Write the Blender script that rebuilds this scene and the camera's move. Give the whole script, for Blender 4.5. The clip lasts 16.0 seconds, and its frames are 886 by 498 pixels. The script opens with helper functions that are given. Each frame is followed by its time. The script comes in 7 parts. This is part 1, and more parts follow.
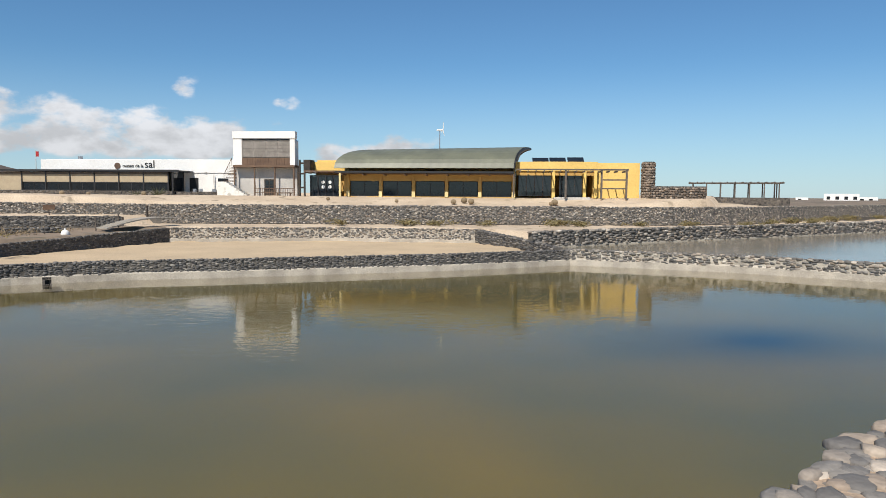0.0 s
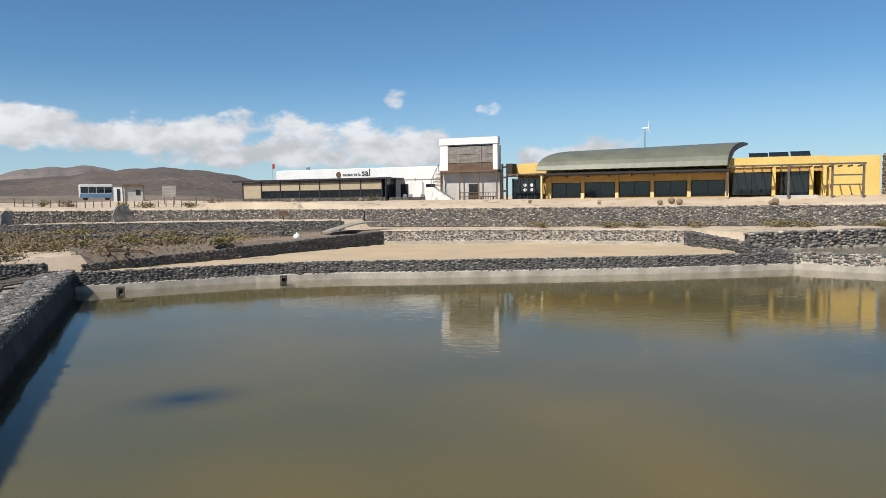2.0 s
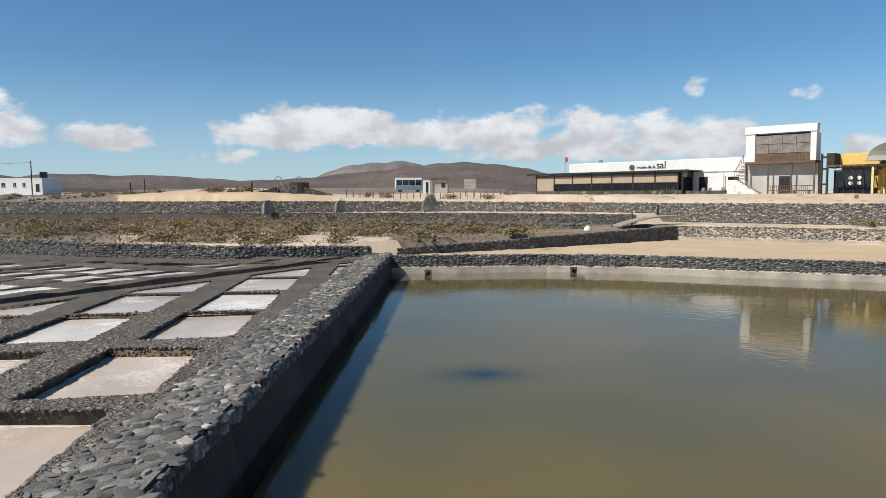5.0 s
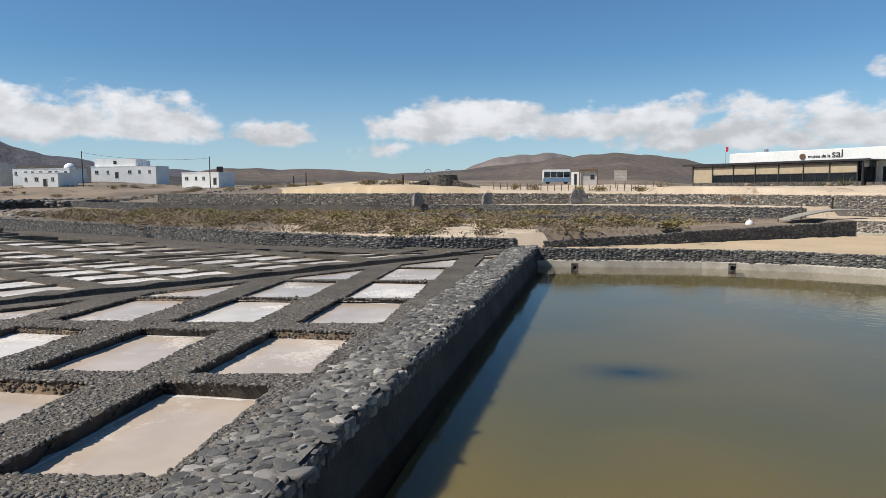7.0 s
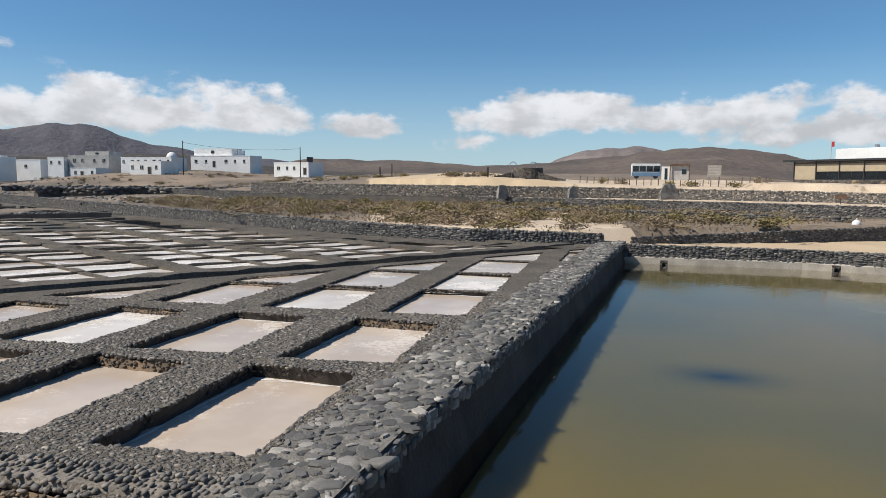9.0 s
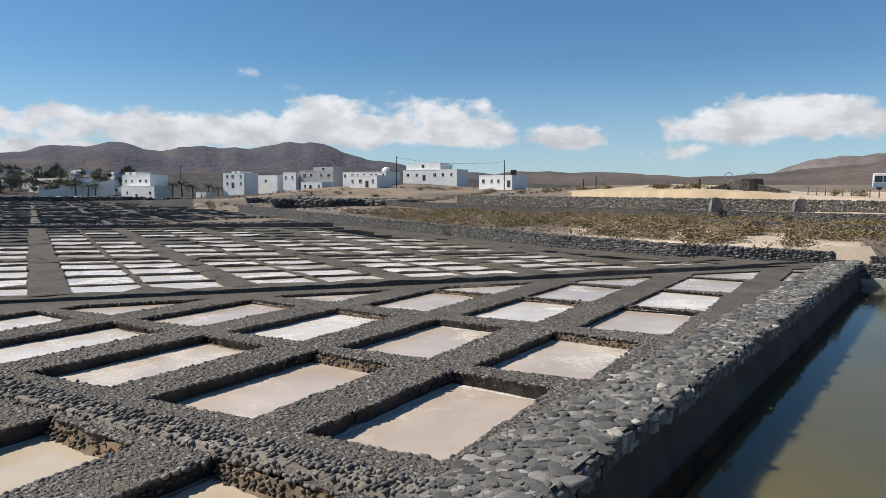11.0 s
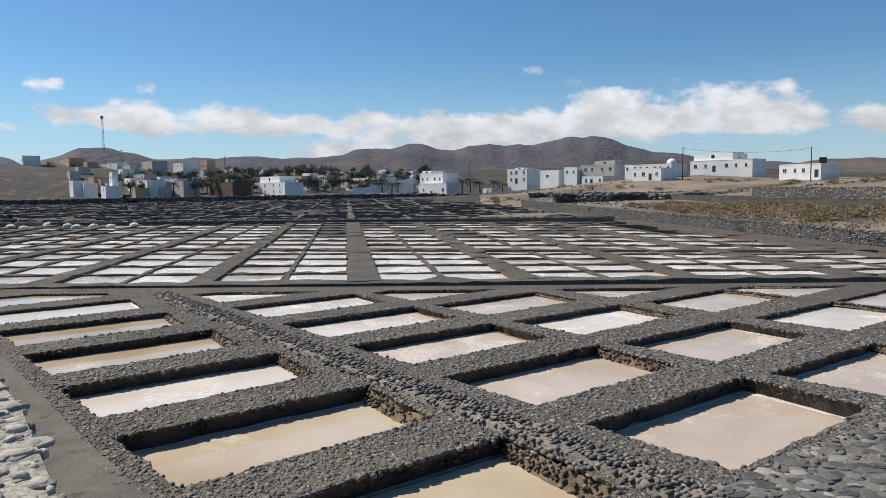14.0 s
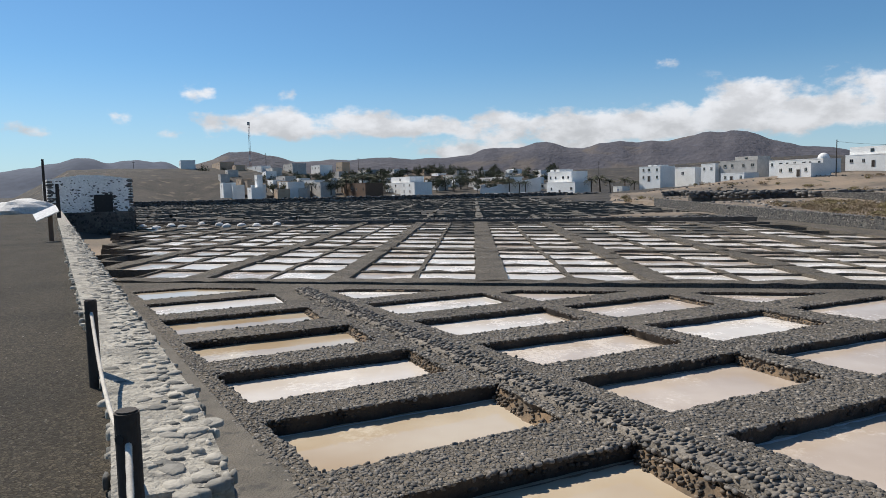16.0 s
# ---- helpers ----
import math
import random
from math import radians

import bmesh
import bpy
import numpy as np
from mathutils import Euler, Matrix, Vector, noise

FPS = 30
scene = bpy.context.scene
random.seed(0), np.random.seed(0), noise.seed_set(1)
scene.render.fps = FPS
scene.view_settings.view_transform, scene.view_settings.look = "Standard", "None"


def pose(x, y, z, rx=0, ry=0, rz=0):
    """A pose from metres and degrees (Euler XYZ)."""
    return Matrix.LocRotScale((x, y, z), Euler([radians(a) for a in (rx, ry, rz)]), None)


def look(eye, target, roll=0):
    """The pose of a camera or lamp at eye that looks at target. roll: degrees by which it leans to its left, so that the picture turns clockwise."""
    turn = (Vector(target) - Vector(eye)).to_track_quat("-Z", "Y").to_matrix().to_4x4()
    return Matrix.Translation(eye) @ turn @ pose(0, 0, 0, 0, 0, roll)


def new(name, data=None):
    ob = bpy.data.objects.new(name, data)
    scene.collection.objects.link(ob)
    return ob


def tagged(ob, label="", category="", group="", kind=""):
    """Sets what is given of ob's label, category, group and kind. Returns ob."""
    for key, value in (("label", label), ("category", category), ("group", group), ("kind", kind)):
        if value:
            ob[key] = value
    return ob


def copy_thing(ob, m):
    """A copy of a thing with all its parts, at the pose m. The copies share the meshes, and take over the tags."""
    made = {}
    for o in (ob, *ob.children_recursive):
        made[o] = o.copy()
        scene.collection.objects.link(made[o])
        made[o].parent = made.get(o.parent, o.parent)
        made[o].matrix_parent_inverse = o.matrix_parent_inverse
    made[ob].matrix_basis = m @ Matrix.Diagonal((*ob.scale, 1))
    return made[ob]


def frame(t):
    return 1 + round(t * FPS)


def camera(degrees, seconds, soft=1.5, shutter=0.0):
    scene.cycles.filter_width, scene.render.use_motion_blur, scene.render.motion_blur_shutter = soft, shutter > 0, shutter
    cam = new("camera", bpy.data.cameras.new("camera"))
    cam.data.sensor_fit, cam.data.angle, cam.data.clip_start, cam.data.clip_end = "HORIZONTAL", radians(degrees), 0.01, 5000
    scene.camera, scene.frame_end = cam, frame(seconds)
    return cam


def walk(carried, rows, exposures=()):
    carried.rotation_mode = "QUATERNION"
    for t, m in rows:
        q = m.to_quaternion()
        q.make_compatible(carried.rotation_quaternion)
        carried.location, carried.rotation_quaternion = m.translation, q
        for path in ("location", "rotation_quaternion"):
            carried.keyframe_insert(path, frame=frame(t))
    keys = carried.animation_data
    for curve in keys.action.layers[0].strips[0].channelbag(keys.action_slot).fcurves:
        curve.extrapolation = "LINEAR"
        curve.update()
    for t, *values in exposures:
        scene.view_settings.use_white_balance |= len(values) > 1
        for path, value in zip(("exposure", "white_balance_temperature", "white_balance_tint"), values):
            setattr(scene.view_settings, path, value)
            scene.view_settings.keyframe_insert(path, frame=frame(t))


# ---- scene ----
# ---------------------------------------------------------------- camera
cam = camera(65.15, 16.0, soft=0.8)
PATH = [
    (0.0, pose(0.090, 0.605, 5.105, 85.58, -0.40, -3.21)),
    (0.5, pose(0.075, 0.557, 5.105, 85.20, -0.00, 0.00)),
    (1.0, pose(0.040, 0.453, 5.103, 85.15, -0.25, 3.87)),
    (1.5, pose(-0.022, 0.321, 5.090, 85.30, 0.12, 8.42)),
    (2.0, pose(-0.058, 0.231, 5.097, 85.84, 0.73, 13.16)),
    (2.5, pose(-0.088, 0.133, 5.092, 85.64, 0.70, 15.61)),
    (3.0, pose(-0.124, 0.017, 5.093, 86.10, 0.74, 19.56)),
    (3.5, pose(-0.110, -0.074, 5.089, 85.95, 0.00, 23.50)),
    (4.0, pose(-0.077, -0.149, 5.083, 85.98, -0.23, 28.56)),
    (4.5, pose(-0.045, -0.182, 5.072, 85.82, 0.07, 32.92)),
    (7.0, pose(-0.011, -0.147, 5.072, 84.93, 0.42, 48.84)),
    (7.5, pose(-0.023, -0.148, 5.075, 85.32, 0.39, 51.04)),
    (8.0, pose(-0.081, -0.165, 5.068, 85.23, 0.32, 52.88)),
    (10.5, pose(-0.183, -0.019, 5.064, 84.31, -0.65, 65.85)),
    (11.0, pose(-0.149, -0.039, 5.076, 85.23, -0.23, 72.35)),
    (11.5, pose(-0.109, -0.044, 5.086, 85.41, -0.16, 78.10)),
    (12.0, pose(-0.061, -0.060, 5.091, 86.09, -0.24, 83.25)),
    (12.5, pose(-0.028, -0.069, 5.098, 85.74, 0.00, 87.19)),
    (13.0, pose(0.007, -0.093, 5.110, 85.47, 0.29, 89.87)),
    (13.5, pose(0.041, -0.138, 5.122, 85.09, 0.73, 92.77)),
    (14.0, pose(0.099, -0.156, 5.122, 84.87, 0.79, 95.14)),
    (14.5, pose(0.129, -0.186, 5.128, 84.98, 0.66, 97.00)),
    (15.0, pose(0.178, -0.186, 5.132, 84.87, 1.20, 99.69)),
    (15.5, pose(0.212, -0.185, 5.149, 84.98, 1.46, 102.33)),
    (16.0, pose(0.243, -0.196, 5.164, 84.99, 1.26, 105.59)),
]
walk(cam, PATH, exposures=((0.0, 0.17, 6400, 10), (16.0, 0.17, 6400, 10)))

# ---------------------------------------------------------------- light
SUN_AZ, SUN_EL = 157.0, 48.0          # degrees left of +y, degrees above the horizon
sun_dir = Vector((-math.sin(radians(SUN_AZ)) * math.cos(radians(SUN_EL)),
                  math.cos(radians(SUN_AZ)) * math.cos(radians(SUN_EL)), math.sin(radians(SUN_EL))))
sun = new("sun", bpy.data.lights.new("sun", "SUN"))
sun.data.energy, sun.data.angle, sun.data.color = 4.95, radians(0.53), (1.0, 0.93, 0.82)
sun.matrix_world = look((0, 0, 60), Vector((0, 0, 60)) - sun_dir)


def nodes_of(tree):
    return tree.nodes, tree.links


def make_world():
    world = bpy.data.worlds.new("sky")
    scene.world = world
    world.use_nodes = True
    n, l = nodes_of(world.node_tree)
    n.clear()

    def math_node(op, a, b=None, c=None, clamp=False):
        m = n.new("ShaderNodeMath")
        m.operation, m.use_clamp = op, clamp
        for i, v in enumerate((a, b, c)):
            if v is None:
                continue
            if isinstance(v, (int, float)):
                m.inputs[i].default_value = v
            else:
                l.new(v, m.inputs[i])
        return m.outputs[0]

    def step(v, lo, hi):
        m = n.new("ShaderNodeMapRange")
        m.interpolation_type = "SMOOTHSTEP"
        l.new(v, m.inputs["Value"])
        m.inputs["From Min"].default_value, m.inputs["From Max"].default_value = lo, hi
        return m.outputs["Result"]

    sky = n.new("ShaderNodeTexSky")
    sky.sky_type, sky.sun_disc = "NISHITA", False
    sky.sun_elevation, sky.sun_rotation = radians(SUN_EL), radians(-SUN_AZ)
    sky.air_density, sky.dust_density, sky.ozone_density, sky.altitude = 1.0, 0.15, 3.5, 200
    co = n.new("ShaderNodeTexCoord")
    xyz = n.new("ShaderNodeSeparateXYZ")
    l.new(co.outputs["Generated"], xyz.inputs[0])
    x, y, z = xyz.outputs
    az = math_node("MULTIPLY", math_node("ARCTAN2", math_node("MULTIPLY", x, -1), y), 57.2958)
    el = math_node("MULTIPLY", math_node("ARCSINE", z), 57.2958)
    flat = n.new("ShaderNodeCombineXYZ")
    l.new(math_node("MULTIPLY", az, 0.15), flat.inputs[0])
    l.new(math_node("MULTIPLY", el, 0.25), flat.inputs[1])

    def tex(scale, detail, rough, shift):
        t = n.new("ShaderNodeTexNoise")
        t.inputs["Scale"].default_value, t.inputs["Detail"].default_value, t.inputs["Roughness"].default_value = scale, detail, rough
        mp = n.new("ShaderNodeMapping")
        mp.inputs["Location"].default_value = (shift, shift * 0.7, 0)
        l.new(flat.outputs[0], mp.inputs[0])
        l.new(mp.outputs[0], t.inputs["Vector"])
        return t.outputs["Fac"]

    puff = tex(1.7, 8, 0.57, 3.1)
    big = tex(0.55, 3, 0.5, 8.4)

    # a bank of cloud: flat-bottomed body between two bearings, its top broken into lobes by the noise
    def bank(a0, a1, base, top, edge=5.0, weight=1.0):
        win = math_node("MULTIPLY", step(az, a0, a0 + edge), math_node("SUBTRACT", 1, step(az, a1 - edge, a1)))
        floor_ = step(el, base - 0.5, base + 1.2)
        lid = math_node("SUBTRACT", 1, step(el, base + (top - base) * 0.40, top + 0.9))
        return math_node("MULTIPLY", math_node("MULTIPLY", win, weight), math_node("MULTIPLY", floor_, lid))
    banks = [bank(*b) for b in CLOUDS]
    body = banks[0]
    for b in banks[1:]:
        body = math_node("MAXIMUM", body, b)
    shape = math_node("MULTIPLY_ADD", math_node("SUBTRACT", puff, 0.5), 4.2, math_node("MULTIPLY_ADD", body, 1.75, -0.80))
    shape = math_node("MULTIPLY_ADD", math_node("SUBTRACT", big, 0.5), 0.9, shape)
    wisp = math_node("MULTIPLY", step(body, 0.0, 0.30), step(shape, -0.15, 0.65))
    cover = math_node("MULTIPLY", wisp, 0.94)
    shade = tex(2.2, 6, 0.55, 21.0)
    lit = math_node("MULTIPLY_ADD", step(shade, 0.34, 0.64), 2.3, 5.4)
    lit = math_node("MULTIPLY_ADD", step(el, 3.2, 7.0), 1.3, lit)
    tone = n.new("ShaderNodeCombineXYZ")
    for i, k in enumerate((1.0, 1.0, 1.02)):
        l.new(math_node("MULTIPLY", lit, k), tone.inputs[i])
    # milky air low over the horizon
    tinted = n.new("ShaderNodeMix")
    tinted.data_type, tinted.blend_type = "RGBA", "MULTIPLY"
    tinted.inputs["Factor"].default_value = 1.0
    l.new(sky.outputs[0], tinted.inputs["A"])
    tinted.inputs["B"].default_value = (0.61, 0.86, 0.99, 1)
    haze = n.new("ShaderNodeMix")
    haze.data_type = "RGBA"
    l.new(math_node("MULTIPLY", math_node("SUBTRACT", 1, step(el, -1.0, 11.0)), 0.50), haze.inputs["Factor"])
    l.new(tinted.outputs["Result"], haze.inputs["A"])
    haze.inputs["B"].default_value = (5.6, 6.7, 8.1, 1)
    mix = n.new("ShaderNodeMix")
    mix.data_type = "RGBA"
    l.new(cover, mix.inputs["Factor"])
    l.new(haze.outputs["Result"], mix.inputs["A"])
    l.new(tone.outputs[0], mix.inputs["B"])
    bg = n.new("ShaderNodeBackground")
    bg.inputs["Strength"].default_value = SKY_POWER
    l.new(mix.outputs["Result"], bg.inputs[0])
    out = n.new("ShaderNodeOutputWorld")
    l.new(bg.outputs[0], out.inputs[0])


SKY_POWER = 0.088
# banks of cloud: from and to (degrees left of +y), base and top (degrees up), softness of the ends
CLOUDS = [
    (22, 59, 3.3, 7.6, 8), (6, 32, 2.2, 6.9, 9), (-8, 16, 1.8, 5.0, 12, 0.8), (56, 68.5, 3.1, 5.4, 6), (47.5, 59, 2.3, 4.0, 6, 0.9),
    (64.5, 88, 3.2, 8.3, 4), (80, 108, 2.9, 7.0, 7), (100, 129, 3.9, 6.6, 7), (84, 113, 1.9, 4.6, 9, 0.9),
    (15.6, 18.9, 7.0, 8.9, 1.5, 0.50), (7.8, 11.2, 6.5, 7.6, 1.3, 0.66), (17, 38, 2.3, 7.0, 6), (86, 90, 8.3, 9.5, 1.3, 0.7), (122.2, 126.4, 6.7, 8.0, 1.5, 0.9),
    (116.6, 119.2, 7.2, 8.0, 1.0, 0.75), (128.6, 131.8, 5.1, 6.2, 1.2, 0.9), (132.6, 139, 4.1, 5.0, 2.2, 0.85), (125.5, 128.5, 3.8, 4.8, 1.2, 0.7), (119, 121.5, 4.9, 5.7, 1.0, 0.7)]
make_world()


# ---------------------------------------------------------------- materials
def material(name, color, rough=0.8, tint=None, scale=3.0, fine=40.0, bump=0.25, dist=0.02, metal=0.0, island=None, spec=0.4, spots=None, obj_random=None, coord="pos"):
    """Two scales of variation: soft patches between color and tint, fine grain, relief. island: colours by loose piece."""
    m = bpy.data.materials.new(name)
    m.use_nodes = True
    n, l = nodes_of(m.node_tree)
    b = n["Principled BSDF"]
    b.inputs["Roughness"].default_value, b.inputs["Metallic"].default_value = rough, metal
    b.inputs["Specular IOR Level"].default_value = spec
    geo = n.new("ShaderNodeNewGeometry")
    pos = geo.outputs["Position"]

    def tex(s, detail=5):
        t = n.new("ShaderNodeTexNoise")
        t.inputs["Scale"].default_value, t.inputs["Detail"].default_value = s, detail
        l.new(pos, t.inputs["Vector"])
        return t.outputs["Fac"]

    def ramp(f, stops):
        r = n.new("ShaderNodeValToRGB")
        e = r.color_ramp.elements
        while len(e) < len(stops):
            e.new(0.5)
        for i, (p, c) in enumerate(stops):
            e[i].position, e[i].color = p, (*c, 1)
        l.new(f, r.inputs[0])
        return r.outputs[0]

    def mix(f, a, c, how="MIX"):
        x = n.new("ShaderNodeMix")
        x.data_type, x.blend_type = "RGBA", how
        for s, v in ((x.inputs["Factor"], f), (x.inputs["A"], a), (x.inputs["B"], c)):
            if isinstance(v, (int, float)):
                s.default_value = v
            elif isinstance(v, tuple):
                s.default_value = (*v, 1)
            else:
                l.new(v, s)
        return x.outputs["Result"]

    tint = tint or tuple(c * 0.75 for c in color)
    soft = tex(scale)
    if island:
        col = ramp(geo.outputs["Random Per Island"], island)
        col = mix(0.35, col, ramp(soft, [(0.3, (0.35, 0.35, 0.35)), (0.7, (1.2, 1.2, 1.2))]), "MULTIPLY")
    elif obj_random:
        info = n.new("ShaderNodeObjectInfo")
        col = ramp(info.outputs["Random"], obj_random)
        col = mix(0.35, col, ramp(soft, [(0.3, (0.35, 0.35, 0.35)), (0.7, (1.2, 1.2, 1.2))]), "MULTIPLY")
    else:
        col = ramp(soft, [(0.32, tint), (0.66, color)])
    grain = tex(fine, 4)
    col = mix(0.6, col, ramp(grain, [(0.25, (0.62, 0.62, 0.62)), (0.75, (1.15, 1.15, 1.15))]), "MULTIPLY")
    if spots:
        s_scale, s_lo, s_color = spots
        sp = tex(s_scale, 3)
        mr = n.new("ShaderNodeMapRange")
        l.new(sp, mr.inputs["Value"])
        mr.inputs["From Min"].default_value, mr.inputs["From Max"].default_value = s_lo, s_lo + 0.08
        col = mix(mr.outputs["Result"], col, s_color)
    l.new(col, b.inputs["Base Color"])
    if bump:
        bp = n.new("ShaderNodeBump")
        bp.inputs["Strength"].default_value, bp.inputs["Distance"].default_value = bump, dist
        l.new(grain, bp.inputs["Height"])
        l.new(bp.outputs[0], b.inputs["Normal"])
    return m


def cobble_material(name, size, dark, light, gap):
    """Rounded beach stones set on edge in mortar."""
    m = bpy.data.materials.new(name)
    m.use_nodes = True
    n, l = nodes_of(m.node_tree)
    b = n["Principled BSDF"]
    b.inputs["Roughness"].default_value, b.inputs["Specular IOR Level"].default_value = 0.92, 0.2
    geo = n.new("ShaderNodeNewGeometry")
    v = n.new("ShaderNodeTexVoronoi")
    v.inputs["Scale"].default_value = 1.0 / size
    l.new(geo.outputs["Position"], v.inputs["Vector"])
    v2 = n.new("ShaderNodeTexVoronoi")
    v2.feature = "DISTANCE_TO_EDGE"
    v2.inputs["Scale"].default_value = 1.0 / size
    l.new(geo.outputs["Position"], v2.inputs["Vector"])
    sep = n.new("ShaderNodeSeparateColor")
    l.new(v.outputs["Color"], sep.inputs[0])
    r = n.new("ShaderNodeValToRGB")
    e = r.color_ramp.elements
    e[0].color, e[1].color = (*dark, 1), (*light, 1)
    l.new(sep.outputs[0], r.inputs[0])
    edge = n.new("ShaderNodeMapRange")
    edge.inputs["From Min"].default_value, edge.inputs["From Max"].default_value = 0.02, 0.14
    l.new(v2.outputs["Distance"], edge.inputs["Value"])
    mx = n.new("ShaderNodeMix")
    mx.data_type = "RGBA"
    mx.inputs["A"].default_value = (*gap, 1)
    l.new(edge.outputs["Result"], mx.inputs["Factor"])
    l.new(r.outputs[0], mx.inputs["B"])
    big = n.new("ShaderNodeTexNoise")
    big.inputs["Scale"].default_value, big.inputs["Detail"].default_value = 0.5, 6
    l.new(geo.outputs["Position"], big.inputs["Vector"])
    rb = n.new("ShaderNodeValToRGB")
    rb.color_ramp.elements[0].position, rb.color_ramp.elements[0].color = 0.3, (0.65, 0.65, 0.65, 1)
    rb.color_ramp.elements[1].position, rb.color_ramp.elements[1].color = 0.7, (1.2, 1.17, 1.12, 1)
    l.new(big.outputs["Fac"], rb.inputs[0])
    mul = n.new("ShaderNodeMix")
    mul.data_type, mul.blend_type = "RGBA", "MULTIPLY"
    mul.inputs["Factor"].default_value = 0.8
    l.new(mx.outputs["Result"], mul.inputs["A"])
    l.new(rb.outputs[0], mul.inputs["B"])
    l.new(mul.outputs["Result"], b.inputs["Base Color"])
    bp = n.new("ShaderNodeBump")
    bp.inputs["Strength"].default_value, bp.inputs["Distance"].default_value = 0.8, size * 0.5
    l.new(edge.outputs["Result"], bp.inputs["Height"])
    l.new(bp.outputs[0], b.inputs["Normal"])
    return m


def water_material(name, deep, shallow, ripple, scale, rough=0.03, patches=None, stretch=(1, 1, 1), spec=0.5, crust=None):
    """Murky water: cloudy colour below a rippled glossy face."""
    m = bpy.data.materials.new(name)
    m.use_nodes = True
    n, l = nodes_of(m.node_tree)
    b = n["Principled BSDF"]
    b.inputs["Roughness"].default_value, b.inputs["IOR"].default_value = rough, 1.33
    b.inputs["Specular IOR Level"].default_value = spec
    geo = n.new("ShaderNodeNewGeometry")
    t = n.new("ShaderNodeTexNoise")
    t.inputs["Scale"].default_value, t.inputs["Detail"].default_value = patches or 0.12, 3
    l.new(geo.outputs["Position"], t.inputs["Vector"])
    r = n.new("ShaderNodeValToRGB")
    r.color_ramp.elements[0].position, r.color_ramp.elements[0].color = 0.35, (*deep, 1)
    r.color_ramp.elements[1].position, r.color_ramp.elements[1].color = 0.65, (*shallow, 1)
    l.new(t.outputs["Fac"], r.inputs[0])
    l.new(r.outputs[0], b.inputs["Base Color"])
    if crust:
        c_color, c_lo, c_rough = crust
        k1, k2 = n.new("ShaderNodeTexNoise"), n.new("ShaderNodeTexNoise")
        k1.inputs["Scale"].default_value, k1.inputs["Detail"].default_value = 0.55, 4
        k2.inputs["Scale"].default_value, k2.inputs["Detail"].default_value, k2.inputs["Roughness"].default_value = 7.0, 8, 0.7
        add = n.new("ShaderNodeMath")
        add.operation = "MULTIPLY_ADD"
        add.inputs[1].default_value = 0.55
        for k in (k1, k2):
            l.new(geo.outputs["Position"], k.inputs["Vector"])
        l.new(k2.outputs["Fac"], add.inputs[0])
        l.new(k1.outputs["Fac"], add.inputs[2])
        edge = n.new("ShaderNodeMapRange")
        edge.inputs["From Min"].default_value, edge.inputs["From Max"].default_value = c_lo, c_lo + 0.30
        l.new(add.outputs[0], edge.inputs["Value"])
        cm = n.new("ShaderNodeMix")
        cm.data_type = "RGBA"
        l.new(edge.outputs["Result"], cm.inputs["Factor"])
        l.new(r.outputs[0], cm.inputs["A"])
        cm.inputs["B"].default_value = (*c_color, 1)
        l.new(cm.outputs["Result"], b.inputs["Base Color"])
        rr = n.new("ShaderNodeMapRange")
        rr.inputs["To Min"].default_value, rr.inputs["To Max"].default_value = rough, c_rough
        l.new(edge.outputs["Result"], rr.inputs["Value"])
        l.new(rr.outputs["Result"], b.inputs["Roughness"])
    mp = n.new("ShaderNodeMapping")
    mp.inputs["Scale"].default_value = stretch
    l.new(geo.outputs["Position"], mp.inputs[0])
    w = n.new("ShaderNodeTexNoise")
    w.inputs["Scale"].default_value, w.inputs["Detail"].default_value = scale, 3
    l.new(mp.outputs[0], w.inputs["Vector"])
    bp = n.new("ShaderNodeBump")
    bp.inputs["Strength"].default_value, bp.inputs["Distance"].default_value = 1.0, ripple
    l.new(w.outputs["Fac"], bp.inputs["Height"])
    l.new(bp.outputs[0], b.inputs["Normal"])
    return m


# Depth of the added murk sheet; it sets how wide the wall's shadow shows.
MURK_Z = -0.45


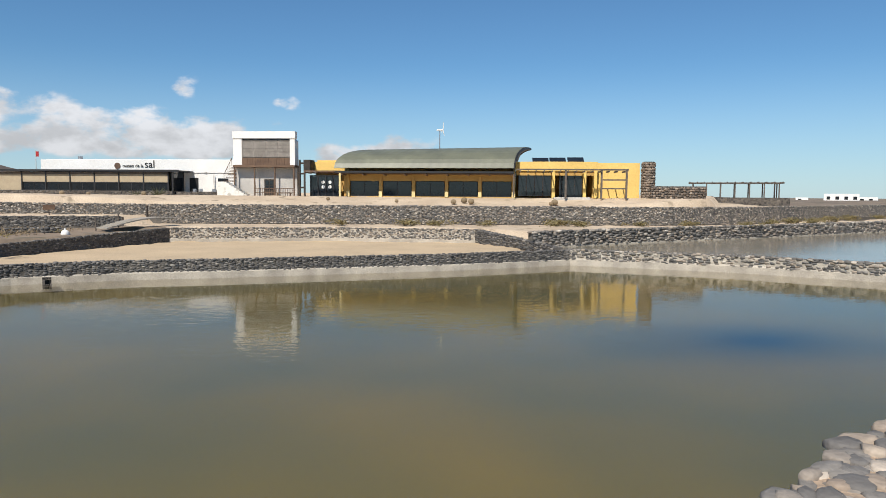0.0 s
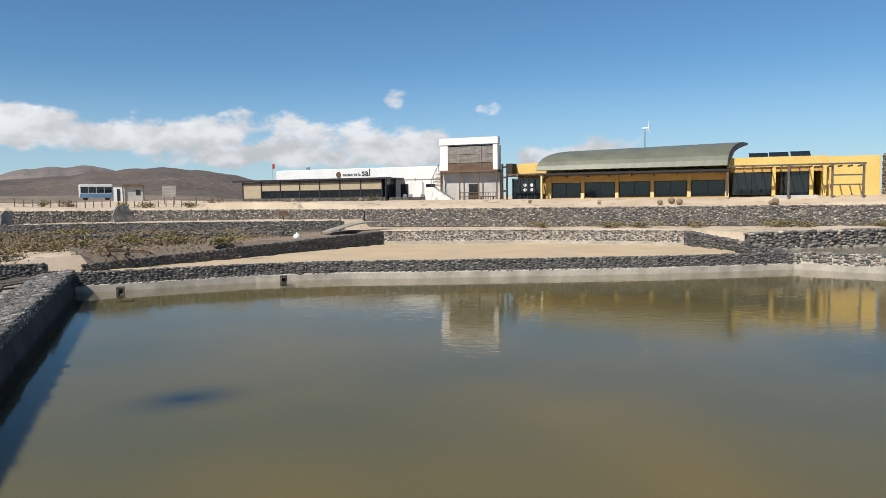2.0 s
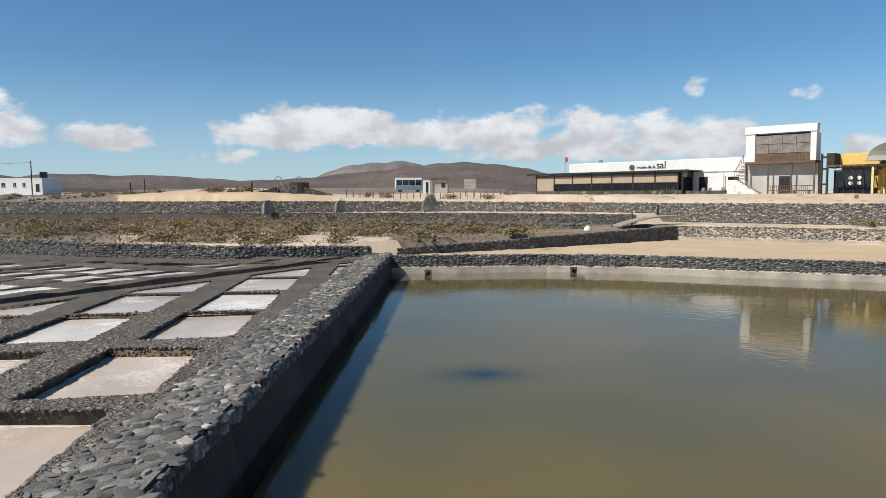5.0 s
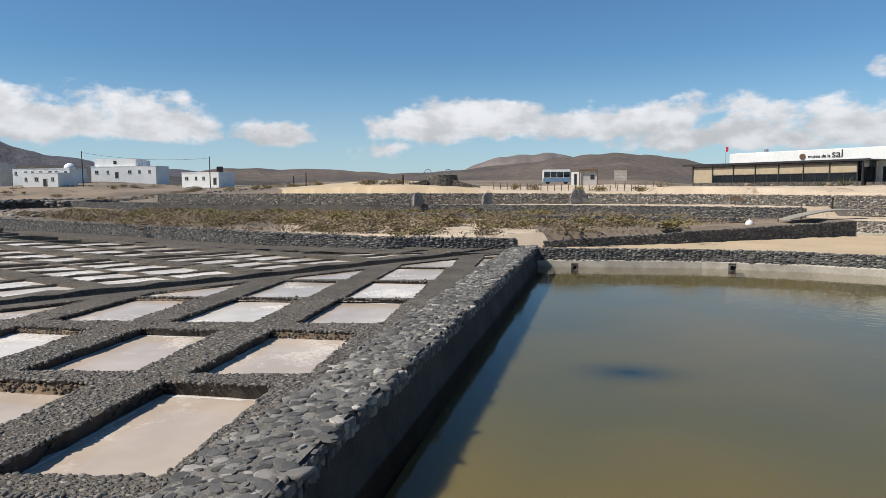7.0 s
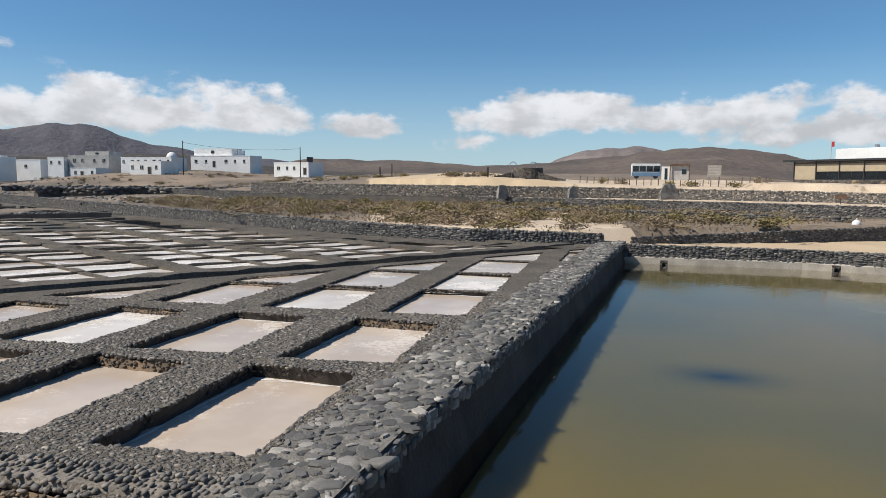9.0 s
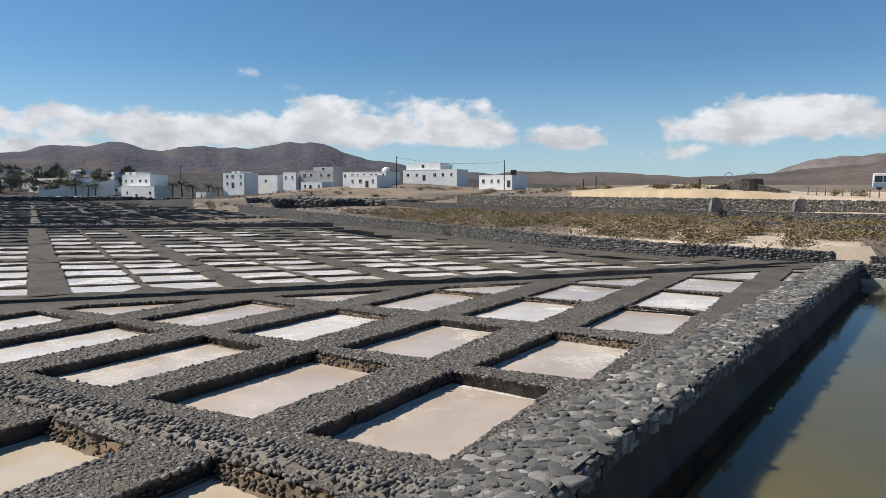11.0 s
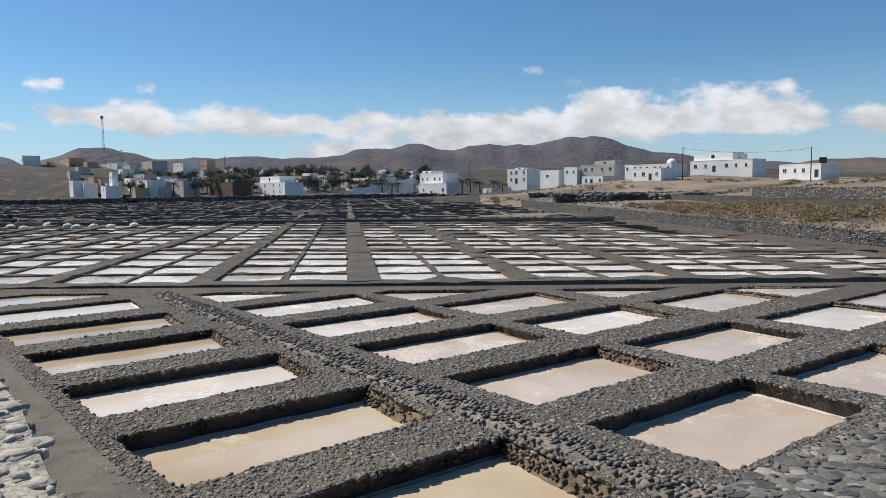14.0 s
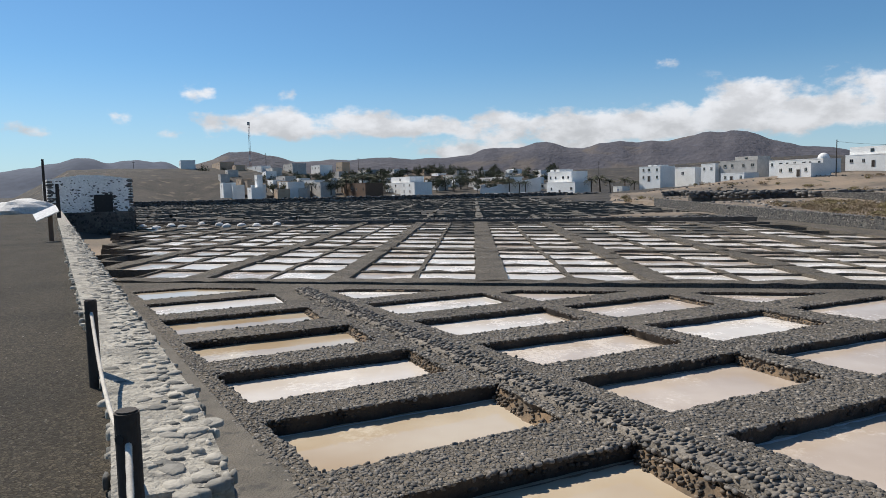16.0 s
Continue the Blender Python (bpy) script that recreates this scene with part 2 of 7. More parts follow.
def murk_sheet(name, deep, shallow, patches, dark_ovals=()):
    """Added sheet standing in for a murky water body, in which light spreads. dark_ovals: soft blue-black ovals (x, y,
    long, wide, turn).
    """
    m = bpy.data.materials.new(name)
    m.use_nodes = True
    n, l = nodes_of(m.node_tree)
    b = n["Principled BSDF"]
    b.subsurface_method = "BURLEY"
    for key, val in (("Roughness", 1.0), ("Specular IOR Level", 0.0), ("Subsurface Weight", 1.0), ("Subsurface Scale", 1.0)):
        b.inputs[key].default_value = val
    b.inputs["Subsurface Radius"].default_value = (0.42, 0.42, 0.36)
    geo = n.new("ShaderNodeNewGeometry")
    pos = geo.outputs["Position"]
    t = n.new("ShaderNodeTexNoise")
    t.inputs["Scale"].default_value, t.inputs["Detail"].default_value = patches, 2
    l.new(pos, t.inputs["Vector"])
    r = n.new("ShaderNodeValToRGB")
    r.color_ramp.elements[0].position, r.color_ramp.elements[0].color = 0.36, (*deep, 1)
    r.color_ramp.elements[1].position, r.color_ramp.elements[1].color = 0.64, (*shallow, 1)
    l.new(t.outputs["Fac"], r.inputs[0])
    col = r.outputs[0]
    # Each oval is blue-black in the middle and fades outwards.
    for x, y, a, c, turn in dark_ovals:
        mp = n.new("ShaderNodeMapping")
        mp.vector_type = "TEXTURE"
        mp.inputs["Location"].default_value = (x, y, MURK_Z)
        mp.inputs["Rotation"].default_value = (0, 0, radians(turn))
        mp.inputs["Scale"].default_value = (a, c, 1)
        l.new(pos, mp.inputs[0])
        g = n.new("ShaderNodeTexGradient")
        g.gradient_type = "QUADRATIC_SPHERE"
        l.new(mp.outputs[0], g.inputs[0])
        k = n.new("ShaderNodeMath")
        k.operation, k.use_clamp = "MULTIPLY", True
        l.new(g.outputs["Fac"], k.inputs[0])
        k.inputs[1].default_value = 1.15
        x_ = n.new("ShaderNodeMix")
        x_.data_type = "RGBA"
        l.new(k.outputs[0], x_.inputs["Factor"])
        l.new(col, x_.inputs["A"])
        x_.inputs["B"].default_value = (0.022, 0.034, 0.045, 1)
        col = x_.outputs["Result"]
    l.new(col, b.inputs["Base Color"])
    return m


def clear_face(name, tint, ripple, scale, stretch):
    """The face of clear water: mirror by Fresnel, rippled, else see-through."""
    m = bpy.data.materials.new(name)
    m.use_nodes = True
    n, l = nodes_of(m.node_tree)
    n.remove(n["Principled BSDF"])
    see, face = n.new("ShaderNodeBsdfTransparent"), n.new("ShaderNodeBsdfGlossy")
    see.inputs["Color"].default_value = (*tint, 1)
    face.inputs["Roughness"].default_value = 0.035
    geo, mp = n.new("ShaderNodeNewGeometry"), n.new("ShaderNodeMapping")
    mp.inputs["Scale"].default_value = stretch
    l.new(geo.outputs["Position"], mp.inputs[0])
    w = n.new("ShaderNodeTexNoise")
    w.inputs["Scale"].default_value, w.inputs["Detail"].default_value = scale, 3
    l.new(mp.outputs[0], w.inputs["Vector"])
    bp = n.new("ShaderNodeBump")
    bp.inputs["Strength"].default_value, bp.inputs["Distance"].default_value = 1.0, ripple
    l.new(w.outputs["Fac"], bp.inputs["Height"])
    fr = n.new("ShaderNodeFresnel")
    fr.inputs["IOR"].default_value = 1.33
    l.new(bp.outputs[0], fr.inputs["Normal"])
    l.new(bp.outputs[0], face.inputs["Normal"])
    top = n.new("ShaderNodeMixShader")
    l.new(fr.outputs[0], top.inputs["Fac"])
    l.new(see.outputs[0], top.inputs[1])
    l.new(face.outputs[0], top.inputs[2])
    l.new(top.outputs[0], n["Material Output"].inputs["Surface"])
    return m


BASALT = [(0.0, (0.055, 0.054, 0.055)), (0.35, (0.10, 0.096, 0.092)), (0.7, (0.155, 0.145, 0.135)), (0.93, (0.21, 0.193, 0.17)), (1.0, (0.34, 0.31, 0.27))]
RUBBLE = [(0.0, (0.09, 0.085, 0.08)), (0.35, (0.17, 0.16, 0.147)), (0.65, (0.27, 0.243, 0.21)), (0.88, (0.33, 0.27, 0.21)), (1.0, (0.55, 0.50, 0.43))]
M = {}
M["sand"] = material("sand", (0.60, 0.485, 0.355), 0.95, (0.47, 0.365, 0.26), 0.25, 9, 0.4, 0.05, spots=(0.7, 0.60, (0.30, 0.24, 0.17)))
M["earth"] = material("earth", (0.27, 0.205, 0.145), 0.95, (0.13, 0.105, 0.08), 0.06, 2.5, 0.5, 0.1, spots=(0.35, 0.60, (0.11, 0.10, 0.07)))
M["pale_sand"] = material("pale_sand", (0.55, 0.42, 0.27), 0.95, (0.47, 0.36, 0.235), 0.3, 12, 0.3, 0.03)
M["gravel"] = cobble_material("gravel", 0.026, (0.036, 0.031, 0.023), (0.102, 0.086, 0.062), (0.045, 0.037, 0.027))
M["mortar"] = material("mortar", (0.52, 0.465, 0.385), 0.9, (0.33, 0.295, 0.245), 0.8, 14, 0.5, 0.05)
M["dark_mortar"] = material("dark_mortar", (0.15, 0.134, 0.116), 0.9, (0.085, 0.077, 0.068), 0.8, 10, 0.6, 0.06)
M["lime"] = material("lime", (0.45, 0.41, 0.34), 0.88, (0.25, 0.228, 0.188), 2.6, 22, 0.9, 0.05, spots=(5.0, 0.58, (0.16, 0.148, 0.125)))
M["basalt"] = material("basalt", (0.1, 0.1, 0.1), 0.8, scale=3, fine=30, bump=0.4, island=BASALT)
M["rubble"] = material("rubble", (0.1, 0.1, 0.1), 0.85, scale=3, fine=30, bump=0.4, island=RUBBLE)
M["slab_stone"] = material("slab_stone", (0.1, 0.1, 0.1), 0.75, scale=5, fine=40, bump=0.5, island=[(0, (0.065, 0.062, 0.057)), (0.4, (0.122, 0.115, 0.104)), (0.75, (0.195, 0.182, 0.162)), (0.92, (0.29, 0.27, 0.237)), (1, (0.52, 0.48, 0.42))])
M["lime_stone"] = material("lime_stone", (0.1, 0.1, 0.1), 0.85, scale=5, fine=25, bump=0.6, island=[(0, (0.10, 0.097, 0.088)), (0.22, (0.25, 0.233, 0.20)), (0.55, (0.37, 0.34, 0.285)), (1, (0.50, 0.455, 0.38))])
M["beach_stone"] = material("beach_stone", (0.1, 0.1, 0.1), 0.7, scale=4, fine=30, bump=0.2, island=[(0, (0.07, 0.066, 0.061)), (0.5, (0.145, 0.130, 0.112)), (0.85, (0.22, 0.193, 0.162)), (0.97, (0.28, 0.245, 0.20)), (1, (0.40, 0.345, 0.28))])
M["cobble"] = cobble_material("cobble", 0.085, (0.088, 0.081, 0.071), (0.19, 0.168, 0.142), (0.16, 0.137, 0.107))
M["cobble_brown"] = material("cobble_brown", (0.165, 0.145, 0.118), 0.92, (0.10, 0.09, 0.075), 1.4, 26, 0.8, 0.04, spots=(3.0, 0.6, (0.075, 0.07, 0.062)))
M["brown_stone"] = material("brown_stone", (0.1, 0.1, 0.1), 0.85, scale=5, fine=30, bump=0.3, island=[(0, (0.07, 0.062, 0.053)), (0.5, (0.13, 0.106, 0.082)), (0.85, (0.21, 0.16, 0.115)), (1, (0.33, 0.26, 0.19))])
# Darker stone and mortar of the pit walls: shade is put into the colour.
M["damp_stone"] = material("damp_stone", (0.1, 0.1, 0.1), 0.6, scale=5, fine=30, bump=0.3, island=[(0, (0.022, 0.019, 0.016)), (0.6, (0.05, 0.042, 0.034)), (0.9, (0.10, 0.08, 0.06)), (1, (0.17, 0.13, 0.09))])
M["shaded_mortar"] = material("shaded_mortar", (0.07, 0.055, 0.042), 0.8, (0.03, 0.026, 0.022), 2.2, 20, 0.6, 0.04)
M["rust_mud"] = material("rust_mud", (0.25, 0.17, 0.10), 0.9, (0.11, 0.085, 0.06), 2.0, 20, 0.5, 0.03)
M["tank_water"] = clear_face("tank_water", (0.96, 0.97, 0.96), 0.008, 1.6, (1, 1.6, 1))
M["tank_silt"] = murk_sheet("tank_silt", (0.116, 0.108, 0.056), (0.175, 0.135, 0.048), 0.10, dark_ovals=((14.0, 26.5, 10.5, 7.5, 25), (-11.6, 17.3, 2.6, 1.8, 35)))
# The basin wall's brown reflection is put into this water's colour, gloss lowered.
M["basin_water"] = water_material("basin_water", (0.20, 0.175, 0.13), (0.26, 0.225, 0.17), 0.004, 1.3, 0.12, 0.10, (1, 1.6, 1), spec=0.22)
M["brine"] = water_material("brine", (0.46, 0.37, 0.29), (0.57, 0.475, 0.385), 0.0012, 6, 0.16, 0.5, spec=0.35, crust=((0.74, 0.67, 0.585), 0.80, 0.5))
M["brine_white"] = water_material("brine_white", (0.60, 0.525, 0.445), (0.73, 0.66, 0.575), 0.0012, 6, 0.2, 0.5, spec=0.35, crust=((0.84, 0.79, 0.72), 0.78, 0.5))
M["brine_ochre"] = water_material("brine_ochre", (0.42, 0.31, 0.19), (0.54, 0.45, 0.335), 0.001, 4, 0.04, 0.35, crust=((0.76, 0.68, 0.55), 0.90, 0.4))
M["white"] = material("white", (0.82, 0.81, 0.78), 0.75, (0.74, 0.725, 0.69), 0.5, 12, 0.08, 0.01)
M["house_white"] = material("house_white", (0.86, 0.85, 0.82), 0.8, (0.76, 0.745, 0.71), 0.25, 5, 0.05, 0.01)
M["yellow"] = material("yellow", (0.80, 0.55, 0.17), 0.75, (0.74, 0.50, 0.15), 0.5, 10, 0.06, 0.01)
M["ochre"] = material("ochre", (0.55, 0.34, 0.10), 0.75, (0.48, 0.29, 0.085), 0.6, 10, 0.06, 0.01)
M["green_metal"] = material("green_metal", (0.17, 0.175, 0.12), 0.45, (0.12, 0.125, 0.09), 0.4, 8, 0.05, 0.01, spec=0.5)
M["wood"] = material("wood", (0.17, 0.105, 0.065), 0.7, (0.10, 0.06, 0.04), 1.5, 25, 0.3, 0.01)
M["louvre"] = material("louvre", (0.33, 0.30, 0.265), 0.8, (0.24, 0.215, 0.19), 2.0, 30, 0.4, 0.01)
M["grey_wood"] = material("grey_wood", (0.16, 0.13, 0.105), 0.8, (0.09, 0.075, 0.062), 2.0, 30, 0.4, 0.01)
M["dark_wood"] = material("dark_wood", (0.055, 0.042, 0.034), 0.8, (0.03, 0.024, 0.02), 4.0, 40, 0.5, 0.01)
M["pale_wood"] = material("pale_wood", (0.40, 0.36, 0.30), 0.8, (0.28, 0.25, 0.21), 2.0, 30, 0.3, 0.01)
M["plaster_grey"] = material("plaster_grey", (0.55, 0.52, 0.48), 0.85, (0.42, 0.40, 0.37), 0.6, 9, 0.1, 0.01)
M["glass_dark"] = material("glass_dark", (0.018, 0.022, 0.026), 0.05, (0.012, 0.015, 0.018), 0.6, 3, 0, spec=0.6)
M["frame_dark"] = material("frame_dark", (0.03, 0.03, 0.032), 0.5, bump=0.05)
M["blind"] = material("blind", (0.42, 0.345, 0.235), 0.85, (0.36, 0.29, 0.20), 1.5, 30, 0.1, 0.005)
M["black"] = material("black", (0.02, 0.02, 0.02), 0.6, bump=0.1)
M["red"] = material("red", (0.45, 0.03, 0.03), 0.7, bump=0.05)
M["blue"] = material("blue", (0.03, 0.10, 0.38), 0.6, bump=0.05)
M["steel"] = material("steel", (0.45, 0.45, 0.46), 0.4, metal=0.7, bump=0.05)
M["rope"] = material("rope", (0.66, 0.61, 0.53), 0.9, (0.52, 0.47, 0.40), 8, 90, 0.5, 0.004)
# Ridge rock with the air's mauve-blue haze mixed into its colour.
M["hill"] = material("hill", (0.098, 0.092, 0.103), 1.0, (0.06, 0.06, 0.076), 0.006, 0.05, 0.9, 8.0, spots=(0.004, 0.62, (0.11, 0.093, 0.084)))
M["hill_brown"] = material("hill_brown", (0.135, 0.105, 0.085), 1.0, (0.08, 0.066, 0.058), 0.006, 0.05, 0.9, 8.0, spots=(0.004, 0.62, (0.20, 0.165, 0.14)))
M["scrub_slope"] = material("scrub_slope", (0.062, 0.051, 0.040), 0.95, (0.028, 0.025, 0.021), 0.10, 1.1, 0.8, 0.4, spots=(0.16, 0.58, (0.105, 0.083, 0.060)))
# Farther hills: air haze put into their paler, bluer colours.
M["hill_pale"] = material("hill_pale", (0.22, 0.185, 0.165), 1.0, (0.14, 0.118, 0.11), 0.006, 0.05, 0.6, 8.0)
M["hill_hazed"] = material("hill_hazed", (0.10, 0.115, 0.15), 1.0, (0.08, 0.093, 0.125), 0.003, 0.03, 0.2, 2.0)
M["shrub"] = material("shrub", (0.26, 0.205, 0.09), 0.9, (0.15, 0.125, 0.055), 0.8, 12, 0.2, 0.02)
M["shrub_dry"] = material("shrub_dry", (0.29, 0.215, 0.13), 0.9, (0.18, 0.14, 0.09), 0.8, 12, 0.2, 0.02)
M["palm_leaf"] = material("palm_leaf", (0.085, 0.09, 0.05), 0.8, (0.05, 0.055, 0.03), 1.0, 8, 0.1, 0.02)
M["bark"] = material("bark", (0.13, 0.10, 0.075), 0.9, (0.08, 0.06, 0.045), 2.0, 14, 0.5, 0.03)
M["salt"] = material("salt", (0.72, 0.70, 0.67), 0.9, (0.58, 0.56, 0.53), 0.8, 6, 0.3, 0.05)


# ---------------------------------------------------------------- building blocks
def link_mesh(name, verts, faces, mat, parent=None, smooth=False):
    me = bpy.data.meshes.new(name)
    me.from_pydata([tuple(v) for v in verts], [], [tuple(f) for f in faces])
    me.materials.append(mat)
    if smooth:
        me.polygons.foreach_set("use_smooth", [True] * len(me.polygons))
    me.update()
    ob = new(name, me)
    if parent:
        ob.parent = parent
    return ob


def part(name, bm, mat, parent, label="", smooth=False):
    me = bpy.data.meshes.new(name)
    bmesh.ops.recalc_face_normals(bm, faces=bm.faces)
    bm.to_mesh(me)
    bm.free()
    me.materials.append(mat)
    if smooth:
        me.polygons.foreach_set("use_smooth", [True] * len(me.polygons))
    ob = new(name, me)
    ob.parent = parent
    if label:
        tagged(ob, label)
    return ob


def empty(name, m, label, category, group="", kind=""):
    ob = new(name)
    ob.matrix_world = m
    return tagged(ob, label, category, group, kind)


def add_box(bm, x0, x1, y0, y1, z0, z1, bevel=0.0):
    made = bmesh.ops.create_cube(bm, size=1)["verts"]
    for v in made:
        v.co = Vector(((x0 + x1) / 2 + v.co.x * (x1 - x0), (y0 + y1) / 2 + v.co.y * (y1 - y0), (z0 + z1) / 2 + v.co.z * (z1 - z0)))
    if bevel:
        edges = list({e for v in made for e in v.link_edges})
        bmesh.ops.bevel(bm, geom=edges, offset=bevel, segments=2, affect="EDGES", clamp_overlap=True)
    return bm


def box(*a, **k):
    return add_box(bmesh.new(), *a, **k)


def add_rod(bm, a, b, r0, r1=None, n=8):
    a, b = Vector(a), Vector(b)
    r1 = r0 if r1 is None else r1
    m = Matrix.Translation((a + b) / 2) @ (b - a).to_track_quat("Z", "Y").to_matrix().to_4x4()
    bmesh.ops.create_cone(bm, cap_ends=True, segments=n, radius1=r0, radius2=r1, depth=(b - a).length, matrix=m)
    return bm


def rod(*a, **k):
    return add_rod(bmesh.new(), *a, **k)


def ico(level):
    bm = bmesh.new()
    bmesh.ops.create_icosphere(bm, subdivisions=level, radius=1)
    v = np.array([p.co[:] for p in bm.verts])
    f = np.array([[q.index for q in p.verts] for p in bm.faces])
    bm.free()
    return v, f


def flagstone():
    """A flat seven-sided flag with chamfered rim."""
    v, f = [(0, 0, 1.0)], []
    for r, z in ((0.78, 0.95), (1.0, 0.45), (1.0, -1.0)):
        for i in range(7):
            a = i * 2 * math.pi / 7
            v.append((r * math.cos(a), r * math.sin(a), z))
    for i in range(7):
        j = (i + 1) % 7
        f.append((0, 1 + i, 1 + j))
        for k in (1, 8):
            f += [(k + i, k + 7 + i, k + 7 + j), (k + i, k + 7 + j, k + j)]
    return np.array(v), np.array(f)


ICO1, ICO2, FLAG = ico(1), ico(2), flagstone()


def stones(name, centres, sizes, turns, mat, base=ICO1, rough=0.16, smooth=False, parent=None, seed=1, squash=1.0, lean=None):
    """Many loose stones joined in one mesh. sizes: half axes; turns: radians about z; lean: tilt about their own x."""
    rng = np.random.default_rng(seed)
    bv, bf = base
    n = len(centres)
    v = np.repeat(bv[None], n, 0)
    v = np.sign(v) * np.abs(v) ** squash
    wobble = 1 + rng.normal(0, rough, (n, len(bv), 1))
    if base is FLAG:
        side = 1 + rng.normal(0, rough, (n, 7, 1))
        wobble = np.concatenate([np.ones((n, 1, 1)), side, side, side], 1)
        wobble = np.concatenate([wobble, wobble, 1 + rng.normal(0, 0.12, wobble.shape)], 2)
    v = v * wobble * np.asarray(sizes)[:, None, :]
    if lean is not None:
        c, s = np.cos(lean)[:, None], np.sin(lean)[:, None]
        v = np.stack([v[:, :, 0], v[:, :, 1] * c - v[:, :, 2] * s, v[:, :, 1] * s + v[:, :, 2] * c], 2)
    c, s = np.cos(turns)[:, None], np.sin(turns)[:, None]
    v = np.stack([v[:, :, 0] * c - v[:, :, 1] * s, v[:, :, 0] * s + v[:, :, 1] * c, v[:, :, 2]], 2) + np.asarray(centres)[:, None, :]
    f = (bf[None] + (np.arange(n) * len(bv))[:, None, None]).reshape(-1, 3)
    me = bpy.data.meshes.new(name)
    me.vertices.add(n * len(bv))
    me.vertices.foreach_set("co", v.reshape(-1))
    me.loops.add(len(f) * 3)
    me.loops.foreach_set("vertex_index", f.reshape(-1).astype(np.int32))
    me.polygons.add(len(f))
    me.polygons.foreach_set("loop_start", np.arange(0, len(f) * 3, 3, dtype=np.int32))
    if smooth:
        me.polygons.foreach_set("use_smooth", np.ones(len(f), dtype=bool))
    me.materials.append(mat)
    me.update(calc_edges=True)
    ob = new(name, me)
    if parent:
        ob.parent = parent
    return tagged(ob, kind="stuff")


def along(points, step):
    """Points every step metres along a line of corners: x, y, direction angle, share of the way."""
    out, total = [], sum(math.dist(a[:2], b[:2]) for a, b in zip(points, points[1:]))
    run = 0.0
    for a, b in zip(points, points[1:]):
        d = math.dist(a[:2], b[:2])
        k = max(1, round(d / step))
        for i in range(k):
            f = i / k
            out.append(tuple(p + (q - p) * f for p, q in zip(a, b)) + (math.atan2(b[1] - a[1], b[0] - a[0]), (run + d * f) / total))
        run += d
    return out


def prism(points, z0, z1):
    """An upright block over a plan of corners."""
    n = len(points)
    v = [(x, y, z0) for x, y in points] + [(x, y, z1) for x, y in points]
    f = [tuple(range(n, 2 * n)), tuple(reversed(range(n)))] + [(i, (i + 1) % n, n + (i + 1) % n, n + i) for i in range(n)]
    return v, f


def offset_line(points, d):
    out = []
    for i, p in enumerate(points):
        a, b = points[max(i - 1, 0)], points[min(i + 1, len(points) - 1)]
        t = Vector((b[0] - a[0], b[1] - a[1])).normalized()
        out.append((p[0] - t.y * d, p[1] + t.x * d) + tuple(p[2:]))
    return out


def stone_wall(name, line, thick, label, stone=(0.42, 0.24), mats=("dark_mortar", "basalt"), proud=0.5, side=1, seed=1, top=True, plinth=0.0, plinth_mat="mortar", gap=0.96, squash=0.5):
    """A wall of laid stones along a line of corners (x, y, foot, crest); thick goes to the left of the line's way.
    The seen face lies on the line itself. plinth: height of a rendered foot with no stones."""
    back = offset_line(line, thick * side)
    n = len(line)
    rim = 0.10
    v = []
    for p, q in zip(line, back):
        v += [(p[0], p[1], p[2] - 1.5), (p[0], p[1], p[3] - rim), (q[0], q[1], p[3] - rim), (q[0], q[1], p[2] - 1.5)]
    f = []
    for i in range(n - 1):
        a, b = 4 * i, 4 * i + 4
        f += [(a, b, b + 1, a + 1), (a + 1, b + 1, b + 2, a + 2), (a + 2, b + 2, b + 3, a + 3)]
    f += [(0, 1, 2, 3), (4 * n - 4, 4 * n - 3, 4 * n - 2, 4 * n - 1)]
    core = link_mesh(name, v, f, M[mats[0]])
    tagged(core, label, "stone wall", kind="structure")
    rng = np.random.default_rng(seed)
    w, h = (stone[0] * 0.8, stone[1] * 0.8) if stone[0] < 1 else stone
    cs, ss, ts = [], [], []
    for x, y, z0, z1, ang, _ in along(line, w * 0.92):
        nx, ny = math.sin(ang) * side, -math.cos(ang) * side
        z = z0 + plinth - rng.uniform(0, h * 0.5)
        while z < z1 - h * 0.3:
            hh = h * rng.uniform(0.75, 1.35)
            if rng.random() < gap:
                dx = rng.normal(0, w * 0.17)
                out = w * 0.05 * proud * rng.uniform(0, 1.6)
                cs.append((x + math.cos(ang) * dx + nx * (out - 0.06), y + math.sin(ang) * dx + ny * (out - 0.06), min(z + hh / 2, z1 - h * 0.3)))
                ss.append((w * rng.uniform(0.42, 0.66), w * rng.uniform(0.28, 0.45), hh * rng.uniform(0.46, 0.6)))
                ts.append(ang + rng.normal(0, 0.12))
            z += hh * 0.92
        if top:
            k = max(1, int(thick / (w * 0.85)))
            for j in range(k):
                dd = (j + 0.5) / k * thick + rng.normal(0, 0.05)
                cs.append((x - nx * dd + rng.normal(0, w * 0.1), y - ny * dd + rng.normal(0, w * 0.1), z1 - rim + rng.uniform(-0.06, 0.04)))
                ss.append((w * rng.uniform(0.4, 0.62), w * rng.uniform(0.35, 0.55), h * rng.uniform(0.35, 0.6)))
                ts.append(rng.uniform(0, 6.3))
    stones("stone", cs, ss, np.array(ts), M[mats[1]], parent=core, seed=seed, squash=squash)
    if plinth:
        ff = offset_line(line, -0.05 * side)
        v, f = [], []
        for i, p in enumerate(ff):
            v += [(p[0], p[1], p[2] - 0.8), (p[0], p[1], p[2] + plinth * 0.96), (line[i][0], line[i][1], p[2] + plinth * 1.15)]
        for i in range(n - 1):
            a, b = 3 * i, 3 * i + 3
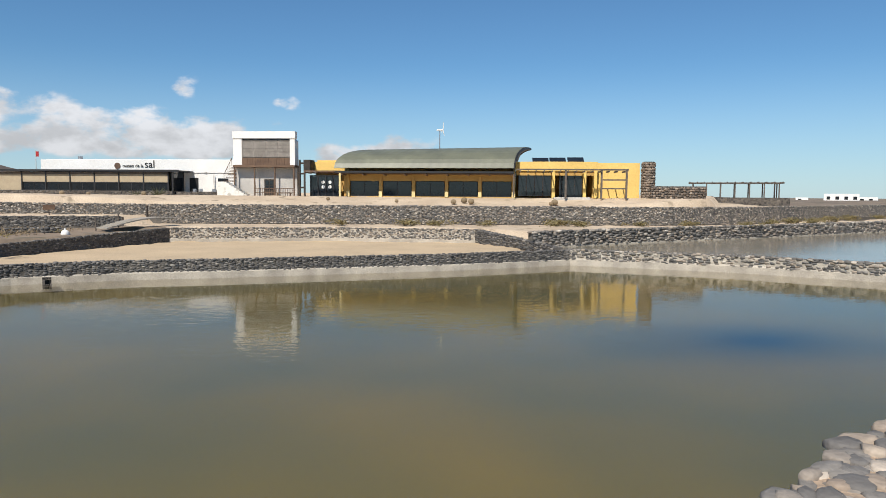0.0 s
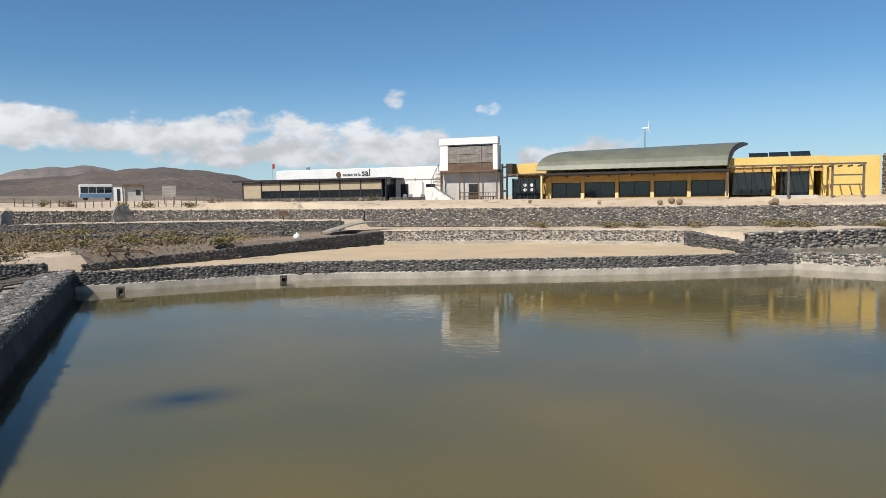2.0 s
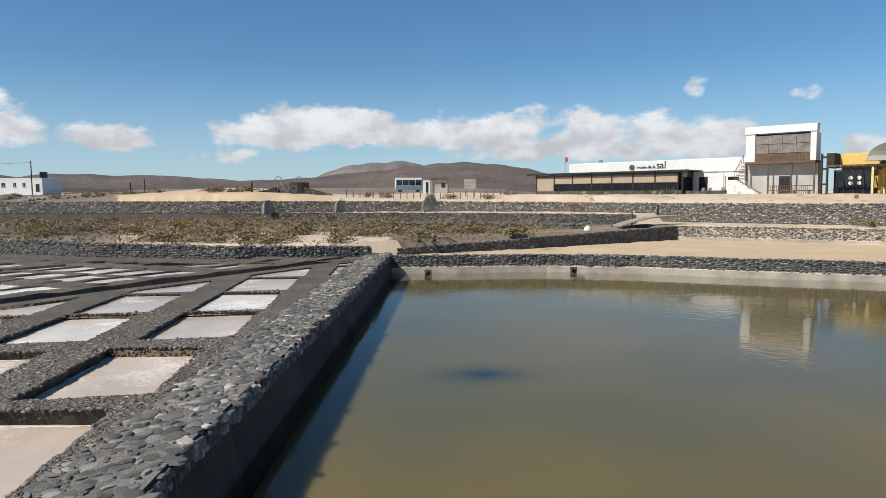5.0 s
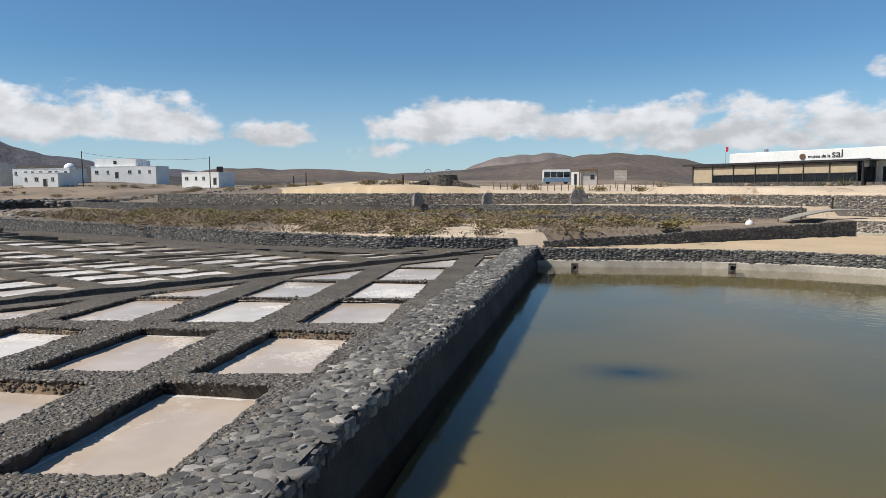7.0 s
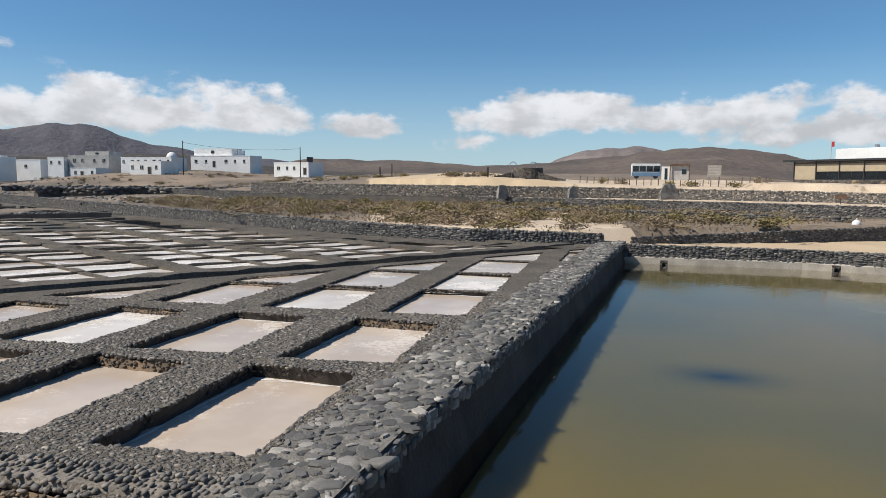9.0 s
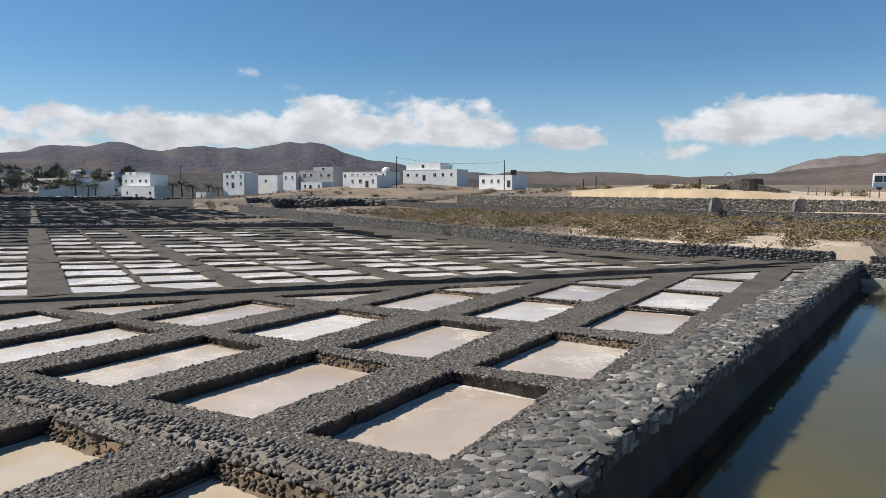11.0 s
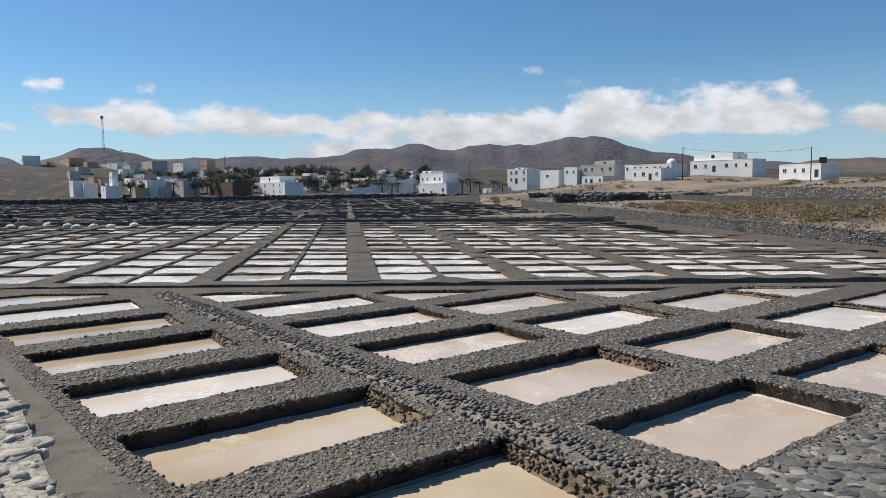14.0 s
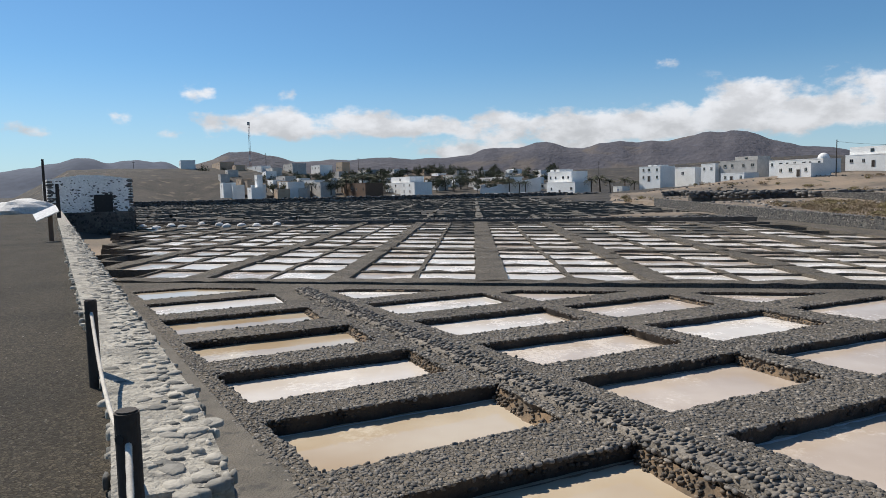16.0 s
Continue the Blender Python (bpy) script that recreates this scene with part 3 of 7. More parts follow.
            f += [(a, b, b + 1, a + 1), (a + 1, b + 1, b + 2, a + 2)]
        link_mesh("render_foot", v, f, M[plinth_mat], core)
    return core


def singles(name, centres, sizes, turns, mat, parent, seed, base=None):
    """Stones as objects of their own, sharing six meshes."""
    rng = np.random.default_rng(seed)
    kinds = []
    for k in range(6):
        bv, bf = base or ICO2
        w = 1 + rng.normal(0, 0.05 if base is None else 0.16, (len(bv), 1))
        me = bpy.data.meshes.new(name)
        me.from_pydata((bv * (w if base is None else np.concatenate([w, w, w * 0 + 1], 1))).tolist(), [], bf.tolist())
        me.materials.append(mat)
        if base is None:
            me.polygons.foreach_set("use_smooth", [True] * len(me.polygons))
        kinds.append(me)
    for i, (c, s, t) in enumerate(zip(centres, sizes, turns)):
        ob = new(name, kinds[i % 6])
        ob.parent = parent
        ob.matrix_world = Matrix.LocRotScale(c, Euler((0, 0, t)), s)


# ---------------------------------------------------------------- ground
TANK_FAR = [(-29.6, 33.2), (-21.5, 39.8), (-16, 42.2), (-10.5, 43.4), (3.3, 47.4), (12.4, 51.2)]
TANK_RIGHT = [(12.4, 51.2), (22.4, 46.4), (29, 41.2), (46, 29)]
DIVIDE_R = [(-6.6, 2.2), (-9.3, 5.6), (-11.3, 8.4), (-15.6, 14.3), (-30.2, 34.4)]
INNER = [(-20.6, 63.0), (-5.9, 64.8), (6.5, 62.5)]
DIAG = [(-31.5, 36.8), (-26.5, 47.0), (-20.6, 63.0)]
UPPER = [(-24, 71.5), (0, 71.5), (28, 71.5), (40, 77), (64, 98), (112, 140)]
BASIN_EDGE = [(10.6, 55.4), (25.7, 64.2), (41, 72.3), (59, 83), (110, 118)]
BACK = [(-140, 3), (-79, 14.5), (-45.6, 22.5), (-36.5, 26.8), (-30.6, 33.0)]
LEFT_UP = [(-100, 34), (-72, 50.5), (-59, 61), (-51, 67.5), (-38, 71.0), (-24, 71.5)]
LEFT_MID = [(-130, 30), (-84, 47), (-64, 54), (-47, 62.0), (-26, 66.5)]
LEFT_LOW = [(-66, 45.5), (-46, 51.5), (-27.5, 58.5)]


def inside(px, py, poly):
    r = np.zeros(px.shape, bool)
    for (x0, y0), (x1, y1) in zip(poly, poly[1:] + poly[:1]):
        hit = ((y0 > py) != (y1 > py)) & (px < (x1 - x0) * (py - y0) / ((y1 - y0) or 1e-9) + x0)
        r ^= hit
    return r


def smooth01(v, lo, hi):
    t = np.clip((v - lo) / (hi - lo), 0, 1)
    return t * t * (3 - 2 * t)


def land(px, py):
    d, az = np.hypot(px, py), np.degrees(np.arctan2(-px, py))
    near = 4.3 + 0.012 * np.clip(d - 80, 0, 600) + 1.2 * np.exp(-((az - 53) / 9) ** 2 - ((d - 105) / 30) ** 2)
    near = np.where(np.abs(az) < 33, 4.0 + 0.9 * smooth01(d, 73, 81), near)
    near = np.where(az < -25, 4.0 - 0.6 * smooth01(-az, 25, 34) + 0.0 * d, near)
    town = 1.2 + (0.085 + 0.04 * smooth01(az, 113, 121)) * np.clip(d - 318, 0, 170) + 0.012 * np.clip(d - 488, 0, 500)
    ridge = np.exp(-((az - 77) / 11) ** 2)
    town = town + ridge * 5.6 * smooth01(d, 195, 245) + 2.5 * np.exp(-((az - 73) / 5) ** 2) * smooth01(d, 245, 268)
    w = smooth01(az, 62, 82)
    z = near * (1 - w) + town * w
    z = np.where((az > 134) | (az < -100), 3.3, z)
    return z


def fork(points, pad):
    return [(x, y) for x, y in points] + [(x, y) for x, y in pad]


AREAS = [
    ([(-37, 27), (-27, 30), (-24, 48), (-34, 44)], 0.85),
    (fork(LEFT_UP[::-1], [(-130, 30), (-84, 47), (-64, 54), (-47, 62.0), (-26, 66.5)]), 3.0),
    (fork(LEFT_MID[::-1], [(-140, 3), (-79, 14.5), (-45.6, 22.5), (-36.5, 26.8), (-30.6, 33.0), (-31.5, 36.8), (-26.5, 47), (-20.6, 63)]), 1.85),
    ([(-27, 66.5)] + UPPER + BASIN_EDGE[::-1] + [(6.5, 62.6), (-5.9, 64.8), (-20.6, 63), (-26, 60)], 2.1),
    (BASIN_EDGE + [(300, 90), (46, 29), (29, 41.2), (22.4, 46.4), (12.4, 51.2)], -0.3),
    (fork(TANK_FAR, [(6.5, 62.5), (-5.9, 64.8), (-20.6, 63), (-26.5, 47), (-31.5, 36.8)]), 0.85),
    ([(-6.6, 2.2), (-30.2, 34.4)] + TANK_FAR + TANK_RIGHT + [(14, 13.8), (2.2, 4.2), (-2.5, -1.6)], -1.3),
    ([(-6.6, 2.2), (-30.2, 34.4)] + BACK[::-1] + [(-300, -60), (-330, -260), (-130, -128), (-3, -2.6), (-2, -1)], 0.5),
    ([(-3.2, -2.6), (2.2, 4.2), (14, 13.8), (60, 20), (60, -120), (-130, -130)], 3.2),
]


def build_ground():
    fine_x, fine_y = np.arange(-150, 80.1, 0.8), np.arange(-60, 130.1, 0.8)
    def stretch(a, lo, hi):
        out = np.concatenate([-np.geomspace(-lo, 4500, 34)[::-1][:-1], a, np.geomspace(hi, 4500, 34)[1:]])
        return out
    xs, ys = stretch(fine_x, -150, 80.8), stretch(fine_y, -60, 130.8)
    px, py = np.meshgrid(xs, ys)
    z = land(px, py)
    for poly, level in AREAS:
        z = np.where(inside(px, py, poly), level, z)
    low = z.copy()
    for dy in (-1, 0, 1):
        for dx in (-1, 0, 1):
            low[1:-1, 1:-1] = np.minimum(low[1:-1, 1:-1], z[1 + dy:z.shape[0] - 1 + dy, 1 + dx:z.shape[1] - 1 + dx])
    z = np.where((np.abs(px + 35) < 115) & (np.abs(py - 35) < 95), low, z)
    rng = np.random.default_rng(4)
    z = z + rng.normal(0, 0.03, z.shape)
    d = np.hypot(px, py)
    z = z + np.where(d > 95, 1, 0) * 0.5 * np.sin(px * 0.11 + 0.6 * np.sin(py * 0.07)) * np.cos(py * 0.09)
    ny, nx = z.shape
    v = np.stack([px, py, z], 2).reshape(-1, 3)
    i = np.arange(ny * nx).reshape(ny, nx)
    f = np.stack([i[:-1, :-1], i[:-1, 1:], i[1:, 1:], i[1:, :-1]], 2).reshape(-1, 4)
    ob = link_mesh("ground", v.tolist(), f.tolist(), M["earth"], smooth=True)
    ob.data.materials.append(M["sand"])
    ob.data.materials.append(M["pale_sand"])
    ob.data.materials.append(M["scrub_slope"])
    cx, cy = px[:-1, :-1] + 0.4, py[:-1, :-1] + 0.4
    az, dd = np.degrees(np.arctan2(-cx, cy)), np.hypot(cx, cy)
    which = np.zeros(cx.shape, np.int32)
    which[(dd < 130) & (az < 62) & (az > -60)] = 1
    which[((az > 92) & (dd > 100)) | ((az > 63) & (dd > 275))] = 3
    which[inside(cx, cy, AREAS[5][0])] = 2
    which[inside(cx, cy, [(-31.5, 36.8), (-26.5, 47), (-20.6, 63), (-26, 66.5), (-44, 62), (-46, 50)])] = 0
    which[(az > 46) & (az < 62) & (dd > 80) & (dd < 140)] = 2
    ob.data.polygons.foreach_set("material_index", which.reshape(-1))
    tagged(ob, "dry volcanic earth and pale sand reaching the horizon", "ground", kind="structure")


build_ground()


def sheet(name, points, z, mat, label, category):
    ob = link_mesh(name, [(x, y, z) for x, y in points], [tuple(range(len(points)))], mat)
    return tagged(ob, label, category, kind="structure")


sheet("water_tank", ([(-6.2, 1.9), (-30.6, 35)] + [(x, y + 0.5) for x, y in TANK_FAR[1:]] + [(23, 47), (30, 42), (60, 30), (30, 14), (4, 4), (-3, -3)])[::-1], 0.0, M["tank_water"], "still murky olive brine in a large evaporation tank", "water")
# Sheet added below the face so the wall's shadow falls wide and soft.
sheet("tank_silt", [(-5.6, 1.4), (-31.0, 35.2)] + [(x, y + 0.6) for x, y in TANK_FAR[1:]] + [(23, 47.2), (30, 42.2), (60, 30), (30, 14), (4, 4), (-3, -3)], MURK_Z, M["tank_silt"], "added ochre sheet under the tank's water face, spreading light like murky water", "silt")
sheet("water_basin", [(12.6, 51.6), (10.4, 55.4), (25.5, 64.6), (41, 72.7), (59, 83.4), (110, 118.4), (300, 90), (47, 29.5), (29.2, 41.8), (22.6, 46.9)], 0.95, M["basin_water"], "second brine basin of still water, the wall's grey-brown reflection put into its colour", "water")

# ---------------------------------------------------------------- walls of the tank and terraces
def crest(line, foot, top):
    k = len(line) - 1
    foot = foot if isinstance(foot, tuple) else (foot, foot)
    top = top if isinstance(top, tuple) else (top, top)
    return [(x, y, foot[0] + (foot[1] - foot[0]) * i / k, top[0] + (top[1] - top[0]) * i / k) for i, (x, y) in enumerate(line)]


stone_wall("wall_tank_far", crest(TANK_FAR, 0.0, 1.16), 1.0, "dry black lava stone wall with a pale rendered foot in the water", (0.32, 0.14), seed=3, plinth=0.40)
stone_wall("wall_tank_right", crest(TANK_RIGHT, 0.0, 1.2), 0.9, "lava stone wall with pale mortar between two basins", (0.42, 0.19), seed=4, plinth=0.46, mats=("mortar", "rubble"), gap=0.8)
stone_wall("wall_inner", crest(INNER, 0.85, 2.1), 0.9, "low lava stone wall behind the dry basin, salt-whitened at its foot", (0.34, 0.15), seed=5, plinth=0.28, mats=("mortar", "rubble"), gap=0.85)
stone_wall("wall_diagonal", crest(DIAG, 0.85, (1.3, 2.1)), 0.8, "dark lava stone wall along the dry basin", (0.31, 0.15), seed=6)
stone_wall("wall_dry_end", crest([(6.5, 62.5), (11.4, 52.4)], 0.85, (2.1, 1.3)), 0.9, "ruined lava stone wall between the basins", (0.4, 0.18), seed=7, side=1)
stone_wall("wall_upper", crest(UPPER, 2.2, 4.05), 0.9, "retaining wall of black lava rubble below the museum", (0.35, 0.17), seed=8, mats=("dark_mortar", "rubble"))
stone_wall("wall_basin_edge", crest(BASIN_EDGE, 0.95, 2.3), 0.9, "weathered retaining wall of grey stone and render", (0.55, 0.26), seed=9, plinth=0.12, mats=("dark_mortar", "rubble"), gap=0.85)
stone_wall("wall_pans_back", crest(BACK, (1.0, 0.9), (2.3, 1.75)), 0.9, "high wall of black lava boulders behind the salt pans", (0.31, 0.18), seed=10)
stone_wall("wall_left_upper", crest(LEFT_UP, (3.0, 2.9), (4.5, 4.05)), 0.8, "terrace wall of black lava rubble", (0.34, 0.17), seed=11, mats=("dark_mortar", "rubble"))
stone_wall("wall_left_middle", crest(LEFT_MID, (1.9, 2.1), (3.1, 3.0)), 0.8, "lower terrace wall of black lava stone", (0.33, 0.17), seed=12)
stone_wall("wall_left_low", crest(LEFT_LOW, 1.9, 2.3), 0.7, "low kerb wall of lava stone", (0.4, 0.18), seed=13)

# dividing wall between tank and pans: rendered face, mosaic of flat stones on top
DIVIDE_W = 1.55
DIVIDE_L = offset_line(DIVIDE_R, DIVIDE_W)


# Render of the tank flank, with its shade put into the dark colour.
M["shaded_render"] = material("shaded_render", (0.068, 0.060, 0.051), 0.9, (0.03, 0.028, 0.026), 0.7, 12, 0.6, 0.04)


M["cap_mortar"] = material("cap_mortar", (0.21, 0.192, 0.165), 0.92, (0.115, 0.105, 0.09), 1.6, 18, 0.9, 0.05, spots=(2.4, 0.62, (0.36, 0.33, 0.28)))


def divide_wall():
    v, f = [], []
    n = len(DIVIDE_R)
    foot = offset_line(DIVIDE_R, -0.42)
    for p, q, w in zip(DIVIDE_R, DIVIDE_L, foot):
        v += [(w[0], w[1], -1.3), (p[0], p[1], 1.26), (q[0], q[1], 1.16), (q[0], q[1], 0.3)]
    for i in range(n - 1):
        a, b = 4 * i, 4 * i + 4
        f += [(a, b, b + 1, a + 1), (a + 1, b + 1, b + 2, a + 2), (a + 2, b + 2, b + 3, a + 3)]
    f += [(0, 1, 2, 3), (4 * n - 4, 4 * n - 3, 4 * n - 2, 4 * n - 1)]
    core = link_mesh("wall_tank_pans", v, f, M["shaded_render"])
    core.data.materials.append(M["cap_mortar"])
    # Top and pan side take lighter mortar; the tank flank keeps the darkened render.
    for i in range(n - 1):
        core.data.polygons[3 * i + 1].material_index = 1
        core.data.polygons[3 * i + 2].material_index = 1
    tagged(core, "thick wall with rendered flank and a mosaic top of flat grey stones", "stone wall", kind="structure")
    return core


DIVIDE = divide_wall()


def divide_stones():
    rng = np.random.default_rng(22)
    cs, ss, ts, used = [], [], [], 0
    line = along(DIVIDE_R, 0.13)
    for x, y, ang, share in line:
        nx, ny = -math.sin(ang), math.cos(ang)
        for j in range(10):
            d = (j + 0.5) / 10 * DIVIDE_W + rng.normal(0, 0.07)
            w = rng.choice((0.05, 0.07, 0.1, 0.13, 0.19)) * rng.uniform(0.8, 1.3)
            cs.append((x + nx * d + rng.normal(0, 0.06), y + ny * d + rng.normal(0, 0.06), 1.25 - 0.1 * d / DIVIDE_W + rng.uniform(-0.035, 0.015)))
            ss.append((w, w * rng.uniform(0.5, 0.9), rng.uniform(0.02, 0.05)))
            ts.append(rng.uniform(0, 6.3))
        for z in (0.98, 1.12):
            cs.append((x - nx * 0.02, y - ny * 0.02, z + rng.normal(0, 0.03)))
            ss.append((rng.uniform(0.14, 0.24), 0.08, rng.uniform(0.05, 0.09)))
            ts.append(ang)
    return cs, ss, ts


M["slab_single"] = material("slab_single", (0.1, 0.1, 0.1), 0.75, scale=5, fine=40, bump=0.5, obj_random=[(0, (0.07, 0.067, 0.062)), (0.45, (0.13, 0.123, 0.112)), (0.8, (0.20, 0.187, 0.168)), (1, (0.42, 0.385, 0.335))])
_c, _s, _t = divide_stones()
_near = [i for i, c in enumerate(_c) if c[2] > 1.1 and -10.6 < c[0] < -8.2][:280]
_rest = [i for i in range(len(_c)) if i not in set(_near)]
stones("capping_stone", [_c[i] for i in _rest], [_s[i] for i in _rest], np.array([_t[i] for i in _rest]), M["slab_stone"], parent=DIVIDE, seed=23, base=FLAG, rough=0.3)
singles("capping_stone", [_c[i] for i in _near], [_s[i] for i in _near], [_t[i] for i in _near], M["slab_single"], DIVIDE, 24, FLAG)

# ---------------------------------------------------------------- salt pans
WALK, BRINE, FIELD_BRINE = 1.10, 0.78, 1.055
STEP1 = Vector((-2.81, -2.68))
COLUMNS = [Vector(p) for p in ((0, 0), (-3.3, 4.2), (-6.75, 8.7), (-9.8, 12.3))]
while len(COLUMNS) < 11:
    COLUMNS.append(COLUMNS[-1] + Vector((-3.25, 3.8)))
Q_HOLE = [Vector(p) for p in ((-11.5, 1.28), (-9.75, 3.1), (-12.55, 6.2), (-14.42, 4.72))]
P_HOLE = [Vector(p) for p in ((-10.4, -6.6), (-8.62, -4.6), (-11.65, -1.4), (-13.6, -3.0))]
P_STEP = Vector((-2.72, -2.80))


def clip_poly(poly, p, n):
    """Keep the side of the line through p to which n points."""
    out = []
    for a, b in zip(poly, poly[1:] + poly[:1]):
        da, db = (a - p).dot(n), (b - p).dot(n)
        if da >= 0:
            out.append(a)
        if (da >= 0) != (db >= 0):
            out.append(a + (b - a) * (da / (da - db)))
    return out


def area(poly):
    return 0.5 * abs(sum(a.x * b.y - b.x * a.y for a, b in zip(poly, poly[1:] + poly[:1])))


CROSS_P, CROSS_N = Vector((-26.9, 0)), Vector((1, 0.07)).normalized()
_w = Vector((DIVIDE_L[-1][0] - DIVIDE_L[1][0], DIVIDE_L[-1][1] - DIVIDE_L[1][1])).normalized()
DIV_P, DIV_N = Vector(DIVIDE_L[1]) + Vector((-_w.y, _w.x)) * 0.22, Vector((-_w.y, _w.x))
BACK_P, BACK_N = Vector((-36.9, 25.4)), Vector((0.70, -0.713)).normalized()
Q_HOLE = [p + (p - sum(Q_HOLE, Vector((0, 0))) / 4) * 0.055 for p in Q_HOLE]
NEAR_HOLES = []
for col in range(0, 11):
    for k in range(-2, 14):
        h = [p + COLUMNS[col] + STEP1 * k for p in Q_HOLE]
        edges = [(CROSS_P, CROSS_N), (DIV_P, DIV_N), (BACK_P, BACK_N)]
        for p, n in edges:
            h = clip_poly(h, p, n) if len(h) > 2 else []
        if len(h) > 2 and area(h) > 1.0:
            NEAR_HOLES.append((h, "q", col, k))
for k in range(-1, 7):
    h = [p + P_STEP * k for p in P_HOLE]
    h = clip_poly(h, CROSS_P, CROSS_N)
    if len(h) > 2 and area(h) > 1.0:
        NEAR_HOLES.append((h, "p", 0, k))


def slab_with_holes(name, outline, holes, z, depth, mat, label):
    bm = bmesh.new()
    def ring(poly):
        vs = [bm.verts.new((p.x, p.y, z)) for p in poly]
        return [bm.edges.new((a, b)) for a, b in zip(vs, vs[1:] + vs[:1])], vs
    edges, _ = ring(outline)
    rings = []
    for h in holes:
        e, vs = ring(h)
        edges += e
        rings.append(vs)
    bmesh.ops.triangle_fill(bm, use_beauty=True, use_dissolve=False, edges=edges, normal=(0, 0, 1))
    for vs in rings:
        mid = sum((v.co for v in vs), Vector()) / len(vs)
        low = [bm.verts.new((v.co.x + 0.11 * (v.co - mid).normalized().x, v.co.y + 0.11 * (v.co - mid).normalized().y, z - depth)) for v in vs]
        for i in range(len(vs)):
            j = (i + 1) % len(vs)
            # Sides below the walkway take the mortar darkened for shade.
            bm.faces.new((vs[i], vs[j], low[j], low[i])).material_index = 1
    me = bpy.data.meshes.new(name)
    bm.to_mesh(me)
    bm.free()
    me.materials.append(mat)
    me.materials.append(M["shaded_mortar"])
    ob = new(name, me)
    return tagged(ob, label, "walkway", kind="structure")


def rough_edge(poly, step, amp, rng):
    """A worn outline: the straight sides cut into short uneven lengths."""
    out = []
    for a, b in zip(poly, poly[1:] + poly[:1]):
        k = max(1, int((b - a).length / step))
        for i in range(k):
            p = a + (b - a) * (i / k)
            out.append(p + Vector((rng.normal(0, amp), rng.normal(0, amp))))
    return out


_rng = np.random.default_rng(31)
OUT_NEAR = [Vector(p) for p in ((-5.6, 1.0), (-7.6, 2.6))] + [Vector(p) for p in DIVIDE_L[1:]] + [Vector(p) for p in ((-31.6, 33.2), (-29.9, 31.0), (-29.7, 26), (-28.9, 17.2), (-27.9, 0), (-27.0, -20), (-27.2, -26.5), (-24, -23.2), (-4.2, -3.4), (-2.8, -1.8))]
HOLES = [rough_edge(h, 0.35, 0.035, _rng) for h, *_ in NEAR_HOLES]
PANWALK = slab_with_holes("walkway", OUT_NEAR, HOLES, WALK, 0.45, M["cobble"], "pan walkways paved with dark rounded beach stones")


def pan(poly, mat, label):
    grown = []
    c = sum(poly, Vector((0, 0))) / len(poly)
    z = BRINE + 0.0135 * max(0.0, min(18.0, c.length - 12))
    for p in poly:
        grown.append(p + (p - c).normalized() * 0.20)
    ob = link_mesh("salt_pan", [(p.x, p.y, z) for p in grown], [tuple(range(len(grown)))], mat)
    inner = [p + (c - p).normalized() * 0.10 for p in poly]
    rng = np.random.default_rng(int(abs(c.x * 31 + c.y * 17) * 10))
    v, f = [], []
    k = len(poly)
    for i in range(k):
        a0, a1, b0, b1 = poly[i], poly[(i + 1) % k], inner[i], inner[(i + 1) % k]
        m = max(2, int((a1 - a0).length / 0.18))
        for j in range(m):
            t = j / m
            o, q = a0.lerp(a1, t), b0.lerp(b1, t)
            q = o.lerp(q, rng.uniform(0.25, 1.5))
            v += [(o.x, o.y, z + 0.006), (q.x, q.y, z + 0.005)]
    n = len(v) // 2
    f = [(2 * i, 2 * ((i + 1) % n), 2 * ((i + 1) % n) + 1, 2 * i + 1) for i in range(n)]
    e0, e1 = poly[min(2, k - 2)], poly[min(3, k - 1)]
    if (e1 - e0).length > 1.2 and c.length < 30 and ("ochre" in mat.name or rng.random() < 0.35):
        v2, m = [], max(3, int((e1 - e0).length / 0.15))
        wide = 0.24 if "ochre" in mat.name else 0.10
        for j in range(m + 1):
            o = e0.lerp(e1, j / m)
            q = o + (c - o).normalized() * wide * rng.uniform(0.7, 1.0) * (0.5 + 0.5 * math.sin(math.pi * j / m))
            v2 += [(o.x, o.y, WALK - rng.uniform(0.06, 0.12)), (o.x * 0.55 + q.x * 0.45, o.y * 0.55 + q.y * 0.45, z + rng.uniform(0.05, 0.1)), (q.x, q.y, z - 0.01)]
        f2 = []
        for j in range(m):
            for t in (0, 1):
                f2.append((3 * j + t, 3 * j + 3 + t, 3 * j + 4 + t, 3 * j + 1 + t))
        link_mesh("mud_bank", v2, f2, M["rust_mud"], ob, smooth=True)
        k2 = int((e1 - e0).length * 42)
        cs, ss = [], []
        for _ in range(k2):
            u = rng.random() ** 0.8
            o = e0.lerp(e1, rng.random())
            q = o + (c - o).normalized() * wide * u * 0.75
            r = rng.uniform(0.022, 0.06)
            cs.append((q.x, q.y, WALK - 0.07 + (z + 0.02 - WALK + 0.05) * u))
            ss.append((r, r * 0.75, r * 0.6))
        stones("bank_stone", cs, ss, rng.uniform(0, 6.3, k2), M["brown_stone"], parent=ob, seed=k2, rough=0.1, smooth=True)
    link_mesh("salt_rim", v, f, M["salt"] if rng.random() < 0.6 else M["rust_mud"], ob)
    return tagged(ob, label, "salt pan", "salt pans in the field")


for (h, kind, col, k), rim in zip(NEAR_HOLES, HOLES):
    if kind == "p":
        white = k in (1, 4)
        pan(h, M["brine_ochre"] if not white else M["brine_white"], "shallow pan of ochre brine with rusty mud" if not white else "shallow pan with a bright film of white salt")
    else:
        pale = (k >= 3 and col == 0) or (col + k) % 4 == 3
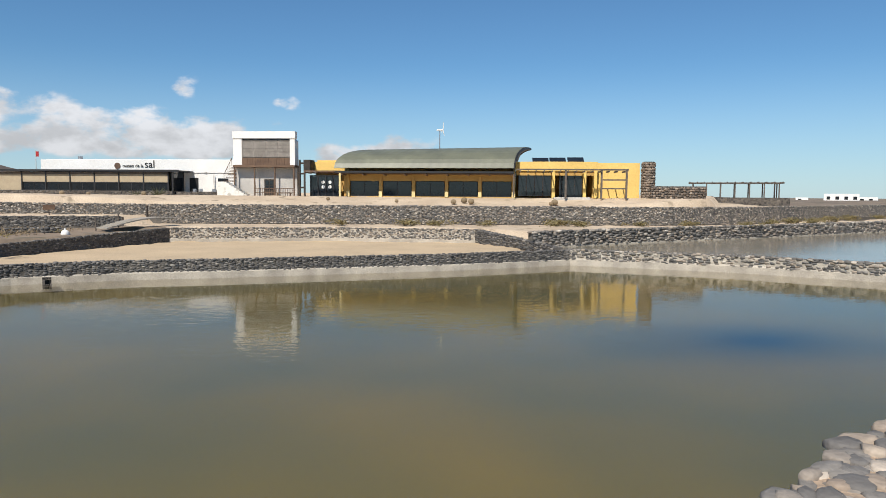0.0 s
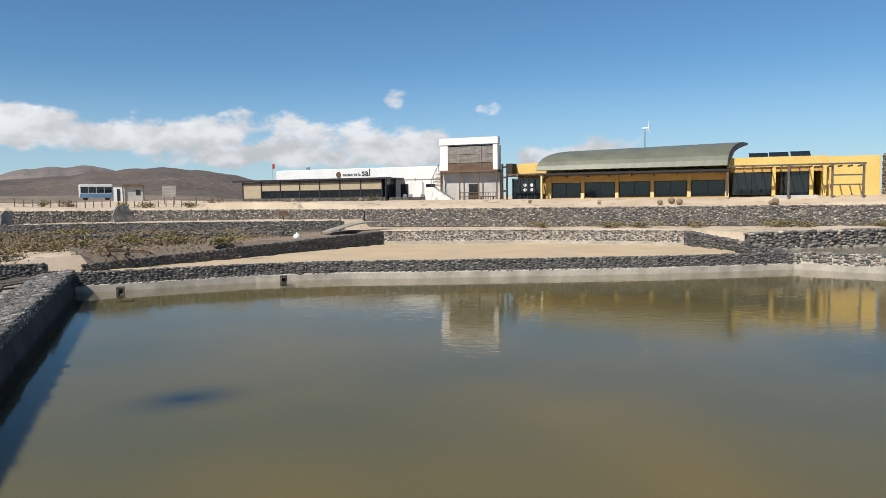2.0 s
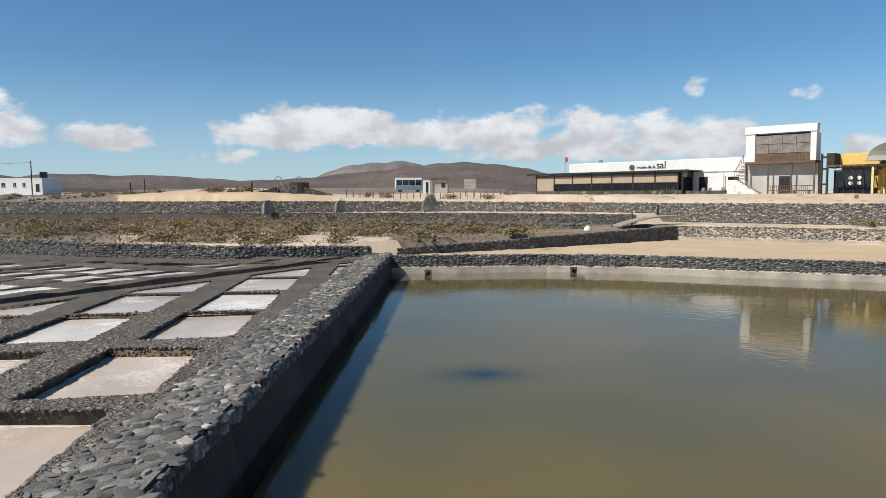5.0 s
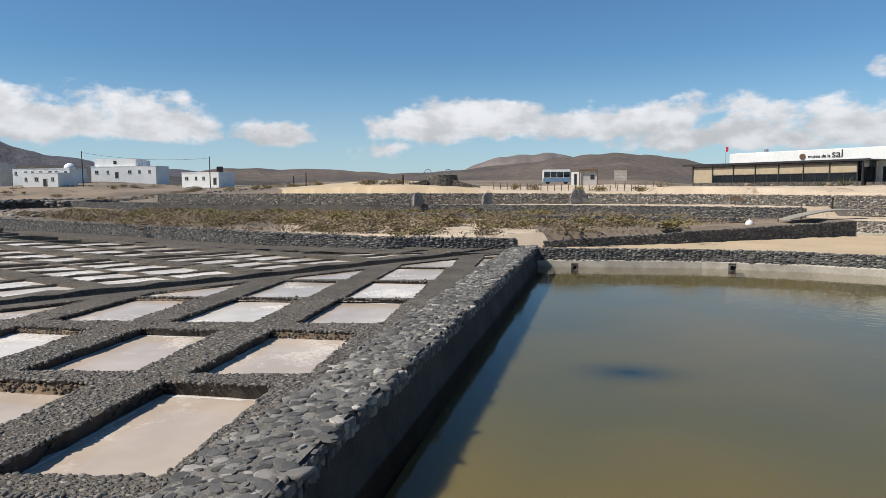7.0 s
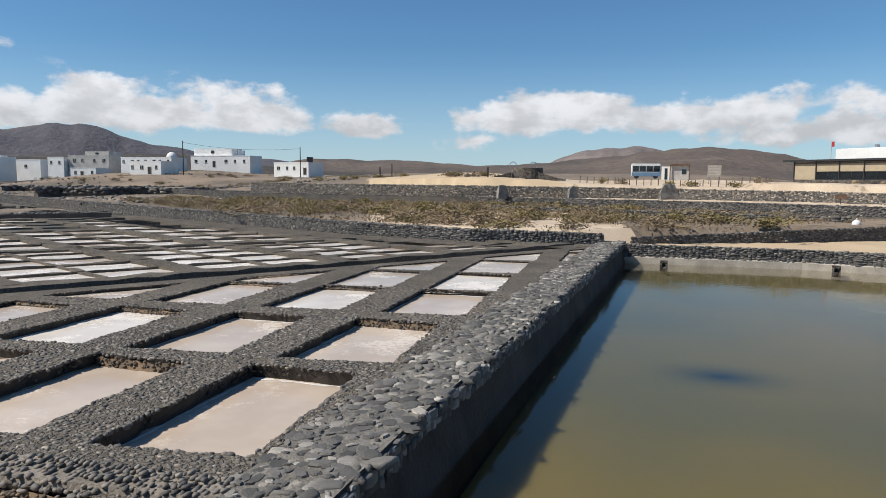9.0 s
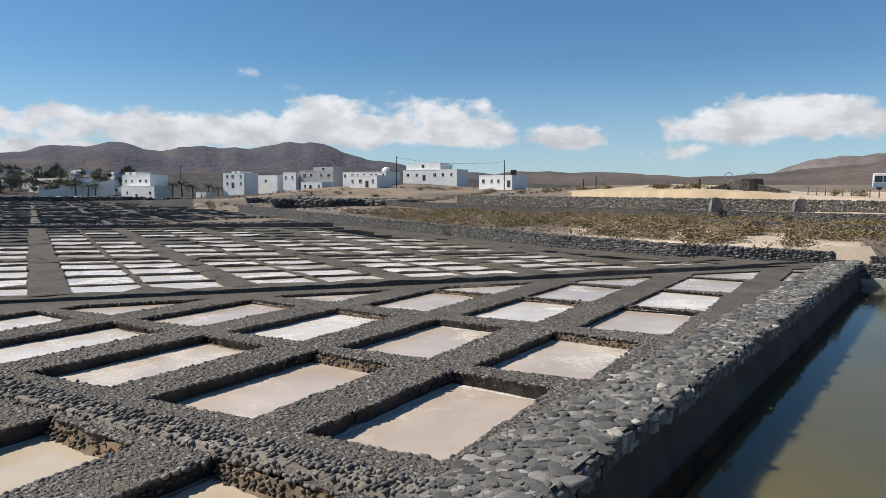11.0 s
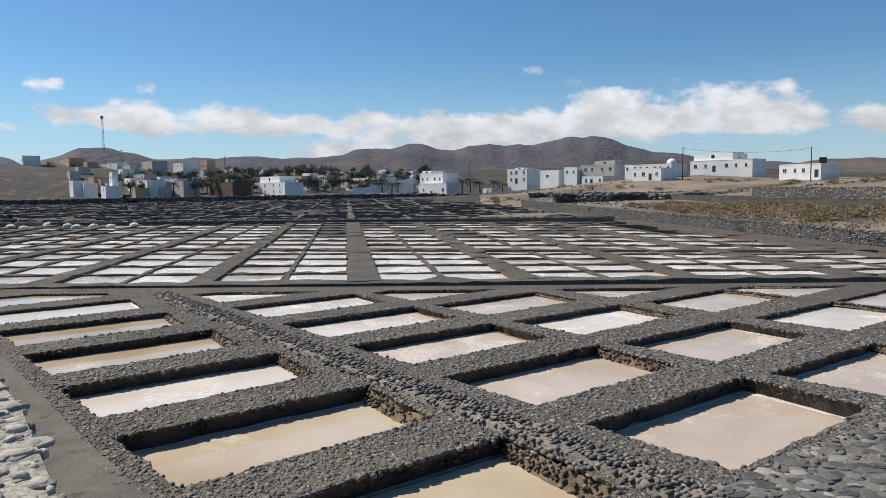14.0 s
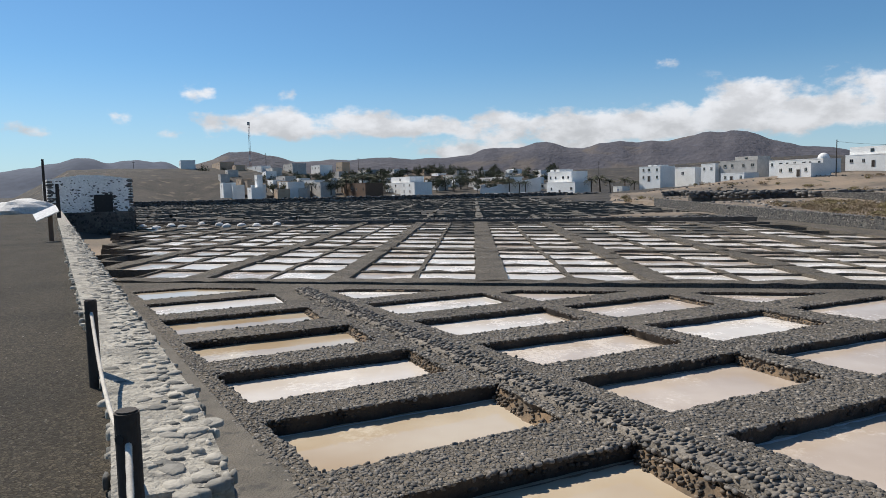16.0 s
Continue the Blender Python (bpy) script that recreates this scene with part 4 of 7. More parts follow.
        pan(h, M["brine_white"] if pale else M["brine"], "shallow pan of whitish brine" if pale else "shallow pan of pinkish-beige brine between stone kerbs")


def near_cobbles():
    rng = np.random.default_rng(33)
    me = PANWALK.data
    cs, ss, ts = [], [], []
    ang0 = math.atan2(-0.69, -0.72)
    for p in me.polygons:
        if p.normal.z < 0.9:
            continue
        a, b, c = [np.array(me.vertices[i].co[:2]) for i in p.vertices]
        ar = p.area
        cen = (a + b + c) / 3
        d = math.hypot(*cen)
        if d > 26:
            continue
        per = 260 if d < 15 else 150 if d < 20 else 80
        k = rng.poisson(ar * per)
        r1, r2 = np.sqrt(rng.random(k)), rng.random(k)
        pts = (1 - r1)[:, None] * a + (r1 * (1 - r2))[:, None] * b + (r1 * r2)[:, None] * c
        for x, y in pts:
            if (y - x) < 3.2 and x < -4:
                continue
            w = rng.choice((0.03, 0.042, 0.055, 0.072)) * rng.uniform(0.85, 1.15) * (1.0 if d < 15 else 1.25)
            cs.append((x, y, WALK + rng.uniform(-0.028, 0.002)))
            ss.append((w, w * rng.uniform(0.5, 0.75), rng.uniform(0.018, 0.032)))
            ts.append(ang0 + rng.normal(0, 0.45))
    stones("cobble", cs, ss, np.array(ts), M["beach_stone"], parent=PANWALK, seed=34, rough=0.06, smooth=True, base=ICO1)


near_cobbles()


M["beach_single"] = material("beach_single", (0.1, 0.1, 0.1), 0.7, scale=4, fine=30, bump=0.2, obj_random=[(0, (0.11, 0.102, 0.093)), (0.5, (0.17, 0.156, 0.14)), (0.85, (0.225, 0.203, 0.178)), (1, (0.29, 0.255, 0.21))])


def kerb_stones():
    """Edge stones round each near pan, hanging a little over the brine."""
    rng = np.random.default_rng(36)
    cs, ss, ts = [], [], []
    for h, *_ in NEAR_HOLES:
        c = sum(h, Vector((0, 0))) / len(h)
        if c.length > 34:
            continue
        for a, b in zip(h, h[1:] + h[:1]):
            ln = (b - a).length
            ang = math.atan2(b.y - a.y, b.x - a.x)
            k = int(ln / 0.12)
            for i in range(k):
                p = a + (b - a) * ((i + rng.uniform(0.2, 0.8)) / k)
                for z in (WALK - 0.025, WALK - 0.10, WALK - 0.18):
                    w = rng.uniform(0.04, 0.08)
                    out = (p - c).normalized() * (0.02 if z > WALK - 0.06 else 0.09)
                    cs.append((p.x + out.x + rng.normal(0, 0.02), p.y + out.y + rng.normal(0, 0.02), z + rng.normal(0, 0.015)))
                    ss.append((w, w * 0.7, rng.uniform(0.03, 0.05)))
                    ts.append(ang + rng.normal(0, 0.4))
    near = [i for i, c in enumerate(cs) if c[2] > WALK - 0.06 and -12.6 < c[0] < -9.2 and -5.5 < c[1] < 6.5][:290]
    pick = set(near)
    rest = [i for i in range(len(cs)) if i not in pick]
    # Lower rows use the stone darkened for the pits' shade.
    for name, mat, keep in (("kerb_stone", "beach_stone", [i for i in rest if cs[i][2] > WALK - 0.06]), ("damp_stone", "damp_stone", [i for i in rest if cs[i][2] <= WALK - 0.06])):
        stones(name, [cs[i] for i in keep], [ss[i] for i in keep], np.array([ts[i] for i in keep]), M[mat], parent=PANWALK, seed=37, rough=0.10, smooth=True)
    singles("kerb_stone", [cs[i] for i in near], [ss[i] for i in near], [ts[i] for i in near], M["beach_single"], PANWALK, 38)


kerb_stones()


# low ridge of stones and pale mortar beside the feed channel
M["channel_mortar"] = material("channel_mortar", (0.30, 0.26, 0.21), 0.92, (0.16, 0.14, 0.115), 1.4, 18, 0.8, 0.04)


def channel_ridge():
    a, b = Vector((-8.6, 2.4)), Vector((-25.6, -13.6))
    line = [(a.x + (b.x - a.x) * i / 12, a.y + (b.y - a.y) * i / 12, WALK - 0.05, WALK + 0.10) for i in range(13)]
    side = (b - a).normalized()
    nrm = Vector((side.y, -side.x))
    v, f = [], []
    for i, (x, y, z0, z1) in enumerate(line):
        v += [(x - nrm.x * 0.36, y - nrm.y * 0.36, z0), (x - nrm.x * 0.29, y - nrm.y * 0.29, z1 - 0.02), (x + nrm.x * 0.3, y + nrm.y * 0.3, z1 - 0.03), (x + nrm.x * 0.45, y + nrm.y * 0.45, z0)]
    for i in range(12):
        p, q = 4 * i, 4 * i + 4
        f += [(p, q, q + 1, p + 1), (p + 1, q + 1, q + 2, p + 2), (p + 2, q + 2, q + 3, p + 3)]
    core = link_mesh("feed_channel_kerb", v, f, M["channel_mortar"])
    tagged(core, "low kerb of beach stones in pale mortar along the feed channel", "kerb", kind="structure")
    rng = np.random.default_rng(40)
    cs, ss, ts = [], [], []
    for x, y, z0, z1, ang, _ in along(line, 0.095):
        for j in range(7):
            d = -0.40 + j * 0.128 + rng.normal(0, 0.03)
            if j == 0 and rng.random() < 0.8:
                continue
            w = rng.uniform(0.055, 0.10)
            cs.append((x + nrm.x * d, y + nrm.y * d, z1 + rng.uniform(-0.05, 0.02) - (0.09 if j in (0, 6) else 0.03 if j == 1 else 0)))
            ss.append((w, w * 0.6, rng.uniform(0.026, 0.042)))
            ts.append(ang + math.pi / 2 + rng.normal(0, 0.3))
    stones("kerb_cobble", cs, ss, np.array(ts), M["beach_stone"], parent=core, seed=41, rough=0.08, smooth=True)


channel_ridge()

sheet("walkway_strip", [(-3.6, -2.75), (-5.9, -2.9), (-8.45, -5.0), (-10.3, -7.0), (-21.0, -18.1), (-26.9, -24.2), (-26.9, -26.0), (-24, -23.2), (-4.2, -3.4)], WALK + 0.012, M["cobble_brown"], "worn walkway of brown-grey beach stones", "walkway")

# ---- the large field: lanes run away from the camera, cross walls along y
def lane_y(i, x):
    """y of lane i (0 is the broad middle lane) at x."""
    near = -6.0 + 7.05 * i + (0.0 if i <= 0 else -0.05 * i)
    far = -17.6 + 7.55 * i
    t = (x + 28.0) / (-78.0 + 28.0)
    return near + (far - near) * t


LANES = list(range(-9, 6))
ROWS_A = [-28.6, -32.0, -35.2, -38.4, -41.4, -44.0]
ROWS_B = [-44.8, -48.4, -52.2, -56.2, -60.4, -64.8, -69.2, -73.6, -78.0]


def row_x(r, y):
    """x at y of the cross row that meets the middle lane at r: the rows fan out slightly."""
    lean = -0.085 + 0.185 * min(1.0, (-28 - r) / 18.0) + 0.04 * max(0.0, min(1.0, (-46 - r) / 30.0))
    return r + lean * (y - lane_y(0, r))


def back_y(x):
    for (x0, y0), (x1, y1) in zip(BACK, BACK[1:]):
        if x0 <= x <= x1:
            return y0 + (y1 - y0) * (x - x0) / (x1 - x0)
    return BACK[0][1] if x < BACK[0][0] else BACK[-1][1]


def strip(bm, a, b, w, z0, z1, rng, jit=0.04):
    """A low stone-set bank between two plan points, with a worn top."""
    a, b = Vector(a), Vector(b)
    d = (b - a)
    k = max(1, int(d.length / 0.8))
    t = d.normalized()
    nv = Vector((-t.y, t.x))
    prev = None
    for i in range(k + 1):
        p = a + d * (i / k)
        e = [rng.normal(0, jit) for _ in range(4)]
        vs = [bm.verts.new((p.x - nv.x * (w / 2 + 0.03 + e[0]), p.y - nv.y * (w / 2 + 0.03 + e[0]), z0)),
              bm.verts.new((p.x - nv.x * (w / 2 - 0.04 + e[0]), p.y - nv.y * (w / 2 - 0.04 + e[0]), z1 + e[2] * 0.5)),
              bm.verts.new((p.x + nv.x * (w / 2 - 0.04 + e[1]), p.y + nv.y * (w / 2 - 0.04 + e[1]), z1 + e[3] * 0.5)),
              bm.verts.new((p.x + nv.x * (w / 2 + 0.03 + e[1]), p.y + nv.y * (w / 2 + 0.03 + e[1]), z0))]
        if prev:
            for j in range(3):
                bm.faces.new((prev[j], vs[j], vs[j + 1], prev[j + 1]))
        prev = vs
    return bm


def shore_y(x):
    """y of the lime-washed wall's foot at x, the field's limit on the other side."""
    return x + 1.6


def big_field():
    rng = np.random.default_rng(50)
    pieces = {}

    def bank_of(name, key):
        return pieces.setdefault((name, key), bmesh.new())

    floor_z, top = 0.75, WALK + 0.02
    for i in LANES:
        w = 1.5 if i == 0 else 1.15
        for x0, x1 in zip(ROWS_A + ROWS_B, (ROWS_A + ROWS_B)[1:]):
            for xa, ya, xb, yb, ww, bmm, zt in ((x0, lane_y(i, x0), x1, lane_y(i, x1), w, bank_of("pan_lane", i), top + 0.08), (x0, lane_y(i + 0.5, x0), x1, lane_y(i + 0.5, x1), 0.34, bank_of("pan_divider", i + 0.5), top + 0.02)):
                if ya < back_y(xa) - 2.6 and ya > shore_y(xa) + 0.8 :
                    strip(bmm, (row_x(xa, ya), ya), (row_x(xb, yb), yb), ww, floor_z, zt, rng)
    y_lo, y_hi = -70, 26
    for r in ROWS_A + ROWS_B:
        main = r in (ROWS_A[0], ROWS_A[-1], ROWS_B[-1])
        a, b = max(shore_y(r) + 0.8, y_lo), back_y(r) - 2.4
        if r == ROWS_B[0]:
            continue
        strip(bank_of("pan_cross_bank" if main else "pan_divider", ("row", r)), (row_x(r, a), a), (row_x(r, b), b), 1.2 if main else 0.36, floor_z, top + (0.07 if main else 0.02), rng, 0.06)
    labels = {"pan_lane": "long straight bank paved with dark beach stones", "pan_cross_bank": "broad cross bank of dark beach stones", "pan_divider": "thin uneven divider of black stone between salt pans"}
    for (nm, key), bm in pieces.items():
        me = bpy.data.meshes.new(nm)
        bmesh.ops.recalc_face_normals(bm, faces=bm.faces)
        bm.to_mesh(me)
        bm.free()
        if not me.polygons:
            continue
        me.materials.append(M["cobble"])
        tagged(new(nm, me), labels[nm], "bank", kind="structure")
    allrows = ROWS_A + ROWS_B
    for x0, x1 in zip(allrows, allrows[1:]):
        if (x0, x1) == (ROWS_A[-1], ROWS_B[0]):
            continue
        for i in LANES:
            for s in (0.0, 0.5):
                ya, yb = lane_y(i + s, x0), lane_y(i + s + 0.5, x0)
                yc, yd = lane_y(i + s + 0.5, x1), lane_y(i + s, x1)
                if min(ya, yd) < shore_y(x0) + 0.3 or max(yb, yc) > back_y(x1) - 2.2:
                    continue
                zb = FIELD_BRINE - (0.03 if x0 < ROWS_A[-1] else 0.0)
                dry = x1 < -60 and rng.random() < 0.45
                m = M["earth_dark"] if dry else (M["brine_white"] if rng.random() < 0.78 else M["brine"])
                ob = link_mesh("salt_pan", [(row_x(x0, ya), ya, zb), (row_x(x0, yb), yb, zb), (row_x(x1, yc), yc, zb), (row_x(x1, yd), yd, zb)], [(0, 1, 2, 3)], m)
                tagged(ob, "dry dark pan with no brine" if dry else "small square pan of white salty brine", "salt pan", "salt pans in the field")


M["earth_dark"] = material("earth_dark", (0.105, 0.092, 0.075), 0.95, (0.06, 0.055, 0.048), 0.5, 8, 0.5, 0.05)
big_field()


sheet("walkway_back", [(-30.4, 32.2), (-36.2, 26.4), (-45.5, 22.1), (-79, 14.1), (-79, 11.6), (-45.0, 19.6), (-35.4, 23.6), (-29.4, 29.2)], WALK + 0.02, M["cobble"], "walkway of dark beach stones below the boulder wall", "walkway")


def old_field():
    """Beyond the worked pans: row after row of low ruined pan banks."""
    rng = np.random.default_rng(60)
    bm = bmesh.new()
    x = -80.5
    while x > -285:
        a, b = shore_y(x) + 2, back_y(x) - 1.5
        if x < -140:
            b = min(b, 3 + (x + 140) * 0.22)
        y = max(a, -190)
        while y < b:
            ln = rng.uniform(3, 14)
            if rng.random() < 0.82:
                strip(bm, (x + rng.normal(0, 0.3), y), (x + rng.normal(0, 0.3), min(y + ln, b)), rng.uniform(0.5, 0.9), 0.4, 0.85 + rng.uniform(0, 0.35), rng, 0.08)
            y += ln + rng.uniform(0.2, 1.5)
        x -= rng.uniform(3.4, 4.8)
    for i in range(-24, 6):
        for x0 in range(-82, -280, -9):
            ya = lane_y(i, x0) + 0.0
            if shore_y(x0) + 2 < ya < back_y(x0) - 2 and rng.random() < 0.75:
                strip(bm, (x0, ya), (x0 - 8.5, lane_y(i, x0 - 8.5)), rng.uniform(0.6, 1.0), 0.4, 1.05, rng, 0.08)
    me = bpy.data.meshes.new("old_pan_banks")
    bmesh.ops.recalc_face_normals(bm, faces=bm.faces)
    bm.to_mesh(me)
    bm.free()
    me.materials.append(M["cobble_brown"])
    tagged(new("old_pan_banks", me), "rows of low crumbling banks of disused salt pans", "bank", kind="stuff")
    sheet("old_pan_floor", [(-79.6, shore_y(-79.6)), (-79.6, 14), (-140, 2.6), (-290, -36), (-320, -240), (-150, -148)], 0.62, M["earth_dark"], "dark damp earth of disused salt pans", "ground")


old_field()
stone_wall("wall_field_end", crest([(-79.2, -74), (-79.6, -30), (-80.0, 12)], 0.7, 1.55), -0.8, "long black stone wall across the pans", (0.5, 0.22), seed=14)

# ---------------------------------------------------------------- raised path and its lime-washed wall
WALL_L = [(-2.55, -2.75), (-3.97, -4.0), (-10.7, -10.75), (-30, -30.05), (-62, -62)]
WALL_W = 0.60
PATH_EDGE = [(-3.15, -2.45), (-1.2, 0.0), (2.14, 4.1), (3.54, 5.27), (14, 13.9)]
v, f = prism([(-3.05, -2.5), (-1.1, 0.0), (2.2, 4.05), (3.58, 5.2), (14, 13.8), (60, 20), (60, -130), (-70, -130), (-62, -62), (-10.7, -10.7), (-3.97, -3.95)], -1.4, 3.5)
tagged(link_mesh("path", v, f, M["gravel"]), "raised footpath of dark trodden gravel", "path", kind="structure")


def lime_wall():
    right = offset_line(WALL_L, -WALL_W)
    vv, ff = [], []
    for p, q in zip(WALL_L, right):
        vv += [(p[0], p[1], 3.3), (p[0], p[1], 3.63), (q[0], q[1], 3.60), (q[0], q[1], 0.6)]
    n = len(WALL_L)
    for i in range(n - 1):
        a, b = 4 * i, 4 * i + 4
        ff += [(a, b, b + 1, a + 1), (a + 1, b + 1, b + 2, a + 2), (a + 2, b + 2, b + 3, a + 3)]
    ff += [(0, 1, 2, 3)]
    core = link_mesh("wall_path", vv, ff, M["lime"])
    tagged(core, "rubble wall with lime-washed mortar top beside the path", "stone wall", kind="structure")
    rng = np.random.default_rng(70)
    cs, ss, ts = [], [], []
    for x, y, ang, share in along(WALL_L[:4], 0.085):
        nx, ny = math.sin(ang), -math.cos(ang)
        far = math.hypot(x, y) > 22
        if far and rng.random() < 0.4:
            continue
        for j in range(6):
            d = 0.06 + (j + 0.5) / 6 * (WALL_W - 0.12) + rng.normal(0, 0.02)
            w = rng.uniform(0.03, 0.095)
            cs.append((x + nx * d + rng.normal(0, 0.05), y + ny * d + rng.normal(0, 0.05), 3.612 + rng.uniform(-0.03, 0.0)))
            ss.append((w, w * rng.uniform(0.55, 0.9), rng.uniform(0.012, 0.026)))
            ts.append(ang + 1.2 + rng.normal(0, 0.5))
        for z in (3.50, 3.58):
            for d in (0.02, WALL_W - 0.02):
                if rng.random() < 0.6:
                    continue
                w = rng.uniform(0.04, 0.08)
                cs.append((x + nx * d + rng.normal(0, 0.02), y + ny * d + rng.normal(0, 0.03), z + rng.normal(0, 0.02)))
                ss.append((w, w * 0.5, rng.uniform(0.025, 0.04)))
                ts.append(ang)
    stones("rubble_stone", cs, ss, np.array(ts), M["lime_stone"], parent=core, seed=71, rough=0.2, base=FLAG)
    return core


LIMEWALL = lime_wall()


def path_kerb():
    rng = np.random.default_rng(75)
    cs, ss, ts = [], [], []
    for x, y, ang, share in along(PATH_EDGE[1:], 0.115):
        for j in range(5):
            d = 0.05 + j * 0.12 + rng.normal(0, 0.03)
            if j == 3 and rng.random() < 0.5:
                continue
            w = rng.uniform(0.07, 0.135) if j < 3 else rng.uniform(0.04, 0.085)
            cs.append((x + math.sin(ang) * d + rng.normal(0, 0.05), y - math.cos(ang) * d + rng.normal(0, 0.05), 3.50 + rng.uniform(-0.01, 0.02)))
            ss.append((w, w * rng.uniform(0.55, 0.85), rng.uniform(0.016, 0.03)))
            ts.append(ang + rng.normal(0, 0.5))
    ob = stones("path_edging", cs, ss, np.array(ts), M["edge_stone"], seed=76, rough=0.2, base=FLAG)
    tagged(ob, "flat grey and brown stones edging the path above the tank", "edging stones")
    w, g = [], []
    for x, y, ang, share in along(PATH_EDGE[1:], 0.5):
        w += [(x, y, 3.506), (x + math.sin(ang) * 0.9, y - math.cos(ang) * 0.9, 3.506)]
    g = [(2 * i, 2 * i + 1, 2 * i + 3, 2 * i + 2) for i in range(len(w) // 2 - 1)]
    tagged(link_mesh("path_border", w, g, M["border_sand"]), "strip of brown sandy mortar between edging stones", "path", kind="structure")


M["border_sand"] = material("border_sand", (0.40, 0.30, 0.215), 0.95, (0.24, 0.185, 0.135), 1.6, 22, 0.7, 0.03)
M["edge_stone"] = material("edge_stone", (0.2, 0.2, 0.2), 0.85, scale=4, fine=25, bump=0.5, island=[(0, (0.15, 0.14, 0.13)), (0.45, (0.27, 0.245, 0.215)), (0.75, (0.36, 0.28, 0.21)), (1, (0.56, 0.48, 0.39))])
path_kerb()


def loose_gravel():
    rng = np.random.default_rng(78)
    cs, ss = [], []
    while len(cs) < 2600:
        d, az = rng.uniform(2.2, 16) , radians(rng.uniform(126, 165))
        x, y = -math.sin(az) * d, math.cos(az) * d
        if y > x - 0.15:
            continue
        r = rng.choice((0.004, 0.006, 0.010)) * rng.uniform(0.7, 1.3)
        cs.append((x, y, 3.499))
        ss.append((r, r * 0.8, r * 0.6))
    ob = stones("loose_gravel", cs, ss, rng.uniform(0, 6, len(cs)), M["gravel_bit"], seed=79, rough=0.15)
    tagged(ob, "loose grit strewn over the path", "gravel")


M["gravel_bit"] = material("gravel_bit", (0.2, 0.2, 0.2), 0.9, scale=6, fine=30, bump=0.2, island=[(0, (0.09, 0.08, 0.066)), (0.6, (0.15, 0.13, 0.10)), (1, (0.30, 0.26, 0.21))])
loose_gravel()


# ---------------------------------------------------------------- hills
def hill(name, az0, az1, radius, bumps, label, mat, depth=700, foot=0.0, rows=14, cols=160, seed=1):
    """A far ridge: bumps are (degrees left of +y, width, degrees of height)."""
    rng = np.random.default_rng(seed)
    az = np.linspace(az0, az1, cols)
    h = np.zeros(cols)
    for a, w, e in bumps:
        h = h + e * np.exp(-np.abs((az - a) / w) ** 2.2)
    edge = smooth01(az, az0, az0 + 3) * (1 - smooth01(az, az1 - 3, az1))
    verts, faces = [], []
    for r in range(rows):
        t = r / (rows - 1)
        rise = math.sin(min(1.0, t * 1.25) * math.pi / 2) ** 1.4
        rad = radius - depth * (1 - t)
        for i, a in enumerate(az):
            crag = 1 + (0.09 * (1 - t) + 0.015) * noise.noise(Vector((a * 0.5, t * 4.0, seed))) + 0.02 * noise.noise(Vector((a * 1.8, t * 7.0, seed)))
            z = 5.0 + radius * math.tan(radians(h[i] * crag)) * rise * edge[i] + foot
            verts.append((-math.sin(radians(a)) * rad, math.cos(radians(a)) * rad, z if r else -5))
    for r in range(rows - 1):
        for i in range(cols - 1):
            a = r * cols + i
            faces.append((a, a + 1, a + cols + 1, a + cols))
    ob = link_mesh(name, verts, faces, M[mat], smooth=True)
    return tagged(ob, label, "hill", kind="structure")


def ridge(step, first, heights, width):
    return [(first + step * i, width, h) for i, h in enumerate(heights) if h]


hill("hill", 19, 72, 2000, ridge(2.5, 23.5, (0.39, 0.57, 1.04, 1.36, 1.49, 1.59, 1.35), 2.2) + ridge(3, 41, (1.35, 1.31, 1.02, 0.87, 0.83, 0.97, 1.14, 1.06, 1.19, 1.1), 2.2), "bare brown volcanic hill and plain behind the museum", "hill_brown", seed=3)
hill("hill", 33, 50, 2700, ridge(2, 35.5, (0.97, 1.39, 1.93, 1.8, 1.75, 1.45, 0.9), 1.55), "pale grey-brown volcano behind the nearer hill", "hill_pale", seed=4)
hill("hill", 58, 133, 2900, [(63, 2.0, 1.25), (66.5, 2.1, 1.3), (70, 2.0, 1.35), (73, 1.8, 1.5), (76, 1.75, 1.84), (78.5, 1.75, 1.77), (80.5, 1.75, 1.59), (82.2, 1.75, 2.18), (84, 1.75, 2.02), (85.8, 1.75, 2.33), (88, 1.75, 2.12), (90, 1.75, 1.95), (92, 1.75, 2.2), (94, 1.75, 1.66), (95.7, 1.75, 1.45), (97.4, 1.75, 2.16), (99.2, 1.75, 1.58), (101, 1.75, 1.88)] + ridge(2.5, 103, (1.96, 1.91, 1.84, 2.02, 1.85, 1.9), 1.75) + [(118, 1.75, 1.67), (120, 1.75, 1.74), (121.8, 1.75, 1.8), (123.6, 1.75, 1.75), (126, 1.75, 1.5), (128.4, 1.75, 1.0)], "dark mauve volcanic ridge behind the village, air haze mixed into its colour", "hill", seed=5, cols=260)
hill("hill", 120, 160, 3900, [(126.5, 1.6, 1.67), (128, 1.4, 1.2), (129.6, 1.4, 1.81), (131.2, 1.4, 1.25), (132.8, 1.4, 2.0), (134.4, 1.4, 1.28), (136, 1.6, 1.3), (138.5, 2.2, 1.4), (142, 2.6, 1.3), (146, 2.8, 1.2), (150, 3.0, 1.1)], "distant hills with blue air haze put into their colour", "hill_hazed", seed=7)

# ---------------------------------------------------------------- museum buildings
FM = pose(-16, 82.5, 0, 0, 0, -8)


def slabs(bm, items):
    for it in items:
        add_box(bm, *it)
    return bm


